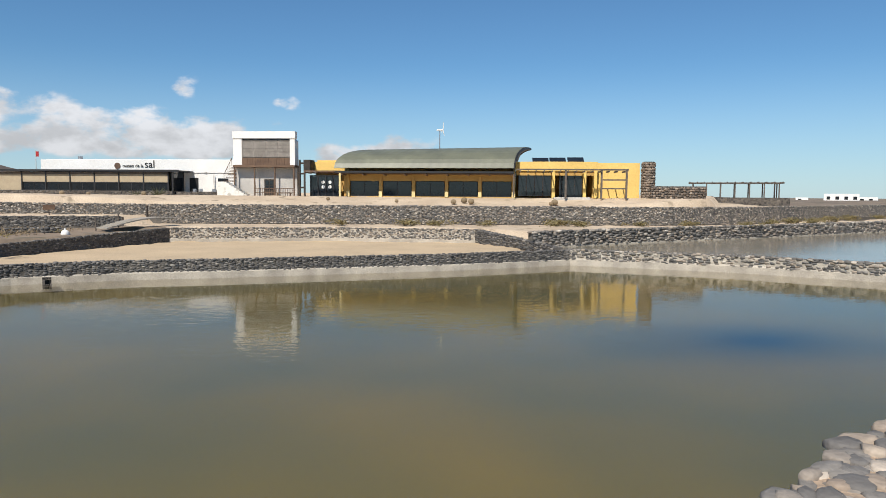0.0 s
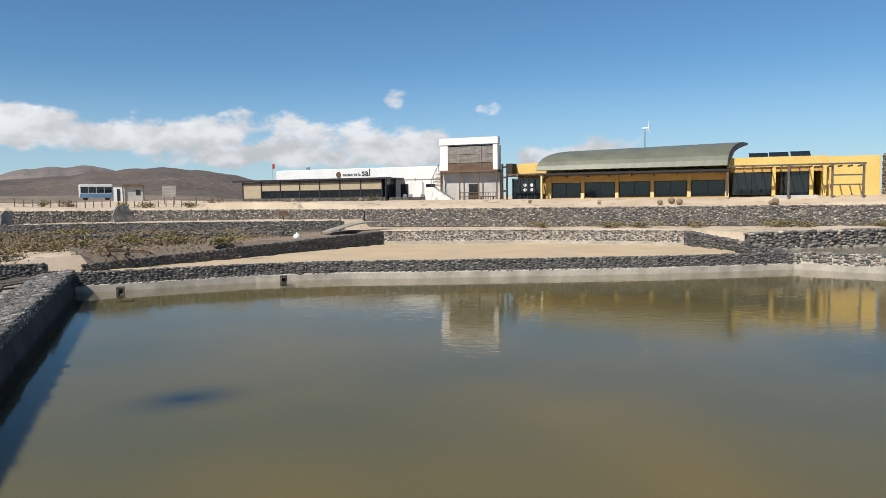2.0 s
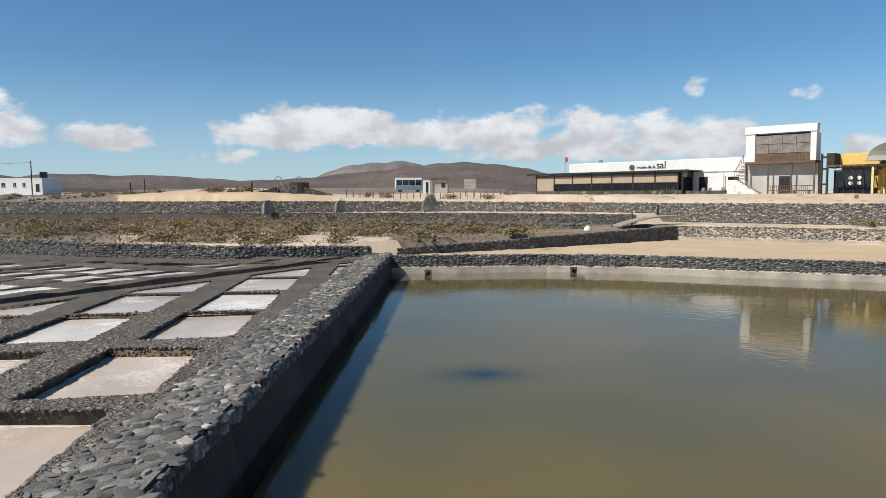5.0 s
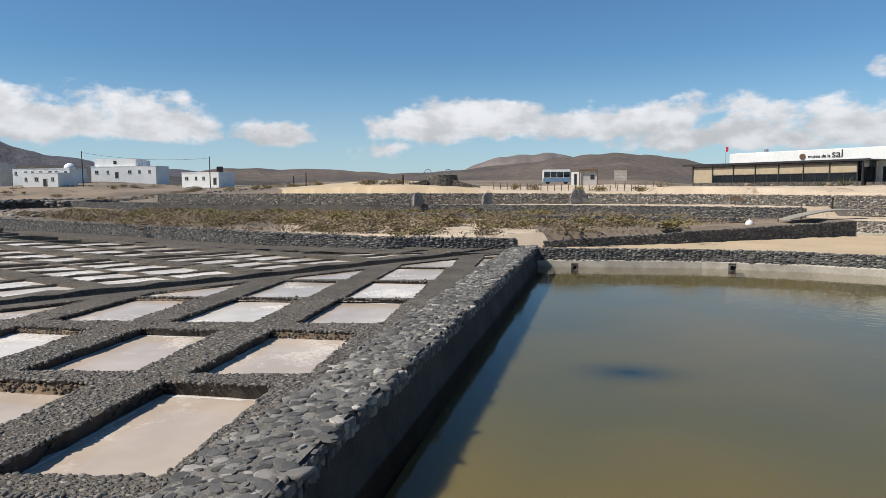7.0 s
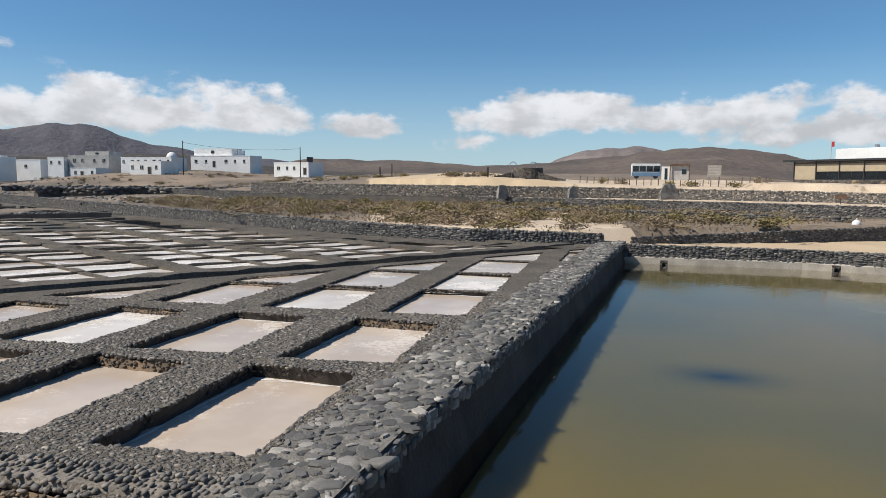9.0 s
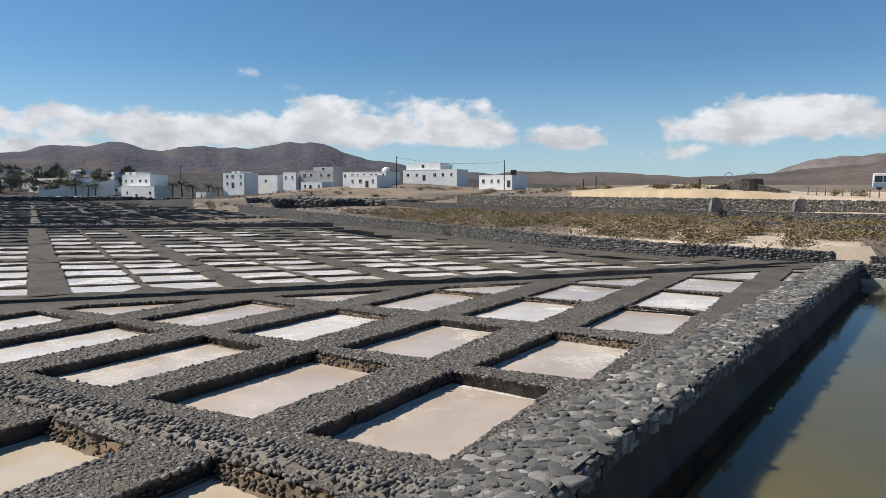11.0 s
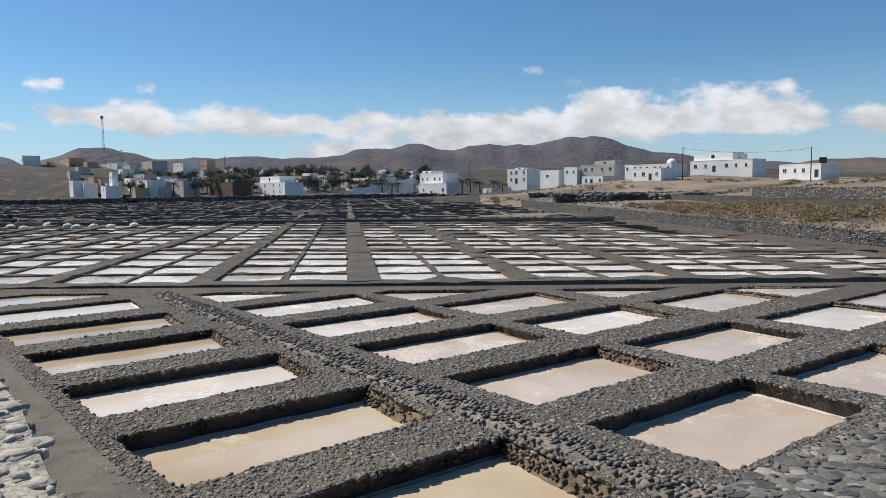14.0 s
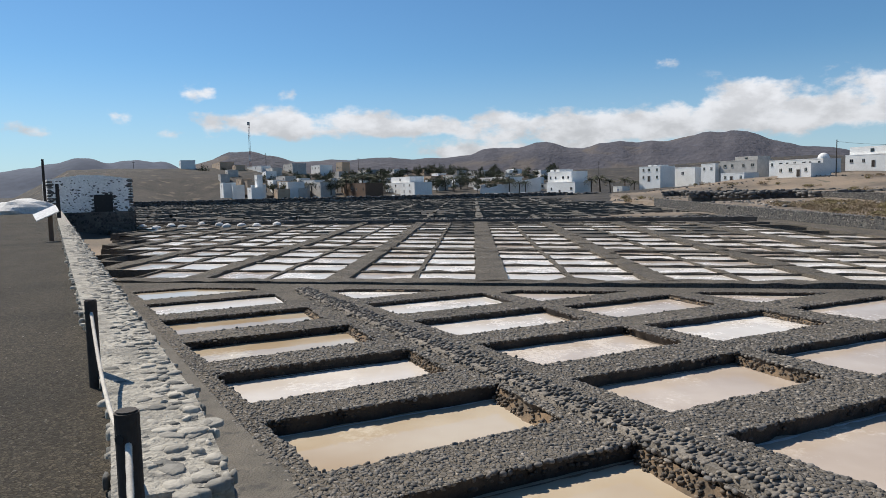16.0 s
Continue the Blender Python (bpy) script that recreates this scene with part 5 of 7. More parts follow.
def window_unit(parent, x0, x1, z0, z1, y, mulls=1, glass="glass_dark", frame="frame_dark", bars=0, t=0.07):
    w = part("window", box(x0, x1, y - 0.02, y + 0.02, z0, z1), M[glass], parent)
    fr = bmesh.new()
    for a, b, c, d in ((x0, x1, z0, z0 + t), (x0, x1, z1 - t, z1)):
        add_box(fr, a, b, y - 0.07, y - 0.021, c, d)
    for i in range(mulls + 2):
        c = x0 + (x1 - x0 - t) * i / (mulls + 1)
        add_box(fr, c, c + t, y - 0.071, y - 0.021, z0 + t, z1 - t)
    for i in range(bars):
        c = z0 + (z1 - z0) * (i + 1) / (bars + 1)
        add_box(fr, x0, x1, y - 0.069, y - 0.021, c - t / 2, c + t / 2)
    part("window_frame", fr, M[frame], w)
    return w


def letters(text, size, mat, m, parent, name="lettering"):
    cu = bpy.data.curves.new(name, "FONT")
    cu.body, cu.size, cu.extrude = text, size, 0.03
    tmp = bpy.data.objects.new(name, cu)
    scene.collection.objects.link(tmp)
    me = tmp.to_mesh().copy()
    bpy.data.objects.remove(tmp)
    me.materials.clear()
    me.materials.append(mat)
    for p in me.polygons:
        p.material_index = 0
    src = bmesh.new()
    src.from_mesh(me)
    left = set(src.verts)
    while left:
        island, todo = set(), [next(iter(left))]
        while todo:
            v = todo.pop()
            if v in island:
                continue
            island.add(v)
            todo += [e.other_vert(v) for e in v.link_edges]
        left -= island
        order = {v: i for i, v in enumerate(sorted(island, key=lambda q: q.index))}
        faces = [[order[v] for v in f.verts] for f in src.faces if f.verts[0] in island]
        ob = link_mesh("letter", [v.co[:] for v in order], faces, mat, parent)
        ob.matrix_local = m
    src.free()


def museum_block():
    e = empty("museum_building", FM, "long low white museum building with a flat roof and dark lettering", "building")
    part("wall", slabs(bmesh.new(), [(-30.3, -4.7, 4.2, 14, 4.3, 9.25), (-29.9, -5.1, 4.6, 13.6, 9.25, 9.32)]), M["white"], e)
    part("door", box(-11.0, -9.9, 4.14, 4.2, 4.8, 7.05), M["black"], e, "dark open doorway")
    part("door", box(-7.4, -6.1, 4.14, 4.2, 4.8, 7.0), M["glass_dark"], e)
    part("wall_lamp", box(-9.0, -8.8, 4.05, 4.2, 7.6, 7.8, bevel=0.03), M["plaster_grey"], e)
    part("gutter", box(-11.3, -4.7, 4.12, 4.2, 7.62, 7.7), M["plaster_grey"], e)
    part("roof_vent", rod((-26.2, 6, 9.3), (-26.2, 6, 9.75), 0.28, n=12), M["steel"], e)
    part("awning_post", rod((-7.8, 3.9, 4.8), (-7.8, 3.9, 7.4), 0.06), M["plaster_grey"], e)
    pole = part("flag_pole", rod((-31.5, 5, 4.8), (-31.5, 5, 10.4), 0.04), M["plaster_grey"], e)
    part("flag", box(-31.45, -31.1, 4.98, 5.02, 9.65, 10.3), M["red"], pole, "small red flag")
    k = 1.05
    letters("museo de la", 0.53 * k, M["black"], pose(-19.6, 4.17, 8.32, 90), e)
    letters("sal", 1.25 * k, M["black"], pose(-16.75, 4.17, 8.28, 90), e)
    part("emblem", rod((-20.25, 4.19, 8.5), (-20.25, 4.12, 8.5), 0.38, n=24), M["wood"], e, "round brown emblem on the wall")
    return e


def cafe():
    e = empty("cafe_terrace", FM, "glazed cafe terrace with beige roller blinds and a flat dark roof", "building")
    x0, x1, y = -33.4, -11.4, 0.6
    part("stone_base", box(x0, x1, y, y + 0.35, 4.3, 5.4), M["rubble_face"], e)
    part("roof", slabs(bmesh.new(), [(x0 - 1.4, x1 + 0.9, y - 0.3, 4.1, 7.72, 7.84), (x0 - 1.4, x1 + 0.9, y - 0.36, y - 0.3, 7.66, 7.9)]), M["frame_dark"], e)
    part("back_wall", box(x0, x1, 3.6, 3.9, 4.6, 7.7), M["plaster_grey"], e)
    part("floor_slab", box(x0, x1, y + 0.35, 3.6, 4.6, 4.8), M["plaster_grey"], e)
    n = 7
    w = (x1 - 0.6 - x0) / n
    for i in range(n):
        a, b = x0 + w * i + 0.06, x0 + w * (i + 1) - 0.06
        if i:
            part("roller_blind", box(a, b, y + 0.10, y + 0.13, 6.42, 7.35), M["blind"], e, "beige cloth roller blind, half drawn")
            window_unit(e, a, b, 5.42, 6.4, y + 0.15, 1)
        else:
            part("roller_blind", box(a, b, y + 0.10, y + 0.13, 5.42, 7.35), M["blind"], e, "beige cloth roller blind, fully drawn")
        part("fascia", box(a, b, y + 0.05, y + 0.2, 7.36, 7.6), M["grey_wood"], e)
    for i in range(n + 1):
        c = x0 + w * i
        part("post", box(c - 0.06, c + 0.06, y, y + 0.2, 5.4, 7.72), M["frame_dark"], e)
    part("end_glass", box(x1 - 0.1, x1 - 0.06, y + 0.3, 3.6, 5.0, 7.7), M["glass_dark"], e)
    part("corner_post", box(x1 - 0.06, x1 + 0.06, y - 0.2, y - 0.08, 4.7, 7.72), M["frame_dark"], e)
    return e


M["rubble_face"] = cobble_material("rubble_face", 0.3, (0.05, 0.05, 0.05), (0.19, 0.17, 0.15), (0.16, 0.14, 0.12))


def tower():
    e = empty("museum_tower", FM, "white two-storey tower with a wooden gallery and louvred windows", "building")
    x0, x1 = -3.6, 3.65
    part("upper_wall", slabs(bmesh.new(), [(x0, -2.6, -0.4, 3, 8.45, 11.5), (3.08, x1, -0.4, 0.3, 8.45, 11.5), (-2.6, 3.08, 0.5, 3, 8.45, 11.5)]), M["white"], e)
    part("roof", slabs(bmesh.new(), [(x0 - 0.06, x1 + 0.06, -0.5, 0.4, 11.5, 12.3)]), M["white"], e)
    part("floor_slab", box(x0, x1, -0.6, 1.2, 8.2, 8.45), M["wood"], e)
    part("lower_wall", box(x0, x1, 0.5, 1.2, 4.4, 8.2), M["plaster_grey"], e)
    for i in range(18):
        part("plank", box(-2.58 + i * 0.3135, -2.58 + i * 0.3135 + 0.30, -0.36, -0.30, 8.46, 9.28), M["wood"], e)
    for i in range(4):
        a = -2.55 + i * 1.41
        for z0, z1 in ((9.34, 10.28), (10.34, 11.25)):
            lv = bmesh.new()
            add_box(lv, a, a + 0.07, -0.34, -0.24, z0, z1)
            add_box(lv, a + 1.29, a + 1.36, -0.34, -0.24, z0, z1)
            add_box(lv, a + 0.07, a + 1.29, -0.34, -0.24, z0, z0 + 0.07)
            add_box(lv, a + 0.07, a + 1.29, -0.34, -0.24, z1 - 0.07, z1)
            sh = part("louvre_window", lv, M["louvre"], e)
            for k in range(8):
                z = z0 + 0.09 + k * (z1 - z0 - 0.16) / 8
                part("slat", box(a + 0.07, a + 1.29, -0.31, -0.27, z, z + 0.075), M["louvre"], sh)
    part("gallery_back", box(-2.6, 3.08, -0.1, -0.05, 9.3, 11.4), M["black"], e)
    for x in (x0 + 0.1, -1.1, 1.3, x1 - 0.1):
        part("post", box(x - 0.07, x + 0.07, -0.5, -0.36, 4.8, 8.2), M["wood"], e)
    dr = part("door", box(-0.25, 0.9, 0.42, 0.49, 4.8, 6.85), M["dark_wood"], e, "dark wooden door with glazed panes")
    for i in range(2):
        for j in range(2):
            part("pane", box(-0.12 + i * 0.5, 0.27 + i * 0.5, 0.39, 0.42, 5.6 + j * 0.6, 6.1 + j * 0.6), M["glass_dark"], dr)
    rail = bmesh.new()
    for z in (5.25, 5.75):
        add_box(rail, -1.1, x1 - 0.1, -0.46, -0.41, z, z + 0.07)
    for i in range(22):
        x = -1.05 + i * 0.21
        add_box(rail, x, x + 0.04, -0.45, -0.42, 4.8, 5.75)
    part("railing", rail, M["wood"], e)
    part("bench", slabs(bmesh.new(), [(1.6, 3.3, -0.9, -0.5, 5.2, 5.27), (1.65, 1.75, -0.88, -0.52, 4.8, 5.2), (3.15, 3.25, -0.88, -0.52, 4.8, 5.2)]), M["wood"], e)
    # side wing with sloping roof
    v = [(-4.6, 2.5, 4.4), (x0, 2.5, 4.4), (x0, 2.5, 11.3), (-4.6, 2.5, 9.3)]
    v += [(p[0], 3.0, p[2]) for p in v]
    link_mesh("side_wing", v, [(0, 1, 2, 3), (4, 7, 6, 5), (3, 2, 6, 7), (0, 3, 7, 4), (0, 4, 5, 1)], M["white"], e)
    # outside stairs
    st = bmesh.new()
    for i in range(10):
        add_box(st, -5.1, -4.0 + i * 0.29, -1.6, -0.5, 6.5 - (i + 1) * 0.175, 6.5 - i * 0.175)
    part("stair_base", st, M["white_worn"], e, "worn white plaster stair base")
    up = bmesh.new()
    for i in range(11):
        add_box(up, -5.0, -3.75, 0.2 + i * 0.22, 0.5 + i * 0.22, 6.5 + i * 0.175, 6.56 + i * 0.175)
    part("stair_flight", up, M["wood"], e)
    hr = bmesh.new()
    for x in (-5.0, -3.8):
        add_rod(hr, (x, 0.2, 7.4), (x, 2.6, 9.4), 0.035, n=6)
        for i in range(5):
            add_rod(hr, (x, 0.2 + i * 0.6, 6.5 + i * 0.48), (x, 0.2 + i * 0.6, 7.4 + i * 0.5), 0.025, n=6)
    part("handrail", hr, M["wood"], e)
    part("roof_lamp", rod((0.2, 1, 12.3), (0.2, 1, 12.5), 0.16, n=10), M["plaster_grey"], e)
    return e


M["white_worn"] = material("white_worn", (0.78, 0.76, 0.71), 0.85, (0.70, 0.67, 0.61), 1.0, 10, 0.2, 0.02, spots=(1.8, 0.56, (0.45, 0.43, 0.38)))


def hall():
    e = empty("exhibition_hall", FM, "ochre exhibition hall with a green barrel roof and wide windows", "building")
    x0, x1 = 9.0, 28.6
    # front wall cut open for the windows
    ws = []
    span = (28.5 - 9.7 + 0.42) / 5
    for i in range(5):
        a = 9.7 + span * i
        ws.append((a, a + span - 0.42))
    segs, c = [], x0
    for a, b in ws:
        segs.append((c, a, 1.3, 1.7, 4.9, 6.75))
        c = b
    segs.append((c, x1, 1.3, 1.7, 4.9, 6.75))
    segs += [(x0, x1, 1.3, 1.7, 6.75, 8.35), (x0, x1, 1.3, 1.7, 4.2, 4.96)]
    part("wall", slabs(bmesh.new(), segs), M["ochre"], e)
    part("side_wall", slabs(bmesh.new(), [(x0, x0 + 0.35, 1.7, 13, 4.2, 9.0), (x1 - 0.35, x1, 1.7, 13, 4.2, 9.0), (x0, x1, 12.6, 13, 4.2, 9.0)]), M["ochre"], e)
    for a, b in ws:
        window_unit(e, a + 0.03, b - 0.03, 4.98, 6.73, 1.5, 1)
    for i in range(6):
        x = 9.7 - 0.21 + span * i
        pier = part("pier", box(x - 0.16, x + 0.16, 1.12, 1.3, 4.9, 8.3), M["ochre"], e)
        part("pier_foot", box(x - 0.19, x + 0.19, 1.06, 1.31, 4.9, 5.55), M["yellow_pale"], pier)
    # barrel roof: arch over the short side, with a slightly raised rib every metre
    k = 20
    n = 40
    vv, ff = [], []
    for i in range(n + 1):
        t = i / n
        for j in range(k + 1):
            s = j / k
            ang = math.pi * (0.02 + 0.96 * s)
            y = 6.6 - 7.4 * math.cos(ang)
            z = 7.8 + (2.65 + 0.35 * t) * math.sin(ang) ** 0.8
            shear = (3.4 - 1.3 * t) * (1 - abs(math.cos(ang)))
            vv.append((8.35 + (28.65 - 8.35) * t + shear, y, z + (0.03 if i % 2 else 0)))
    w = k + 1
    for i in range(n):
        for j in range(k):
            ff.append((i * w + j, i * w + j + 1, (i + 1) * w + j + 1, (i + 1) * w + j))
    roof = link_mesh("roof", vv, ff, M["green_metal"], e)
    sol = roof.modifiers.new("thick", "SOLIDIFY")
    sol.thickness, sol.offset = 0.16, -1
    rim = bmesh.new()
    prev = None
    for j in range(k + 1):
        p = Vector(vv[n * w + j])
        if prev is not None:
            add_rod(rim, prev + Vector((0.05, 0, -0.02)), p + Vector((0.05, 0, -0.02)), 0.14, n=6)
        prev = p
    part("roof_rim", rim, M["frame_dark"], roof, "dark edge of the arched roof end")
    end = [vv[n * w + j] for j in range(k + 1)]
    gv = [(p[0] - 0.06, p[1], p[2] - 0.08) for p in end] + [(end[k][0], end[k][1], 7.7), (end[0][0], end[0][1], 7.7)]
    link_mesh("gable", gv, [tuple(range(len(gv)))], M["frame_dark"], e)
    part("eave_beam", slabs(bmesh.new(), [(8.4, 28.7, -0.75, -0.55, 7.6, 7.82)]), M["frame_dark"], e)
    part("eave_board", slabs(bmesh.new(), [(8.4, 28.7, -0.5, 1.3, 7.5, 7.6)]), M["wood"], e)
    for i in range(9):
        x = 9.2 + i * 2.4
        part("bracket", box(x - 0.06, x + 0.06, -0.7, 1.3, 7.34, 7.5), M["wood"], e)
    part("downpipe", rod((28.7, -0.6, 5.0), (28.7, -0.6, 7.6), 0.08, n=10), M["grey_wood"], e)
    tb = part("wind_turbine", rod((19.6, 8, 10.3), (19.6, 8, 13.2), 0.07, 0.05), M["steel"], e, "small white wind turbine on the roof")
    part("nacelle", box(19.2, 20.0, 7.9, 8.1, 13.1, 13.3, bevel=0.05), M["white"], tb)
    for a in (75, 195, 315):
        part("blade", rod((20.0, 8, 13.2), (20.0 + 0.25 * math.cos(radians(a)), 8, 13.2 + 1.0 * math.sin(radians(a))), 0.07, 0.03), M["white"], tb)
    return e


M["yellow_pale"] = material("yellow_pale", (0.78, 0.62, 0.30), 0.8, (0.70, 0.55, 0.26), 1.0, 10, 0.1, 0.01)


def link_entry():
    e = empty("museum_entrance", FM, "yellow entrance link with dark glazed doors under a pergola", "building")
    part("parapet", slabs(bmesh.new(), [(5.2, 9.0, 2.0, 9, 7.9, 8.95), (5.6, 8.6, 2.2, 2.5, 8.95, 9.15)]), M["yellow"], e)
    part("wall", slabs(bmesh.new(), [(5.2, 9.0, 3.0, 9, 4.4, 7.9)]), M["ochre"], e)
    part("glass_wall", box(5.0, 8.6, 1.4, 1.46, 4.9, 7.25), M["glass_dark"], e)
    fr = bmesh.new()
    for i in range(5):
        x = 5.0 + i * 0.9
        add_box(fr, x - 0.06, x + 0.06, 1.3, 1.39, 4.9, 7.3)
    add_box(fr, 4.9, 8.7, 1.3, 1.4, 7.26, 7.36)
    part("door_frame", fr, M["frame_dark"], e)
    for x, z in ((6.5, 6.55), (6.5, 6.0), (7.3, 6.55), (7.3, 6.0)):
        part("sticker", rod((x, 1.37, z), (x, 1.33, z), 0.2, n=16), M["white"], e, "round white sticker on the glass")
    part("dark_frame", slabs(bmesh.new(), [(4.0, 4.15, 0.0, 0.3, 4.8, 9.1), (4.55, 4.7, 0.0, 0.3, 4.8, 9.1), (4.15, 4.55, 0.05, 0.2, 7.4, 7.6), (4.15, 4.55, 0.05, 0.2, 8.6, 8.8), (4.15, 4.55, 0.05, 0.2, 5.8, 6.0), (4.7, 5.3, 0.0, 2, 7.75, 9.1)]), M["dark_wood"], e)
    for i in range(7):
        x = 4.9 + i * 0.65
        part("pergola_beam", box(x - 0.05, x + 0.05, -0.8, 2.0, 7.55, 7.7), M["wood"], e)
    part("pergola_bearer", box(4.8, 9.1, -0.7, -0.55, 7.7, 7.85), M["wood"], e)
    part("post", box(8.85, 9.05, -0.7, -0.5, 4.9, 7.7), M["yellow_pale"], e)
    return e


def rotunda():
    e = empty("museum_rotunda", FM, "yellow rounded pavilion with tall glazing, pergola and solar panels", "building")
    # curved wall: front swells forward between the hall and the yellow end block
    def arc(x0, x1, bulge, z0, z1, y0, thick=0.3, n=18):
        vv, ff = [], []
        for i in range(n + 1):
            t = i / n
            x = x0 + (x1 - x0) * t
            y = y0 - bulge * math.sin(math.pi * (0.15 + 0.7 * t))
            vv += [(x, y, z0), (x, y, z1), (x, y + thick, z1), (x, y + thick, z0)]
        for i in range(n):
            a, b = 4 * i, 4 * i + 4
            ff += [(a, b, b + 1, a + 1), (a + 1, b + 1, b + 2, a + 2), (a + 2, b + 2, b + 3, a + 3), (a + 3, b + 3, b, a)]
        ff += [(0, 1, 2, 3), (4 * n, 4 * n + 3, 4 * n + 2, 4 * n + 1)]
        return vv, ff
    link_mesh("parapet", *arc(28.9, 38.2, 1.0, 7.95, 9.0, 1.8), M["yellow"], e)
    link_mesh("lintel", *arc(29.0, 38.1, 0.9, 7.45, 7.95, 1.9), M["ochre"], e)
    part("roof", box(29.0, 38.0, 1.6, 9, 8.6, 8.75), M["plaster_grey"], e)
    part("back_wall", box(29.0, 38.0, 6.5, 6.8, 4.4, 8.6), M["ochre"], e)
    for i in range(4):
        a = 29.25 + i * 0.93
        window_unit(e, a, a + 0.9, 5.1, 7.45, 1.25 - 0.02 * i, 0)
    for x, wd in ((33.2, 0.35), (36.7, 0.35), (37.9, 0.3)):
        part("pier", box(x - wd / 2, x + wd / 2, 0.85, 1.25, 4.9, 7.95), M["yellow"], e)
    dr = part("door", box(33.9, 36.5, 1.5, 1.58, 5.0, 7.5), M["glass_dark"], e, "dark glazed double door")
    fr = bmesh.new()
    for x in (33.9, 34.75, 35.6, 36.4):
        add_box(fr, x, x + 0.09, 1.42, 1.499, 5.0, 7.5)
    part("door_frame", fr, M["frame_dark"], dr)
    part("step", box(33.2, 37.2, -0.4, 1.4, 4.6, 5.0), M["plaster_grey"], e)
    # pergola in front, running out to the yellow end wall
    for x in (34.4, 38.3, 41.0):
        part("post", box(x - 0.1, x + 0.1, -1.2, -1.0, 4.8, 7.95), M["grey_wood"], e)
    part("pergola_bearer", slabs(bmesh.new(), [(29.0, 41.2, -1.25, -1.0, 7.95, 8.12)]), M["grey_wood"], e)
    for i in range(14):
        x = 29.4 + i * 0.88
        part("pergola_beam", box(x - 0.05, x + 0.05, -1.4, 1.0, 7.75, 7.92), M["grey_wood"], e)
    part("trellis", slabs(bmesh.new(), [(38.4, 40.9, -1.15, -1.05, 6.85, 7.0), (38.4, 40.9, -1.15, -1.05, 5.9, 6.05)]), M["grey_wood"], e)
    part("end_block", slabs(bmesh.new(), [(37.8, 43.1, 2.6, 11, 4.4, 8.95)]), M["yellow"], e)
    for i, x in enumerate((31.9, 33.9, 36.0)):
        bm = bmesh.new()
        add_box(bm, -0.95, 0.95, -0.6, 0.6, -0.03, 0.03)
        bmesh.ops.transform(bm, matrix=Matrix.Translation((x, 4.5, 9.35 + 0.03 * i)) @ Euler((radians(28), 0, 0)).to_matrix().to_4x4(), verts=bm.verts)
        p = part("solar_panel", bm, M["glass_dark"], e)
        part("panel_stand", rod((x, 4.7, 8.7), (x, 4.7, 9.35), 0.05), M["steel"], p)
    return e


M["brown_rubble"] = material("brown_rubble", (0.1, 0.1, 0.1), 0.85, scale=3, fine=30, bump=0.4, island=[(0, (0.10, 0.083, 0.068)), (0.5, (0.19, 0.148, 0.115)), (0.85, (0.28, 0.212, 0.16)), (1, (0.45, 0.37, 0.29))])


def stone_pillar():
    e = empty("stone_pillar", FM, "tall round-cornered pillar and wing wall of brown rubble stone", "wall")
    bm = bmesh.new()
    bmesh.ops.create_cone(bm, cap_ends=True, segments=20, radius1=0.72, radius2=0.68, depth=4.9, matrix=Matrix.Translation((43.9, 1.8, 6.6)))
    p = part("pillar", bm, M["rubble_face"], e)
    part("wing_wall", slabs(bmesh.new(), [(44.0, 50.0, 0.6, 1.2, 4.0, 6.3)]), M["rubble_face"], e)
    rng = np.random.default_rng(90)
    cs, ss, ts = [], [], []
    for i in range(20):
        for j in range(16):
            a = radians(180 + i * 9 + rng.normal(0, 2))
            cs.append((43.9 + 0.70 * math.cos(a), 1.8 + 0.70 * math.sin(a), 4.3 + j * 0.3 + rng.normal(0, 0.04)))
            ss.append((0.17, 0.1, 0.14))
            ts.append(a + math.pi / 2)
    for i in range(20):
        for j in range(8):
            cs.append((44.1 + i * 0.3 + rng.normal(0, 0.05), 0.58, 4.1 + j * 0.28 + rng.normal(0, 0.04)))
            ss.append((rng.uniform(0.13, 0.2), 0.09, 0.13))
            ts.append(0.0)
    stones("stone", cs, ss, np.array(ts), M["brown_rubble"], parent=e, seed=91, squash=0.6)
    return e


museum_block()
cafe()
tower()
link_entry()
hall()
rotunda()
stone_pillar()


M["tan"] = material("tan", (0.50, 0.38, 0.27), 0.85, (0.42, 0.31, 0.22), 0.4, 8, 0.1, 0.02)
# ---------------------------------------------------------------- plants
def shrub_mesh(name, seed, mat, n=420):
    """A low desert bush: short stems with hundreds of small leaf blades, uneven and open."""
    rng = np.random.default_rng(seed)
    v, f = [], []
    lobes = rng.normal(0, 0.45, (9, 3)) * (1, 1, 0.35) + (0, 0, 0.32)
    for i in range(n):
        c = lobes[rng.integers(9)] + rng.normal(0, 0.2, 3) * (1, 1, 0.7)
        c[2] = abs(c[2]) + 0.02
        a = rng.normal(0, 1, 3)
        a = a / np.linalg.norm(a) * rng.uniform(0.10, 0.2)
        b = np.cross(a, rng.normal(0, 1, 3))
        b = b / np.linalg.norm(b) * 0.05
        k = len(v)
        v += [tuple(c - b), tuple(c + b), tuple(c + a)]
        f.append((k, k + 1, k + 2))
    me = bpy.data.meshes.new(name)
    me.from_pydata(v, [], f)
    me.materials.append(mat)
    return me


SHRUBS = [shrub_mesh("shrub", s, M[m]) for s, m in ((1, "shrub"), (2, "shrub"), (3, "shrub_dry"), (4, "shrub_dry"))]


def ground_z(x, y):
    px, py = np.array([x]), np.array([y])
    z = land(px, py)
    for poly, level in AREAS:
        z = np.where(inside(px, py, poly), level, z)
    return float(z[0])


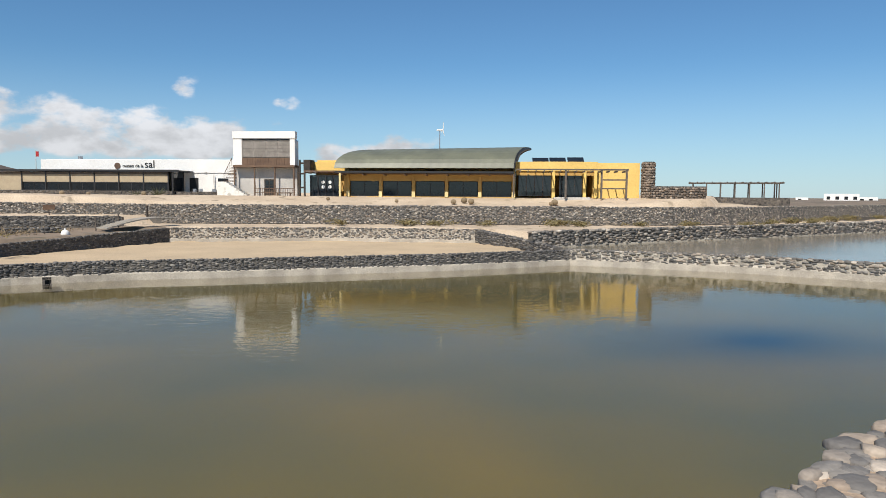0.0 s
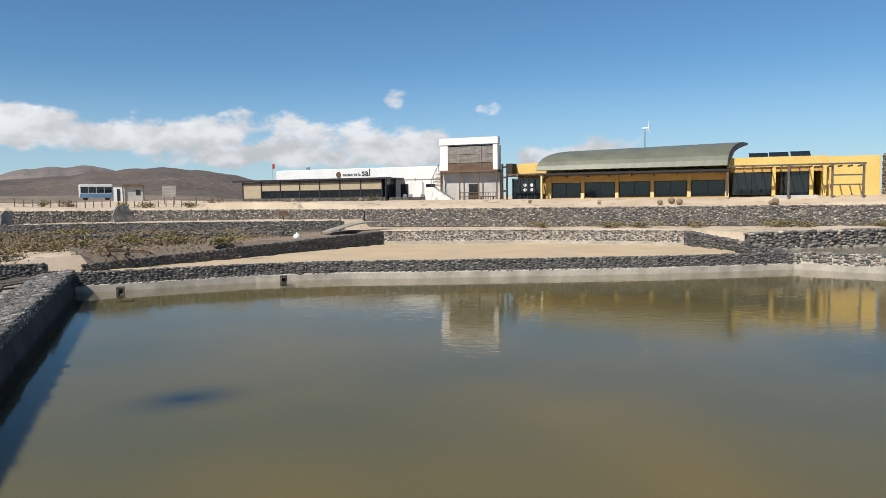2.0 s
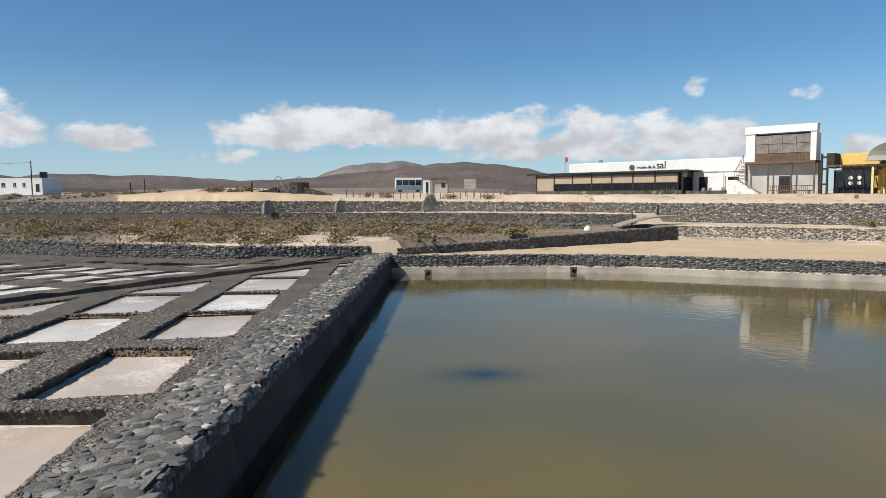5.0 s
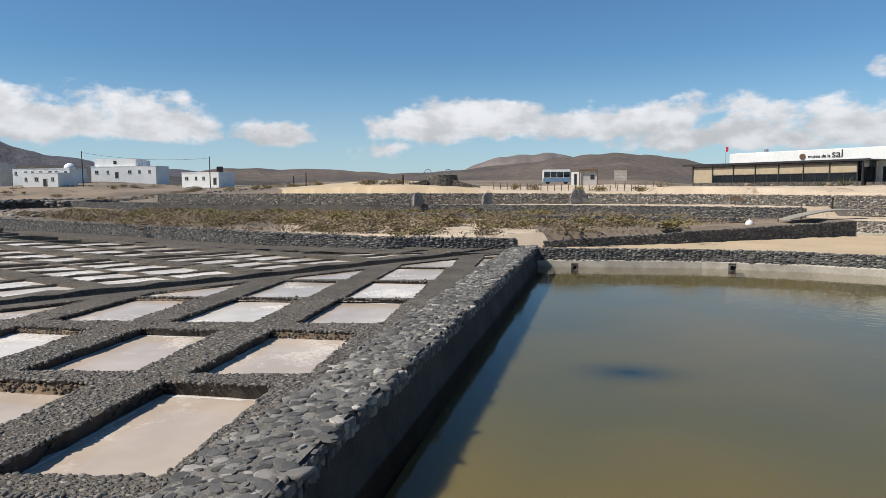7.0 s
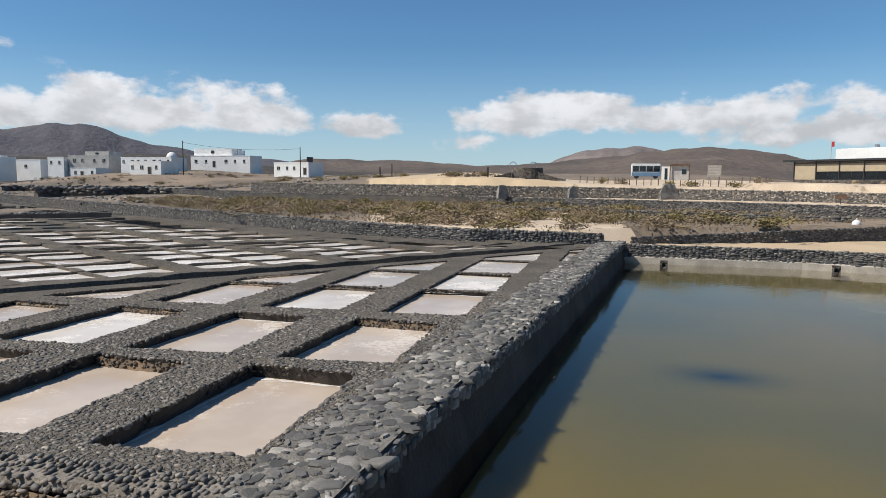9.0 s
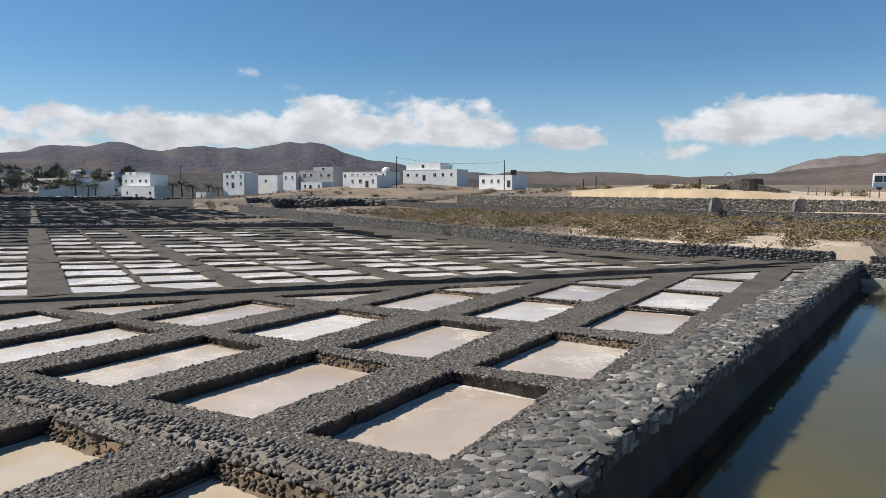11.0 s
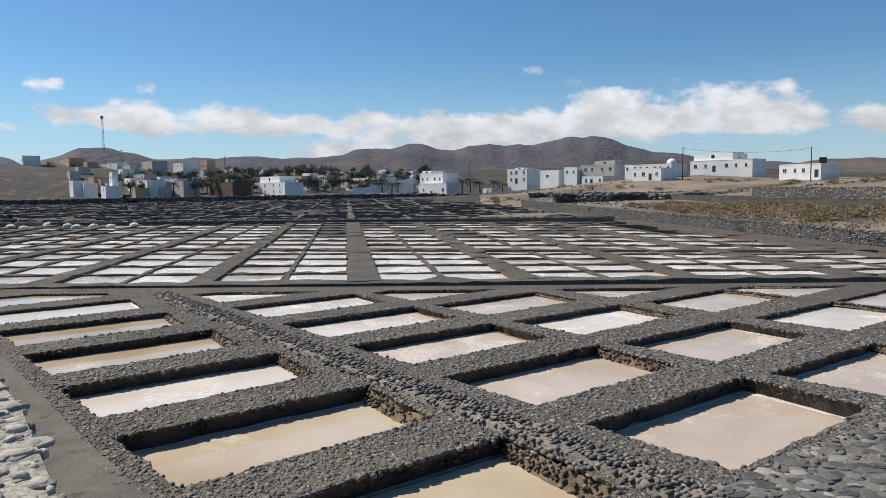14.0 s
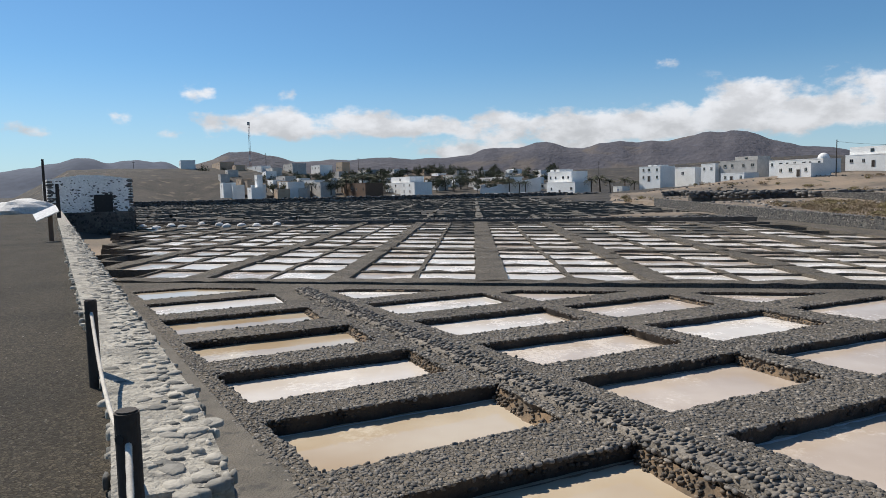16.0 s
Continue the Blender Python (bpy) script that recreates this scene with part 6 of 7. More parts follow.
def shrub(x, y, w, h, k, z=None, turn=0.0):
    ob = new("shrub", SHRUBS[k])
    ob.matrix_world = pose(x, y, ground_z(x, y) if z is None else z, 0, 0, turn) @ Matrix.Diagonal((w, w, h, 1))
    tagged(ob, "low olive-green desert bush" if k < 2 else "dry brownish desert bush", "bush", "bushes on the sand")


def scatter_shrubs():
    rng = np.random.default_rng(100)
    field = AREAS[2][0]
    made = 0
    while made < 210:
        x, y = rng.uniform(-105, -28), rng.uniform(18, 60)
        if not inside(np.array([x]), np.array([y]), field)[0]:
            continue
        if back_y(x) > y - 2.0:
            continue
        shrub(x, y, rng.uniform(0.7, 2.2), rng.uniform(0.5, 1.05), int(rng.integers(4)), 1.85, rng.uniform(0, 360))
        made += 1
    for x, y, w, h in ((-6, 68.5, 1.6, 0.9), (0.5, 69.5, 2.4, 1.0), (3, 69, 2, 0.8), (8, 69, 1.6, 0.8), (16, 69.5, 2.6, 1.1), (18, 69, 2, 0.9), (24, 69.5, 1.5, 0.8), (29, 69, 1.8, 0.9), (35, 70, 1.6, 0.8), (39, 72.5, 1.6, 1.0), (44, 77, 2.2, 1.2), (49, 81, 2.0, 1.0), (54, 86, 2.4, 1.2), (62, 93, 2.2, 1.1), (47, 78, 1.6, 0.8), (70, 99, 2, 1)):
        shrub(x, y, w * 0.75, h * 0.85, int(rng.integers(2)), 2.1, rng.uniform(0, 360))
    for az, d, w in ((55.2, 96, 1.3), (54.6, 96, 1.4), (53.2, 97, 1.1), (52.4, 97, 1.2), (59, 112, 1.5), (61, 118, 1.6), (63, 120, 1.4), (66, 150, 2), (70, 165, 2.2), (72, 180, 2), (75, 200, 2), (43, 92, 1.0), (41.5, 93, 1.4), (38, 90, 0.9), (36, 90, 1.2), (33, 88, 1.2), (31.5, 88, 1.0), (64, 132, 1.5), (68.5, 175, 2.2), (78, 215, 2.2), (81, 225, 2.4)):
        x, y = -math.sin(radians(az)) * d, math.cos(radians(az)) * d
        shrub(x, y, w, 0.9, int(rng.integers(4)), None, rng.uniform(0, 360))
    for i in range(60):
        az, d = rng.uniform(60, 92), rng.uniform(150, 260)
        x, y = -math.sin(radians(az)) * d, math.cos(radians(az)) * d
        if inside(np.array([x]), np.array([y]), AREAS[7][0])[0]:
            continue
        shrub(x, y, rng.uniform(0.8, 2.0), rng.uniform(0.7, 1.2), int(rng.integers(4)), None, rng.uniform(0, 360))


scatter_shrubs()


def dry_scrub():
    """Knee-high dead scrub between the bushes, too fine to tell apart."""
    rng = np.random.default_rng(103)
    v, f, n = [], [], 0
    while n < 900:
        x, y = rng.uniform(-110, -28), rng.uniform(18, 62)
        if not inside(np.array([x]), np.array([y]), AREAS[2][0])[0] or back_y(x) > y - 1.2:
            continue
        if noise.noise(Vector((x * 0.09, y * 0.13, 3))) < -0.12:
            continue
        n += 1
        r = rng.uniform(0.2, 0.7)
        for k in range(26):
            c = np.array([x, y, 1.85]) + rng.normal(0, 1, 3) * (r, r, 0.14) + (0, 0, 0.16)
            a = rng.normal(0, 1, 3) * (1, 1, 1.3)
            a *= 0.2 / np.linalg.norm(a)
            b = np.cross(a, rng.normal(0, 1, 3))
            b *= 0.05 / np.linalg.norm(b)
            i = len(v)
            v += [tuple(c - b), tuple(c + b), tuple(c + a)]
            f.append((i, i + 1, i + 2))
    tagged(link_mesh("dry_scrub", v, f, M["shrub_dry"]), "dry knee-high scrub on the sandy field", "scrub", kind="stuff")


dry_scrub()


def barrel_cactus(u, y, z, r):
    e = FM @ Matrix.Translation((u, y, z))
    bm = bmesh.new()
    bmesh.ops.create_uvsphere(bm, u_segments=24, v_segments=10, radius=r)
    for v in bm.verts:
        a = math.atan2(v.co.y, v.co.x)
        k = 1 + 0.06 * math.cos(12 * a)
        v.co = Vector((v.co.x * k, v.co.y * k, v.co.z * 0.95 + r * 0.85))
    me = bpy.data.meshes.new("barrel_cactus")
    bm.to_mesh(me)
    bm.free()
    me.materials.append(M["shrub_dry"])
    ob = new("barrel_cactus", me)
    ob.matrix_world = e
    tagged(ob, "round ribbed golden barrel cactus on the sand", "cactus", "cacti before the hall")


for u, yy, r in ((22.2, -4, 0.42), (23.3, -3.2, 0.5), (24.1, -3.8, 0.48), (16.0, -4, 0.3), (33.0, -4.2, 0.5), (32.6, -4.4, 0.32), (-12.6, -4, 0.4), (-22.5, -3.6, 0.42), (-19.0, -4.2, 0.3), (8.5, -4.3, 0.3)):
    w = FM @ Vector((u, yy, 0))
    barrel_cactus(u, yy, ground_z(w.x, w.y) - 0.04, r * 0.68)


def agave(x, y, z, s):
    bm = bmesh.new()
    for i in range(16):
        a, t = i * 2.4, 0.35 + 0.5 * (i % 4) / 4
        tip = Vector((math.cos(a) * math.cos(t), math.sin(a) * math.cos(t), math.sin(t) + 0.3)) * s
        add_rod(bm, (0, 0, 0), tip, 0.06 * s, 0.005, n=4)
    me = bpy.data.meshes.new("agave")
    bm.to_mesh(me)
    bm.free()
    me.materials.append(M["palm_leaf"])
    ob = new("agave", me)
    ob.matrix_world = FM @ Matrix.Translation((x, y, z))
    tagged(ob, "spiky grey-green agave beside the cafe", "agave")


agave(-12.2, -1.6, 4.75, 1.3)
agave(-14.6, -2.0, 4.75, 0.9)


def palm_source():
    e = empty("palm_tree", pose(0, 0, -80), "dusty date palm with a ragged grey-green crown", "palm", "palms of the village")
    bm = bmesh.new()
    for i in range(6):
        add_rod(bm, (0.05 * i, 0, i * 0.8), (0.05 * (i + 1), 0, i * 0.8 + 0.82), 0.26 - 0.01 * i, 0.24 - 0.01 * i, n=8)
    part("trunk", bm, M["bark"], e)
    rng = np.random.default_rng(110)
    v, f = [], []
    for i in range(34):
        a, up = rng.uniform(0, 6.28), rng.uniform(-0.5, 1.2)
        ln = rng.uniform(1.9, 2.7)
        for k in range(9):
            t0 = (k + 1) / 9
            drop = -1.1 * t0 * t0
            p = Vector((math.cos(a) * ln * t0 * math.cos(up) + 0.3, math.sin(a) * ln * t0 * math.cos(up), 4.9 + ln * t0 * math.sin(up) + drop))
            for s in (-1, 1):
                q = p + Vector((-math.sin(a) * s * 0.45, math.cos(a) * s * 0.45, -0.28)) + Vector((math.cos(a), math.sin(a), 0)) * 0.2
                r = p + Vector((math.cos(a), math.sin(a), -0.02)) * 0.16
                n = len(v)
                v += [tuple(p), tuple(q), tuple(r)]
                f.append((n, n + 1, n + 2))
    link_mesh("crown", v, f, M["palm_leaf"], e)
    return e


def tree_source():
    e = empty("tree", pose(0, 0, -90), "dark scrubby village tree with an open crown", "tree", "trees of the village")
    bm = bmesh.new()
    add_rod(bm, (0, 0, 0), (0.1, 0, 1.6), 0.2, 0.14, n=8)
    for a in (0.3, 2.2, 4.4):
        add_rod(bm, (0.1, 0, 1.5), (math.cos(a) * 1.0, math.sin(a) * 1.0, 2.9), 0.1, 0.04, n=6)
    part("trunk", bm, M["bark"], e)
    rng = np.random.default_rng(111)
    v, f = [], []
    lobes = rng.normal(0, 0.8, (12, 3)) * (1, 1, 0.6) + (0, 0, 3.0)
    for i in range(700):
        c = lobes[rng.integers(12)] + rng.normal(0, 0.4, 3)
        a = rng.normal(0, 1, 3)
        a *= 0.3 / np.linalg.norm(a)
        b = np.cross(a, rng.normal(0, 1, 3))
        b *= 0.12 / np.linalg.norm(b)
        n = len(v)
        v += [tuple(c - b), tuple(c + b), tuple(c + a)]
        f.append((n, n + 1, n + 2))
    link_mesh("crown", v, f, M["palm_leaf"], e)
    return e


PALM, TREE = palm_source(), tree_source()


def plan(az, d):
    return -math.sin(radians(az)) * d, math.cos(radians(az)) * d


first = {"palm": True, "tree": True}


def plant(src, kind, az, d, s, z):
    x, y = plan(az, d)
    m = pose(x, y, z, 0, 0, az * 77 % 360) @ Matrix.Diagonal((s, s, s, 1))
    if first[kind]:
        src.matrix_world = m
        first[kind] = False
    else:
        c = copy_thing(src, m)
        c.matrix_world = m


for az, d, s in ((93.6, 292, 1.3), (92.9, 295, 1.4), (92.1, 294, 1.15), (91.0, 297, 1.2), (90.3, 296, 1.0), (112.8, 345, 1.6), (112.2, 348, 1.7), (111.6, 346, 1.6), (111.0, 350, 1.7), (113.6, 345, 1.4), (116.3, 335, 1.2), (104.8, 345, 1.3), (99.4, 318, 1.2), (100.2, 322, 1.2), (98.9, 324, 1.1)):
    plant(PALM, "palm", az, d, s, 1.0 + max(0, d - 318) * 0.085)
for az, d, s in ((105.4, 350, 1.6), (106.1, 352, 1.7), (104.2, 355, 1.6), (103.6, 360, 1.4), (115.4, 350, 1.4), (117.2, 352, 1.5), (106.8, 430, 2.0), (105.8, 432, 2.0), (104.9, 434, 1.9), (107.6, 436, 1.9), (101.2, 360, 1.5), (99.9, 365, 1.6), (110.2, 344, 1.0), (113.9, 352, 1.3), (118.4, 345, 1.2), (103.0, 372, 1.3), (108.4, 372, 1.2), (80.9, 262, 1.0), (84.2, 285, 0.9), (94.9, 330, 1.2), (96.6, 340, 1.2), (124.6, 470, 2.0), (123, 474, 1.6)):
    plant(TREE, "tree", az, d, s, 1.0 + max(0, min(d, 488) - 318) * 0.085)


def cypress(az, d, z, h):
    x, y = plan(az, d)
    e = empty("conifer", pose(x, y, z), "tall dark narrow conifer behind the houses", "tree")
    part("trunk", rod((0, 0, 0), (0, 0, h * 0.3), 0.25, 0.2), M["bark"], e)
    rng = np.random.default_rng(115)
    v, f = [], []
    for i in range(420):
        t = rng.random()
        r = (1 - t) * h * 0.16 + 0.15
        a = rng.uniform(0, 6.28)
        c = np.array([math.cos(a) * r, math.sin(a) * r, h * (0.12 + 0.88 * t)])
        n = len(v)
        v += [tuple(c), tuple(c + (0.5 * math.cos(a), 0.5 * math.sin(a), -0.3)), tuple(c + (-0.3 * math.sin(a), 0.3 * math.cos(a), 0.35))]
        f.append((n, n + 1, n + 2))
    link_mesh("crown", v, f, M["palm_leaf"], e)


cypress(102.4, 400, 8.0, 9)


# ---------------------------------------------------------------- village
def house(az0, az1, d, z0, z1, turn=0.0, depth=9.0, wins=(3, 1), door=None, mat="house_white", upper=None, parapet=0.25, label="white flat-roofed village house with small dark windows"):
    """A cubic house seen between two bearings. wins: windows along the front, rows. upper: (from, to, extra height) of a top block."""
    am = (az0 + az1) / 2
    wide = 2 * d * math.tan(radians(abs(az0 - az1) / 2))
    face = min(am + turn - 24, 44 + 0.35 * turn)
    lean = radians(am - face)
    depth = max(2.5, min(depth, 0.62 * wide)) if lean > 0.1 else depth
    w = max(2.0, (wide - depth * max(0.0, math.sin(lean))) / max(0.35, math.cos(lean)))
    x, y = plan(am, d)
    back = -depth * math.sin(lean) / 2
    x, y = x + back * math.cos(radians(am)), y + back * math.sin(radians(am))
    e = empty("house", pose(x, y, z0, 0, 0, face), label, "house", "houses of the village")
    h = z1 - z0
    part("wall", box(-w / 2, w / 2, 0, depth, -4, h), M[mat], e)
    part("roof", slabs(bmesh.new(), [(-w / 2 - 0.05, w / 2 + 0.05, -0.05, 0.2, h, h + parapet), (-w / 2 - 0.05, -w / 2 + 0.2, 0.2, depth, h, h + parapet), (w / 2 - 0.2, w / 2 + 0.05, 0.2, depth, h, h + parapet)]), M[mat], e)
    n, rows = wins
    for r in range(rows):
        zb = h * (r + 0.42) / rows if rows > 1 else h * 0.42
        for i in range(n):
            cx = -w / 2 + w * (i + 0.5 + 0.12 * math.sin(i * 2.3 + az0)) / n
            ww = 0.42 if (i + int(az0)) % 3 else 0.6
            if door is not None and r == 0 and i == door:
                dr = part("door", box(cx - 0.55, cx + 0.55, -0.06, 0.02, 0, 2.2), M["dark_wood"], e)
                part("door_frame", slabs(bmesh.new(), [(cx - 0.65, cx - 0.55, -0.09, 0.01, 0, 2.3), (cx + 0.55, cx + 0.65, -0.09, 0.01, 0, 2.3)]), M["plaster_grey"], dr)
                continue
            wi = part("window", box(cx - ww, cx + ww, -0.04, 0.02, zb, zb + 1.05), M["glass_dark"], e)
            part("window_frame", slabs(bmesh.new(), [(cx - ww - 0.1, cx + ww + 0.1, -0.12, 0.0, zb - 0.12, zb), (cx - 0.04, cx + 0.04, -0.07, -0.04, zb, zb + 1.05)]), M["plaster_grey"], wi)
    if upper:
        a, b, ex = upper
        ub = part("upper_block", box(-w / 2 + w * a, -w / 2 + w * b, 1.5, depth, h, h + ex), M[mat], e)
        part("window", box(-w / 2 + w * (a + b) / 2 - 0.6, -w / 2 + w * (a + b) / 2 + 0.6, 1.42, 1.5, h + ex * 0.35, h + ex * 0.75), M["glass_dark"], ub)
    return e


house(69.45, 65.5, 230, 6.4, 10.1, turn=-14, wins=(4, 1), door=3, depth=8, label="low white house with a stone gable and a dark water tank")
x, y = plan(66.6, 236)
tk = empty("water_tank_box", pose(x, y, 10.1, 0, 0, 66), "black square water tank on a house roof", "water tank")
part("tank", box(-1.0, 1.0, -0.8, 0.8, 0.25, 2.2, bevel=0.1), M["black"], tk)
part("stand", box(-0.9, 0.9, -0.7, 0.7, -0.6, 0.25), M["plaster_grey"], tk)
house(75.7, 70.3, 272, 9.2, 13.2, turn=-6, wins=(6, 1), door=2, upper=(0.02, 0.66, 2.9), label="large white two-storey house with a roof terrace")
house(73.2, 71.6, 276, 12.6, 15.4, turn=-6, wins=(1, 1), depth=5, label="small white rooftop room")
house(80.0, 76.5, 240, 6.3, 10.1, turn=-8, wins=(4, 1), door=2, label="white cottage with a few small windows")
house(80.6, 75.9, 262, 9.0, 11.9, turn=-5, wins=(7, 1), label="long white house with a row of small windows")
house(84.0, 80.3, 278, 9.0, 12.7, turn=8, wins=(4, 1), mat="plaster_grey", upper=(0.35, 0.95, 1.6), label="pale grey modern house with wide windows")
house(83.9, 81.2, 262, 4.9, 8.0, turn=0, wins=(3, 1), door=1, label="small house with a shaded veranda")
house(85.3, 83.6, 284, 8.2, 12.0, turn=0, wins=(2, 1), label="white cube house on the slope")
house(89.9, 87.2, 292, 6.0, 11.8, turn=10, wins=(3, 2), door=1, upper=(0.3, 0.7, 0.8), label="white two-storey house with square windows")
house(87.3, 84.6, 298, 6.6, 11.2, turn=-4, wins=(1, 1), label="plain white house wall facing the pans")
house(97.2, 93.6, 300, 1.2, 6.4, turn=6, wins=(3, 1), door=1, label="stepped white house at the edge of the pans")
house(97.1, 93.9, 306, 6.0, 11.0, turn=6, wins=(4, 1), upper=(0.0, 0.4, 1.2), label="upper storeys of a stepped white house")
house(91.9, 90.6, 296, 0.9, 4.1, turn=0, wins=(0, 0), label="small white garage with a blue door", depth=5)
x, y = plan(91.25, 295.7)
gd = new("garage_door", bpy.data.meshes.new("garage_door"))
_b = box(-1.6, 1.6, -0.05, 0.05, 0, 2.4, bevel=0.02)
_b.to_mesh(gd.data)
_b.free()
gd.data.materials.append(M["blue"])
gd.matrix_world = pose(x, y, 0.9, 0, 0, 91.25)
tagged(gd, "blue metal garage door", "door")
house(110.4, 106.6, 335, 2.4, 8.0, turn=-4, wins=(4, 2), upper=(0.1, 0.75, 3.0), label="white restaurant house with blue terraces")
house(113.8, 110.6, 340, 3.0, 8.2, turn=0, wins=(4, 1), mat="wood", label="low brown restaurant with shaded verandas")
house(120.8, 120.1, 342, 4.0, 13.2, turn=0, wins=(1, 2), depth=5, label="narrow white tower house")
house(119.0, 116.8, 346, 5.5, 9.6, turn=0, wins=(3, 1), label="white house with a flat roof")
house(116.4, 114.4, 350, 5.2, 9.2, turn=0, wins=(3, 1), mat="plaster_grey", label="grey village house with a flat roof")
house(103.4, 99.2, 372, 7.2, 10.0, turn=12, wins=(5, 1), label="low white houses above the car park")
house(105.6, 103.8, 392, 9.0, 12.0, turn=-6, wins=(3, 1), mat="plaster_grey", label="grey house on the slope")
for i, (a0, a1, d, b, t) in enumerate(((126.6, 124.8, 490, 22.4, 26.6), (124.4, 121.8, 495, 22.4, 25.2), (118.6, 116.6, 470, 19.5, 23.0), (116.3, 114.6, 474, 18.5, 22.0), (114.3, 113.2, 480, 17.5, 24.0), (112.6, 110.8, 470, 14.5, 18.2), (110.4, 108.6, 478, 14.5, 18.2), (108.2, 106.2, 480, 14.5, 18.0), (119.8, 118.9, 440, 16.0, 19.4), (111.9, 110.2, 420, 9.5, 13), (107.4, 105.6, 405, 8.6, 12), (101.0, 98.2, 420, 9.0, 12.0))):
    house(a0, a1, d, b, t, turn=(i * 37 % 30) - 15, wins=(3, 1), mat=("house_white", "tan", "plaster_grey")[i % 3] if i % 3 != 1 else "tan", label="small flat-roofed house high on the village slope")

rng_v = np.random.default_rng(120)
for i in range(34):
    a0 = rng_v.uniform(97.5, 122)
    d0 = rng_v.uniform(352, 470)
    zz = 1.2 + 0.085 * (d0 - 318)
    house(a0, a0 - rng_v.uniform(0.6, 1.5), d0, zz, zz + rng_v.uniform(2.6, 4.2), turn=rng_v.uniform(-25, 25), wins=(int(rng_v.integers(1, 4)), 1), depth=7, mat=("house_white", "plaster_grey", "tan", "house_white")[int(rng_v.integers(4))], label="low flat-roofed house among the village trees")
for i in range(56):
    a0 = rng_v.uniform(97.5, 124)
    d0 = rng_v.uniform(338, 470)
    slope = 0.085 + 0.04 * float(smooth01(np.array(a0), 113, 121))
    zz = 1.2 + slope * (d0 - 318)
    house(a0, a0 - rng_v.uniform(1.0, 1.9), d0, zz, zz + rng_v.uniform(2.4, 3.4), turn=rng_v.uniform(-20, 20), wins=(int(rng_v.integers(1, 3)), 1), depth=6, mat=("house_white", "plaster_grey", "tan", "tan", "plaster_grey")[int(rng_v.integers(5))], label="low flat-roofed cottage on the village slope")
for i in range(190):
    a0, d0 = rng_v.uniform(96, 121), rng_v.uniform(338, 480)
    plant(TREE, "tree", a0, d0, rng_v.uniform(0.8, 1.6), 0.8 + 0.085 * (d0 - 318))

# long white ramp wall
def ramp_wall():
    a, b = plan(102.6, 318), plan(97.6, 330)
    v = [(a[0], a[1], -1), (b[0], b[1], -1), (b[0], b[1], 9.5), (a[0], a[1], 4.2)]
    v += [(p[0] - 0.6, p[1], p[2]) for p in v]
    ob = link_mesh("ramp_wall", v, [(0, 1, 2, 3), (4, 7, 6, 5), (3, 2, 6, 7), (0, 3, 7, 4), (1, 5, 6, 2)], M["house_white"])
    tagged(ob, "long sloping white retaining wall of a ramp", "wall")


ramp_wall()

for a0, a1, d, z0, z1, lab in ((131, 95.5, 272, 0.3, 2.7, "dark stone sea wall at the far end of the pans"), (95.5, 88.2, 268, 0.3, 2.3, "dark stone bank at the far end of the pans"), (88, 72, 205, 1.6, 2.9, "far dark field wall"), (86, 66, 150, 2.0, 3.2, "far terrace wall of dark stone")):
    pts = []
    for i in range(15):
        a = a0 + (a1 - a0) * i / 14
        pts.append(plan(a, d + 2.5 * math.sin(i * 1.7)))
    stone_wall("wall_far", crest(pts, z0, z1), 1.2, lab, (1.3, 0.6), seed=int(d), top=False)


# ---------------------------------------------------------------- vehicles
def car_source():
    e = empty("car", pose(0, 0, -95), "parked small car at the village edge", "car", "parked cars")
    body = bmesh.new()
    prof = [(-2.0, 0.35), (2.0, 0.35), (2.05, 0.75), (1.2, 0.9), (0.5, 1.4), (-1.2, 1.42), (-1.9, 0.95), (-2.05, 0.7)]
    lo = [body.verts.new((x, -0.82, z)) for x, z in prof]
    hi = [body.verts.new((x, 0.82, z)) for x, z in prof]
    body.faces.new(lo)
    body.faces.new(hi[::-1])
    for i in range(len(prof)):
        j = (i + 1) % len(prof)
        body.faces.new((lo[j], lo[i], hi[i], hi[j]))
    bmesh.ops.bevel(body, geom=body.edges[:], offset=0.06, segments=2, affect="EDGES")
    part("body", body, M["car_paint"], e)
    for s in (-0.83, 0.83):
        part("side_window", slabs(bmesh.new(), [(-1.1, -0.25, s - 0.015, s + 0.015, 0.95, 1.32), (-0.15, 0.55, s - 0.015, s + 0.015, 0.95, 1.32)]), M["glass_dark"], e)
    for x in (-1.25, 1.3):
        for s in (-0.78, 0.78):
            part("wheel", rod((x, s - 0.1, 0.32), (x, s + 0.1, 0.32), 0.32, n=14), M["black"], e)
    return e


M["car_paint"] = material("car_paint", (0.6, 0.6, 0.6), 0.25, bump=0, obj_random=[(0, (0.75, 0.75, 0.74)), (0.4, (0.5, 0.51, 0.52)), (0.6, (0.06, 0.06, 0.065)), (0.8, (0.10, 0.14, 0.20)), (1, (0.7, 0.69, 0.66))], spec=0.6)
CAR = car_source()
cars = [(118.3, 318, 10), (117.2, 317, 5), (116.0, 318, -5), (114.6, 316, 8), (113.2, 317, 0), (111.8, 316, 12), (109.6, 315, 60), (108.9, 315, 70), (101.9, 300, 50), (101.2, 299, 65), (100.5, 301, 40), (99.8, 299, 55), (99.0, 300, 70), (98.3, 299, 30), (97.6, 301, 60), (100.1, 306, 50), (101.6, 307, 40), (89.6, 300, 0)]
for i, (az, d, t) in enumerate(cars):
    m = pose(*plan(az, d), 1.2 if az < 104 else 1.3, 0, 0, az + t)
    if i == 0:
        CAR.matrix_world = m
    else:
        copy_thing(CAR, m)


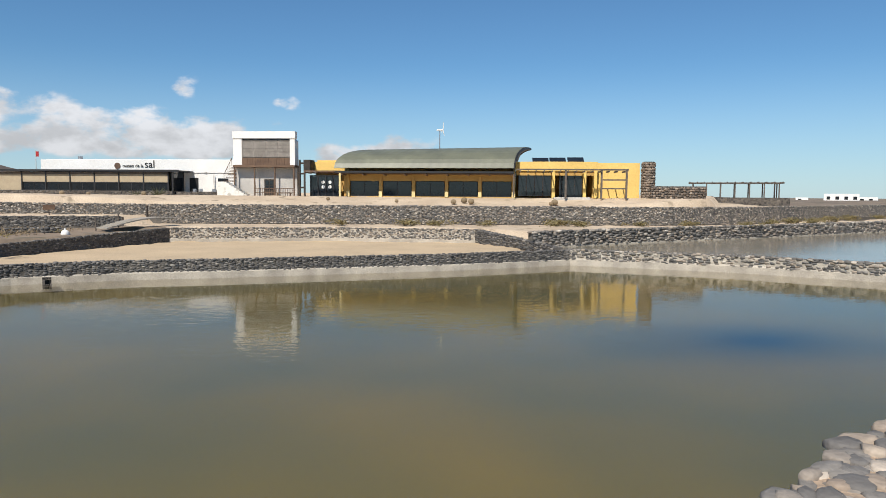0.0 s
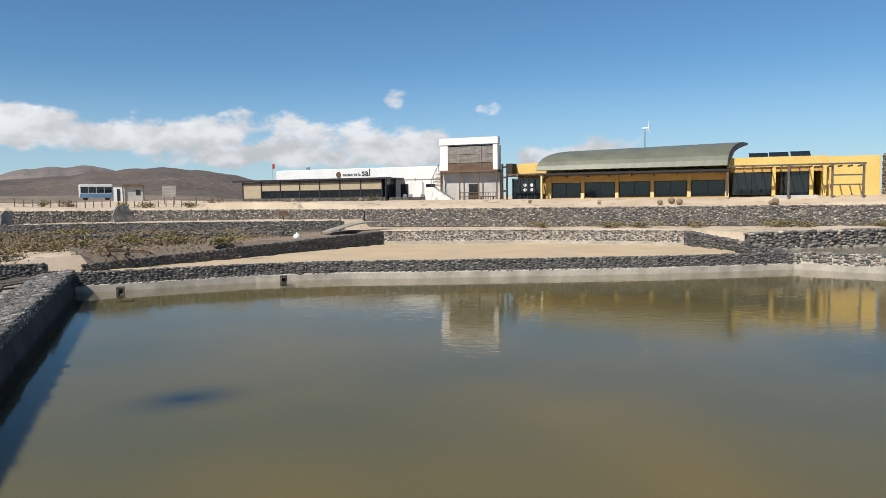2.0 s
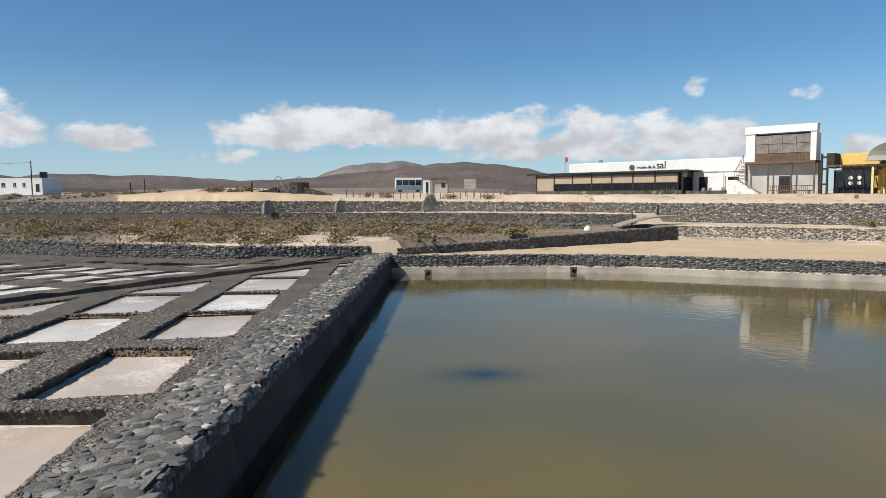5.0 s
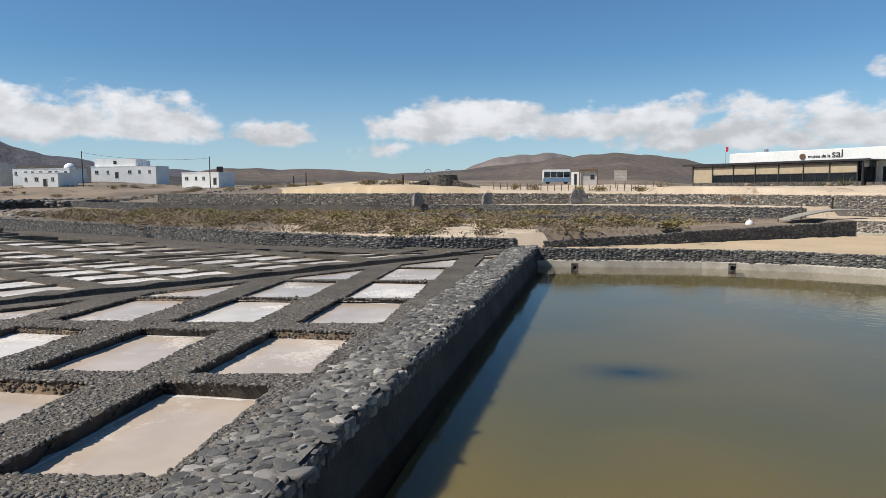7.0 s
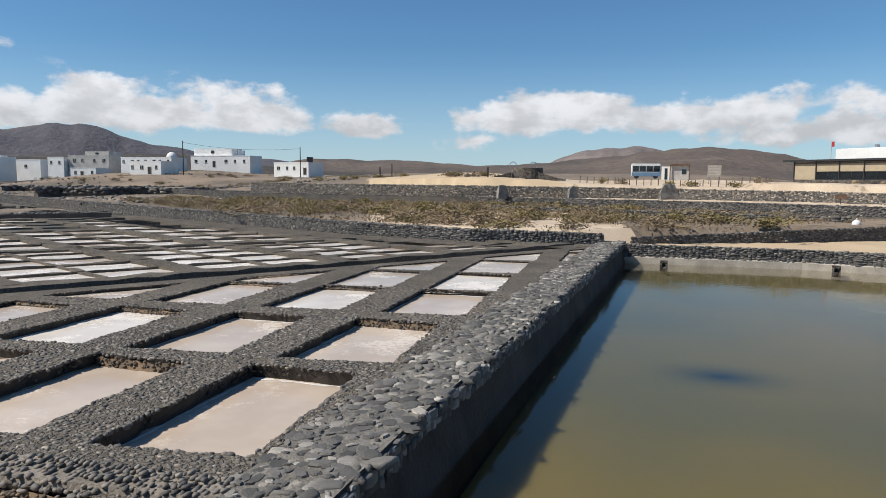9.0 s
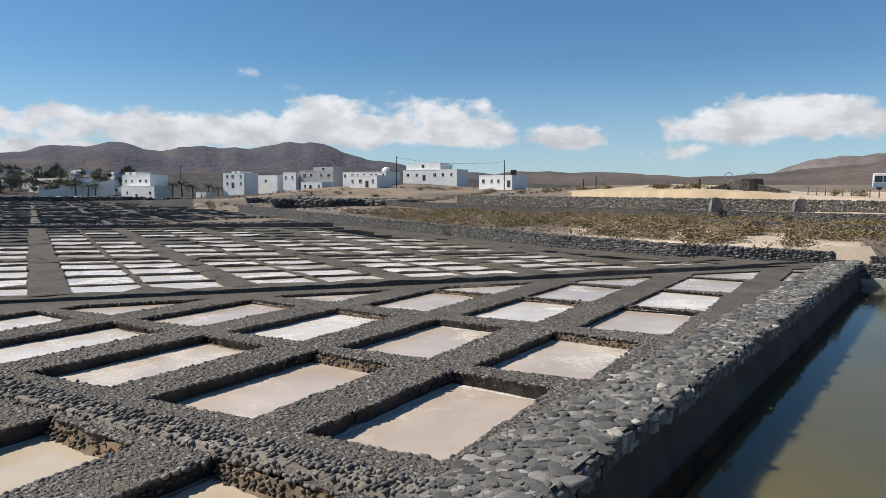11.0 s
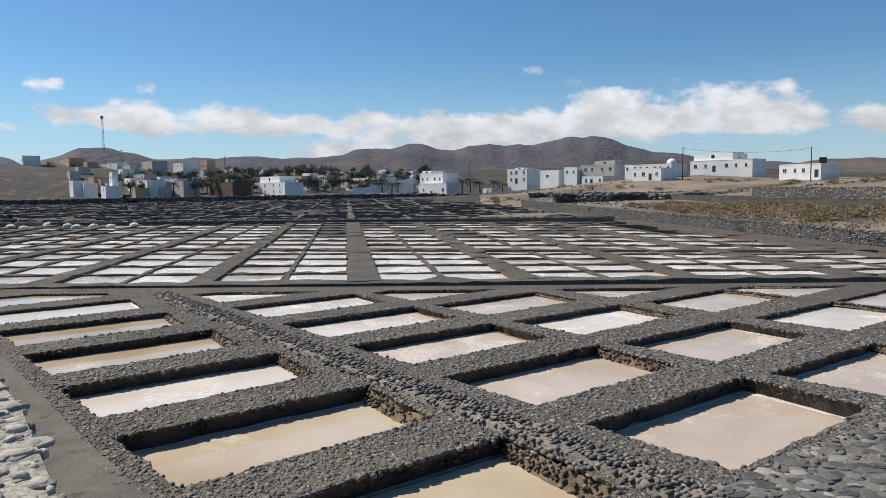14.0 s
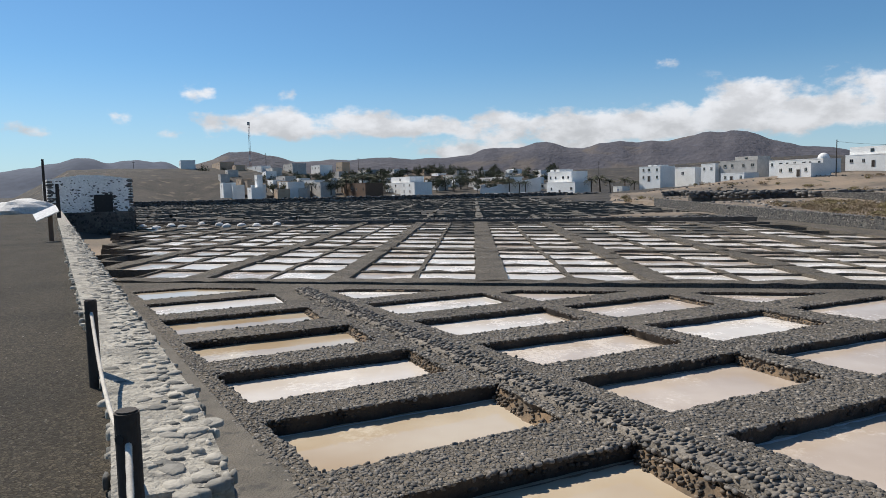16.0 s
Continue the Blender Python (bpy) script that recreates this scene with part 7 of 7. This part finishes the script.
def bus():
    x, y = plan(39.6, 150)
    e = empty("bus", pose(x, y, 5.6, 0, 0, 39.6 + 4), "white and blue coach parked behind the terrace", "bus")
    part("body", box(-2.9, 2.9, 0, 2.5, 0.45, 3.1, bevel=0.15), M["white"], e)
    part("lower_panel", box(-2.85, 2.85, -0.03, 0.02, 0.5, 1.3), M["blue_pale"], e, "pale blue painted flank")
    for i in range(4):
        part("window", box(-2.7 + i * 1.38, -1.45 + i * 1.38, -0.04, 0.02, 1.45, 2.6), M["glass_dark"], e)
    for xx in (-1.9, 1.9):
        part("wheel", rod((xx, 0.0, 0.48), (xx, 0.3, 0.48), 0.48, n=16), M["black"], e)


M["blue_pale"] = material("blue_pale", (0.20, 0.32, 0.45), 0.4, bump=0.02)
bus()


def kiosk():
    x, y = plan(37.4, 125)
    e = empty("kiosk", pose(x, y, 5.4, 0, 0, 37.4), "small white kiosk with a brown frame", "hut")
    part("wall", box(-1.0, 2.1, 0, 2.6, -0.4, 2.35), M["plaster_grey"], e)
    part("roof", box(-0.9, 2.3, -0.4, 2.8, 2.35, 2.65), M["wood"], e)
    part("side_panel", box(-2.3, -1.0, 0.3, 2.4, -0.4, 2.2), M["white"], e)
    part("door", box(-1.8, -1.35, 0.25, 0.3, 0, 1.9), M["glass_dark"], e)
    part("window", box(1.0, 1.7, -0.04, 0.0, 0.9, 1.7), M["glass_dark"], e)
    for s in (-0.9, 2.2):
        part("post", box(s - 0.08, s + 0.08, -0.35, -0.2, -0.4, 2.35), M["wood"], e)


kiosk()


# ---------------------------------------------------------------- things on the terraces
def sign_board():
    x, y = plan(34.6, 110)
    e = empty("information_board", pose(x, y, 4.9, 0, 0, 34.6), "grey information panel on two posts", "sign")
    part("panel", box(-0.95, 0.95, -0.03, 0.03, 0.9, 2.6), M["pale_wood"], e)
    for s in (-0.7, 0.7):
        part("post", rod((s, 0.06, -0.4), (s, 0.06, 2.5), 0.05), M["grey_wood"], e)
    for i in range(6):
        part("text_bar", box(-0.8, 0.6 + 0.1 * (i % 3), -0.04, -0.031, 2.3 - i * 0.22, 2.38 - i * 0.22), M["plaster_grey"], e)


sign_board()


def fence():
    for k in range(26):
        az = 33.8 - k * 0.14 - (k > 12) * 0.0
        x, y = plan(31.0 + k * 0.55, 92 + 2 * math.sin(k))
        e = empty("fence_post", pose(x, y, ground_z(x, y) - 0.15), "weathered wooden fence post on the terrace", "post", "fence posts on the terrace")
        part("stake", rod((0, 0, 0), (0.02, 0, 0.95), 0.06, 0.05), M["grey_wood"], e)


fence()


def kiln():
    x, y = plan(49.2, 96)
    e = empty("stone_well_house", pose(x, y, 4.6, 0, 0, 49.2), "round stone kiln with sloping flank walls and a small dark mouth", "kiln")
    bm = bmesh.new()
    bmesh.ops.create_cone(bm, cap_ends=True, segments=24, radius1=2.5, radius2=2.2, depth=2.4, matrix=Matrix.Translation((0.3, 2, 1.0)))
    part("drum", bm, M["rubble_face"], e)
    part("mouth", box(-0.35, 0.35, -0.52, -0.3, 0.2, 0.8), M["black"], e)
    for s in (-1, 1):
        v = [(s * 1.8, 0.2, -0.5), (s * 5.6, -0.6, -0.5), (s * 5.6, -0.6, 0.5), (s * 1.8, 0.2, 1.6)]
        v += [(p[0], p[1] + 0.6, p[2]) for p in v]
        link_mesh("flank_wall", v, [(0, 1, 2, 3), (4, 7, 6, 5), (3, 2, 6, 7), (1, 5, 6, 2), (0, 3, 7, 4)], M["rubble_face"], e)
    for s in (-1.6, 1.2):
        bm = bmesh.new()
        prev = None
        for i in range(11):
            a = math.pi * (1.15 - 1.3 * i / 10)
            p = Vector((s + 0.5 * math.cos(a), 1, 2.4 + 0.6 * math.sin(a)))
            if prev:
                add_rod(bm, prev, p, 0.05, n=6)
            prev = p
        part("iron_hoop", bm, M["steel"], e)


kiln()


def standing_slab(az, d, z, w, h, seed):
    rng = np.random.default_rng(seed)
    x, y = plan(az, d)
    bm = box(-w / 2, w / 2, -0.18, 0.18, -0.2, h)
    bmesh.ops.subdivide_edges(bm, edges=bm.edges[:], cuts=3, use_grid_fill=True)
    for v in bm.verts:
        top = max(0, v.co.z / h)
        v.co.x *= 1 - 0.45 * top ** 2
        v.co += Vector(rng.normal(0, 0.05, 3))
    me = bpy.data.meshes.new("standing_stone")
    bm.to_mesh(me)
    bm.free()
    me.materials.append(M["plaster_stone"])
    ob = new("standing_stone", me)
    ob.matrix_world = pose(x, y, z, 0, 0, az + seed * 9)
    tagged(ob, "upright slab of grey rock on the terrace", "rock", "standing stones")


M["plaster_stone"] = material("plaster_stone", (0.30, 0.28, 0.25), 0.9, (0.20, 0.185, 0.165), 1.2, 9, 0.5, 0.05)
standing_slab(37.9, 82, 3.0, 2.1, 1.75, 3)
standing_slab(45.3, 83, 3.05, 1.5, 1.3, 4)
standing_slab(51.0, 84, 3.1, 1.7, 1.35, 5)


def footbridge():
    a, b = Vector((-25.4, 60.6, 2.1)), Vector((-21.4, 66.4, 2.75))
    e = empty("footbridge", Matrix.Translation((0, 0, 0)), "pale wooden footbridge with two rail posts over the channel", "footbridge")
    d = (b - a)
    n = Vector((-d.y, d.x, 0)).normalized()
    for i in range(16):
        p, q = a + d * (i / 16), a + d * ((i + 0.92) / 16)
        rise = 0.35 * math.sin(math.pi * i / 16)
        bm = bmesh.new()
        v = [bm.verts.new(s) for s in (p - n * 0.8, q - n * 0.8, q + n * 0.8, p + n * 0.8)]
        top = bmesh.ops.extrude_face_region(bm, geom=[bm.faces.new(v)])
        for t in top["geom"]:
            if isinstance(t, bmesh.types.BMVert):
                t.co.z += 0.1
        for t in bm.verts:
            t.co.z += rise
        part("plank", bm, M["pale_wood"], e)
    for k, s in ((0.0, -0.8), (0.3, -0.8)):
        p = a + d * k + n * -s
        part("rail_post", rod(p + Vector((0, 0, -0.2)), p + Vector((0, 0, 1.0)), 0.07), M["grey_wood"], e)
    p = a + d * 0.85 + n * 2.2
    part("gate_post", rod(p, p + Vector((0, 0, 1.3)), 0.09), M["dark_wood"], e)


footbridge()


def float_ball():
    x, y = -26.2, 56.0
    bm = bmesh.new()
    bmesh.ops.create_uvsphere(bm, u_segments=20, v_segments=12, radius=0.32, matrix=Matrix.Translation((0, 0, 0.3)))
    add_rod(bm, (0, 0, 0.55), (0, 0, 0.72), 0.07, n=8)
    me = bpy.data.meshes.new("float")
    bm.to_mesh(me)
    bm.free()
    me.materials.append(M["white"])
    ob = new("float", me)
    ob.matrix_world = pose(x, y, 1.62)
    tagged(ob, "white round float resting on the wall", "float")


float_ball()


def terrace_sign(x, y, z):
    e = empty("terrace_sign", pose(x, y, z, 0, 0, 24), "small brown sign plate on a stake before the wall", "sign")
    part("plate", box(-0.5, 0.5, -0.03, 0.03, 0.5, 0.95), M["wood"], e)
    part("stake", rod((0, 0.05, -0.3), (0, 0.05, 0.6), 0.04), M["dark_wood"], e)


terrace_sign(-33.5, 68.4, 3.0)


def sluice(az, d):
    """A square outlet block in the tank's far wall."""
    x, y = plan(az, d)
    e = empty("sluice_block", pose(x, y, 0.0, 0, 0, az), "small square stone sluice with a dark hole at the waterline", "sluice", "sluices of the tank")
    part("frame", slabs(bmesh.new(), [(-0.22, -0.1, -0.3, 0.1, -0.2, 0.42), (0.1, 0.22, -0.3, 0.1, -0.2, 0.42), (-0.1, 0.1, -0.3, 0.1, 0.30, 0.42), (-0.1, 0.1, -0.3, 0.1, -0.2, 0.05)]), M["rubble_face"], e)
    part("hole", box(-0.1, 0.1, -0.05, 0.1, 0.05, 0.30), M["black"], e)


sluice(38.2, 42.7)
sluice(26.2, 44.6)


def far_pergola():
    e = empty("garden_pergola", pose(47, 97, 0, 0, 0, -24), "open pergola of slim posts with a flat cane roof", "pergola")
    part("cane_roof", slabs(bmesh.new(), [(-6.2, 6.2, -2, 2, 7.05, 7.2)]), M["grey_wood"], e)
    for i in range(7):
        for yy in (-1.8, 1.8):
            x = -5.6 + i * 1.86
            part("post", box(x - 0.08, x + 0.08, yy - 0.08, yy + 0.08, 4.0, 7.05), M["grey_wood"], e)
    for i in range(13):
        x = -6.0 + i
        part("rafter", box(x - 0.04, x + 0.04, -2.3, 2.3, 7.2, 7.3), M["grey_wood"], e)
    part("garden_wall", box(-6.5, 6.8, -3.2, -2.7, 3.2, 5.1), M["rubble_face"], e)


far_pergola()


def far_block(az, d, z, w, h, lab):
    x, y = plan(az, d)
    e = empty("apartment_house", pose(x, y, z, 0, 0, az), lab, "building")
    part("wall", box(-w / 2, w / 2, 0, 10, -4, h), M["house_white"], e)
    for i in range(int(w / 6)):
        part("window", box(-w / 2 + 2 + i * 6, -w / 2 + 4.5 + i * 6, -0.05, 0.02, h * 0.35, h * 0.7), M["glass_dark"], e)


far_block(-33.0, 620, 1.5, 24, 7, "pale apartment house far along the coast")
far_block(-34.6, 640, 1.5, 14, 4.5, "low pale house far along the coast")
far_block(-30.5, 700, 1.5, 10, 4, "small pale house far along the coast")


def storehouse():
    """White storehouse with black boulders left bare in its lime wash."""
    x, y = plan(132.6, 90)
    e = empty("storehouse", pose(x, y, 3.2, 0, 0, 132.6 + 6), "lime-washed storehouse with black boulders showing in its gable", "building")
    v = [(-4.4, 0, 0.1), (4.4, 0, 0.1), (4.4, 0, 3.9), (1.0, 0, 4.35), (-1.0, 0, 4.4), (-4.4, 0, 3.9)]
    v += [(p[0], 9, p[2]) for p in v]
    link_mesh("wall", v, [(0, 1, 2, 3, 4, 5), (11, 10, 9, 8, 7, 6), (0, 5, 11, 6), (1, 7, 8, 2), (2, 8, 9, 3), (3, 9, 10, 4), (4, 10, 11, 5)], M["house_white"], e)
    part("plinth", box(-4.6, 4.6, -0.15, 9.1, -2.6, 0.1), M["rubble_face"], e, "dark rubble plinth")
    part("doorway", box(0.2, 2.2, -0.05, 0.02, 0.1, 2.1), M["black"], e)
    rng = np.random.default_rng(130)
    cs, ss, ts = [], [], []
    for i in range(230):
        a, b = rng.uniform(-4.2, 4.2), rng.uniform(0, 3.8)
        k = 1.0 if abs(a) > 3.6 or (0 < a < 2.5 and b < 2.4) else 0.45
        cs.append((a, 0.02, b))
        ss.append((rng.uniform(0.12, 0.38) * k, 0.06, rng.uniform(0.08, 0.2) * k))
        ts.append(0.0)
    for s in (-4.2, 4.2):
        for j in range(12):
            cs.append((s + rng.normal(0, 0.05), 0.0, 0.2 + j * 0.31))
            ss.append((rng.uniform(0.2, 0.4), 0.08, 0.13))
            ts.append(0.0)
    stones("boulder", cs, ss, np.array(ts), M["basalt"], parent=e, seed=131, squash=0.8)


storehouse()


def salt_heap():
    x, y = plan(136.9, 84)
    bm = bmesh.new()
    bmesh.ops.create_uvsphere(bm, u_segments=32, v_segments=14, radius=1)
    for v in bm.verts:
        r = 1 + 0.12 * noise.noise(v.co * 2.3)
        v.co = Vector((v.co.x * 3.6 * r, v.co.y * 2.6 * r, v.co.z * 1.5 * r))
    me = bpy.data.meshes.new("salt_mound")
    bm.to_mesh(me)
    bm.free()
    me.materials.append(M["salt"])
    ob = new("salt_mound", me)
    ob.matrix_world = pose(x, y, 3.5)
    tagged(ob, "heap of harvested white salt beside the path", "salt heap")
    x, y = plan(140.6, 70)
    e = empty("shed", pose(x, y, 3.5, 0, 0, 140), "white shed beside the path", "shed")
    part("wall", box(-3, 0.9, 0, 3, 0, 3.2), M["house_white"], e)
    part("roof", box(-3.2, 1.2, -0.4, 3.2, 3.2, 3.4), M["frame_dark"], e)


salt_heap()
rng_h = np.random.default_rng(140)
for i in range(13):
    az, d = 129.5 - i * 0.95 + rng_h.normal(0, 0.2), 92 + rng_h.uniform(-6, 8)
    bm = bmesh.new()
    bmesh.ops.create_icosphere(bm, subdivisions=2, radius=1)
    for v in bm.verts:
        v.co = Vector((v.co.x * 0.62, v.co.y * 0.5, v.co.z * 0.36)) * (1 + 0.15 * noise.noise(v.co * 2 + Vector((i, 0, 0))))
    me = bpy.data.meshes.new("salt_mound")
    bm.to_mesh(me)
    bm.free()
    me.materials.append(M["salt"])
    ob = new("salt_mound", me)
    ob.matrix_world = pose(*plan(az, d), 1.15)
    tagged(ob, "small pile of raked white salt on a bank", "salt pile", "salt piles")


def stone_table(az, d):
    x, y = plan(az, d)
    e = empty("stone_table", pose(x, y, ground_z(x, y), 0, 0, az), "squat dark stone stub with a broad flat cap", "stone table", "stone tables on the dune")
    part("stub", rod((0, 0, -0.3), (0, 0, 0.75), 0.26, 0.2, n=9), M["plaster_stone"], e)
    bm = bmesh.new()
    bmesh.ops.create_icosphere(bm, subdivisions=2, radius=1)
    for v in bm.verts:
        v.co = Vector((v.co.x * 0.68, v.co.y * 0.5, v.co.z * 0.16 + 0.82)) + Vector((0.05, 0.05, 0.04)) * noise.noise(v.co * 2)
    part("cap", bm, M["plaster_stone"], e)


stone_table(60.9, 95)
stone_table(60.0, 95)


def roof_dome():
    x, y = plan(77.0, 275)
    bm = bmesh.new()
    bmesh.ops.create_uvsphere(bm, u_segments=20, v_segments=12, radius=1.9)
    me = bpy.data.meshes.new("roof_dome")
    bm.to_mesh(me)
    bm.free()
    me.materials.append(M["house_white"])
    ob = new("roof_dome", me)
    ob.matrix_world = pose(x, y, 12.6)
    tagged(ob, "white rounded dome on a house roof", "dome")


roof_dome()


def rubble_patch():
    """Fallen stones strewn over the slopes beyond the terraces."""
    rng = np.random.default_rng(150)
    cs, ss = [], []
    while len(cs) < 1500:
        az, d = rng.uniform(46, 92), rng.uniform(95, 240)
        x, y = plan(az, d)
        if inside(np.array([x]), np.array([y]), AREAS[7][0])[0] or noise.noise(Vector((x * 0.03, y * 0.03, 1))) < -0.05:
            continue
        r = rng.uniform(0.12, 0.5)
        cs.append((x, y, ground_z(x, y) + 0.05))
        ss.append((r, r * 0.8, r * 0.6))
    ob = stones("fallen_stones", cs, ss, rng.uniform(0, 6, len(cs)), M["rubble"], seed=151)
    tagged(ob, "fallen lava stones strewn over the slope", "stones")


rubble_patch()


# ---------------------------------------------------------------- poles, mast, wires
def lattice_mast():
    x, y = plan(121.0, 900)
    e = empty("radio_mast", pose(x, y, 20), "tall thin red and white lattice mast", "mast")
    for k in range(9):
        z0, z1 = k * 8.0, k * 8.0 + 7.9
        bm = bmesh.new()
        for a in range(3):
            p = Vector((1.1 * math.cos(a * 2.094), 1.1 * math.sin(a * 2.094), 0))
            q = Vector((1.1 * math.cos((a + 1) * 2.094), 1.1 * math.sin((a + 1) * 2.094), 0))
            add_rod(bm, p + Vector((0, 0, z0)), p + Vector((0, 0, z1)), 0.16, n=5)
            for j in range(4):
                add_rod(bm, p + Vector((0, 0, z0 + j * 2)), q + Vector((0, 0, z0 + j * 2 + 2)), 0.1, n=4)
        part("section", bm, M["mast_red"] if k % 2 == 0 else M["white"], e)
    part("antenna", box(-1.2, 1.2, -1.2, 1.2, 68, 72, bevel=0.2), M["plaster_grey"], e)


M["mast_red"] = material("mast_red", (0.35, 0.12, 0.09), 0.7, bump=0)
lattice_mast()


def pole(az, d, z, h, arm=True):
    x, y = plan(az, d)
    e = empty("utility_pole", pose(x, y, z, 0, 0, az), "plain dark utility pole", "pole", "utility poles")
    part("shaft", rod((0, 0, -2), (0, 0, h), 0.17, 0.12), M["dark_wood"], e)
    if arm:
        part("crossarm", box(-0.9, 0.9, -0.08, 0.08, h - 0.7, h - 0.5), M["dark_wood"], e)
    return Vector((x, y, z + h - 0.5))


tops = [pole(67.35, 224, 6.0, 9.0, False), pole(76.2, 236, 6.2, 10.6, False), pole(93.0, 420, 9, 10), pole(119.8, 480, 19, 12), pole(112.5, 480, 18, 9), pole(129.5, 500, 18, 9), pole(52.2, 95, 4.6, 2.2, False), pole(61.0, 130, 5.0, 2.4, False), pole(60.0, 180, 5.5, 3.6, False), pole(135.6, 84, 3.5, 5.6, False), pole(134.9, 58, 3.5, 2.6, False), pole(-28.6, 150, 3.8, 4.2, False)]
wire = bmesh.new()
for k in range(12):
    p, q = tops[0].lerp(tops[1], k / 12), tops[0].lerp(tops[1], (k + 1) / 12)
    sag = [-4 * 1.2 * t * (1 - t) for t in (k / 12, (k + 1) / 12)]
    add_rod(wire, p + Vector((0, 0, sag[0])), q + Vector((0, 0, sag[1])), 0.035, n=4)
me = bpy.data.meshes.new("power_line")
wire.to_mesh(me)
wire.free()
me.materials.append(M["black"])
tagged(new("power_line", me), "sagging power line between two poles", "cable")


# ---------------------------------------------------------------- rope fence and board on the path
def rope_fence():
    spots = [(-2.12, -2.25), (-4.66, -4.76), (-0.6, -0.9)]
    for x, y in spots[:2]:
        e = empty("rope_post", pose(x, y, 3.5), "round dark wooden post of the rope fence", "post", "posts of the rope fence")
        bm = bmesh.new()
        bmesh.ops.create_cone(bm, cap_ends=True, segments=20, radius1=0.052, radius2=0.05, depth=0.86, matrix=Matrix.Translation((0, 0, 0.34)))
        edges = [ed for ed in bm.edges if all(v.co.z > 0.7 for v in ed.verts)]
        bmesh.ops.bevel(bm, geom=edges, offset=0.008, segments=2, affect="EDGES")
        part("shaft", bm, M["dark_wood"], e)
        part("rope_hole", rod((-0.054, 0, 0.66), (0.054, 0, 0.66), 0.022, n=10), M["black"], e)
    bm = bmesh.new()
    pts = []
    ends = [Vector((-4.66, -4.76, 4.17)), Vector((-2.12, -2.25, 4.15)), Vector((-0.35, -0.75, 3.75))]
    for a, b, dip in ((ends[0], ends[1], 0.28), (ends[1], ends[2], 0.12)):
        for i in range(40):
            t = i / 40
            p = a.lerp(b, t)
            p.z -= dip * 4 * t * (1 - t)
            pts.append(p)
    cu = bpy.data.curves.new("rope", "CURVE")
    cu.dimensions, cu.bevel_depth, cu.bevel_resolution = "3D", 0.013, 3
    sp = cu.splines.new("POLY")
    sp.points.add(len(pts) - 1)
    for i, p in enumerate(pts):
        sp.points[i].co = (p.x, p.y, p.z, 1)
        sp.points[i].radius = 1.0 + 0.10 * (i % 2)
    tmp = bpy.data.objects.new("rope", cu)
    scene.collection.objects.link(tmp)
    me = tmp.to_mesh().copy()
    bpy.data.objects.remove(tmp)
    me.materials.clear()
    me.materials.append(M["rope"])
    bm.free()
    tagged(new("rope", me), "twisted pale rope slung between the posts", "rope")


rope_fence()


def reading_board():
    x, y = plan(135.75, 30)
    e = empty("reading_board", pose(x, y, 3.5, 0, 0, 135.7), "tilted white reading board on a wooden post", "sign")
    part("post", box(-0.08, 0.08, -0.05, 0.05, -0.1, 1.0), M["wood"], e)
    bm = box(-0.42, 0.42, -0.3, 0.3, -0.02, 0.02)
    bmesh.ops.transform(bm, matrix=Matrix.Translation((-0.12, -0.05, 1.06)) @ Euler((radians(25), radians(-24), 0)).to_matrix().to_4x4(), verts=bm.verts)
    part("panel", bm, M["white"], e)


reading_board()


# ---------------------------------------------------------------- cafe terrace furniture
def terrace_furniture():
    for i, u in enumerate((-9.6, -8.6, -7.2, -5.9)):
        e = empty("terrace_chair", FM @ Matrix.Translation((u, 2.2 - 0.4 * (i % 2), 4.8)), "grey metal cafe chair on the terrace", "chair", "chairs on the cafe terrace")
        part("seat", box(-0.22, 0.22, -0.22, 0.22, 0.43, 0.47), M["steel"], e)
        part("backrest", box(-0.22, 0.22, 0.18, 0.22, 0.47, 0.9), M["steel"], e)
        for a in (-0.2, 0.2):
            for b in (-0.2, 0.2):
                part("leg", rod((a, b, 0), (a, b, 0.43), 0.02, n=6), M["steel"], e)
    for i, u in enumerate((-9.1, -6.5)):
        e = empty("terrace_table", FM @ Matrix.Translation((u, 1.5, 4.8)), "small round cafe table on the terrace", "table", "tables on the cafe terrace")
        part("tabletop", rod((0, 0, 0.71), (0, 0, 0.74), 0.4, n=20), M["steel"], e)
        part("stem", rod((0, 0, 0), (0, 0, 0.71), 0.04), M["steel"], e)
    e = empty("terrace_kerb", FM, "low grey terrace wall before the tables", "wall")
    part("kerb", box(-11.0, -5.2, 0.6, 0.85, 4.5, 5.35), M["rubble_face"], e)


terrace_furniture()
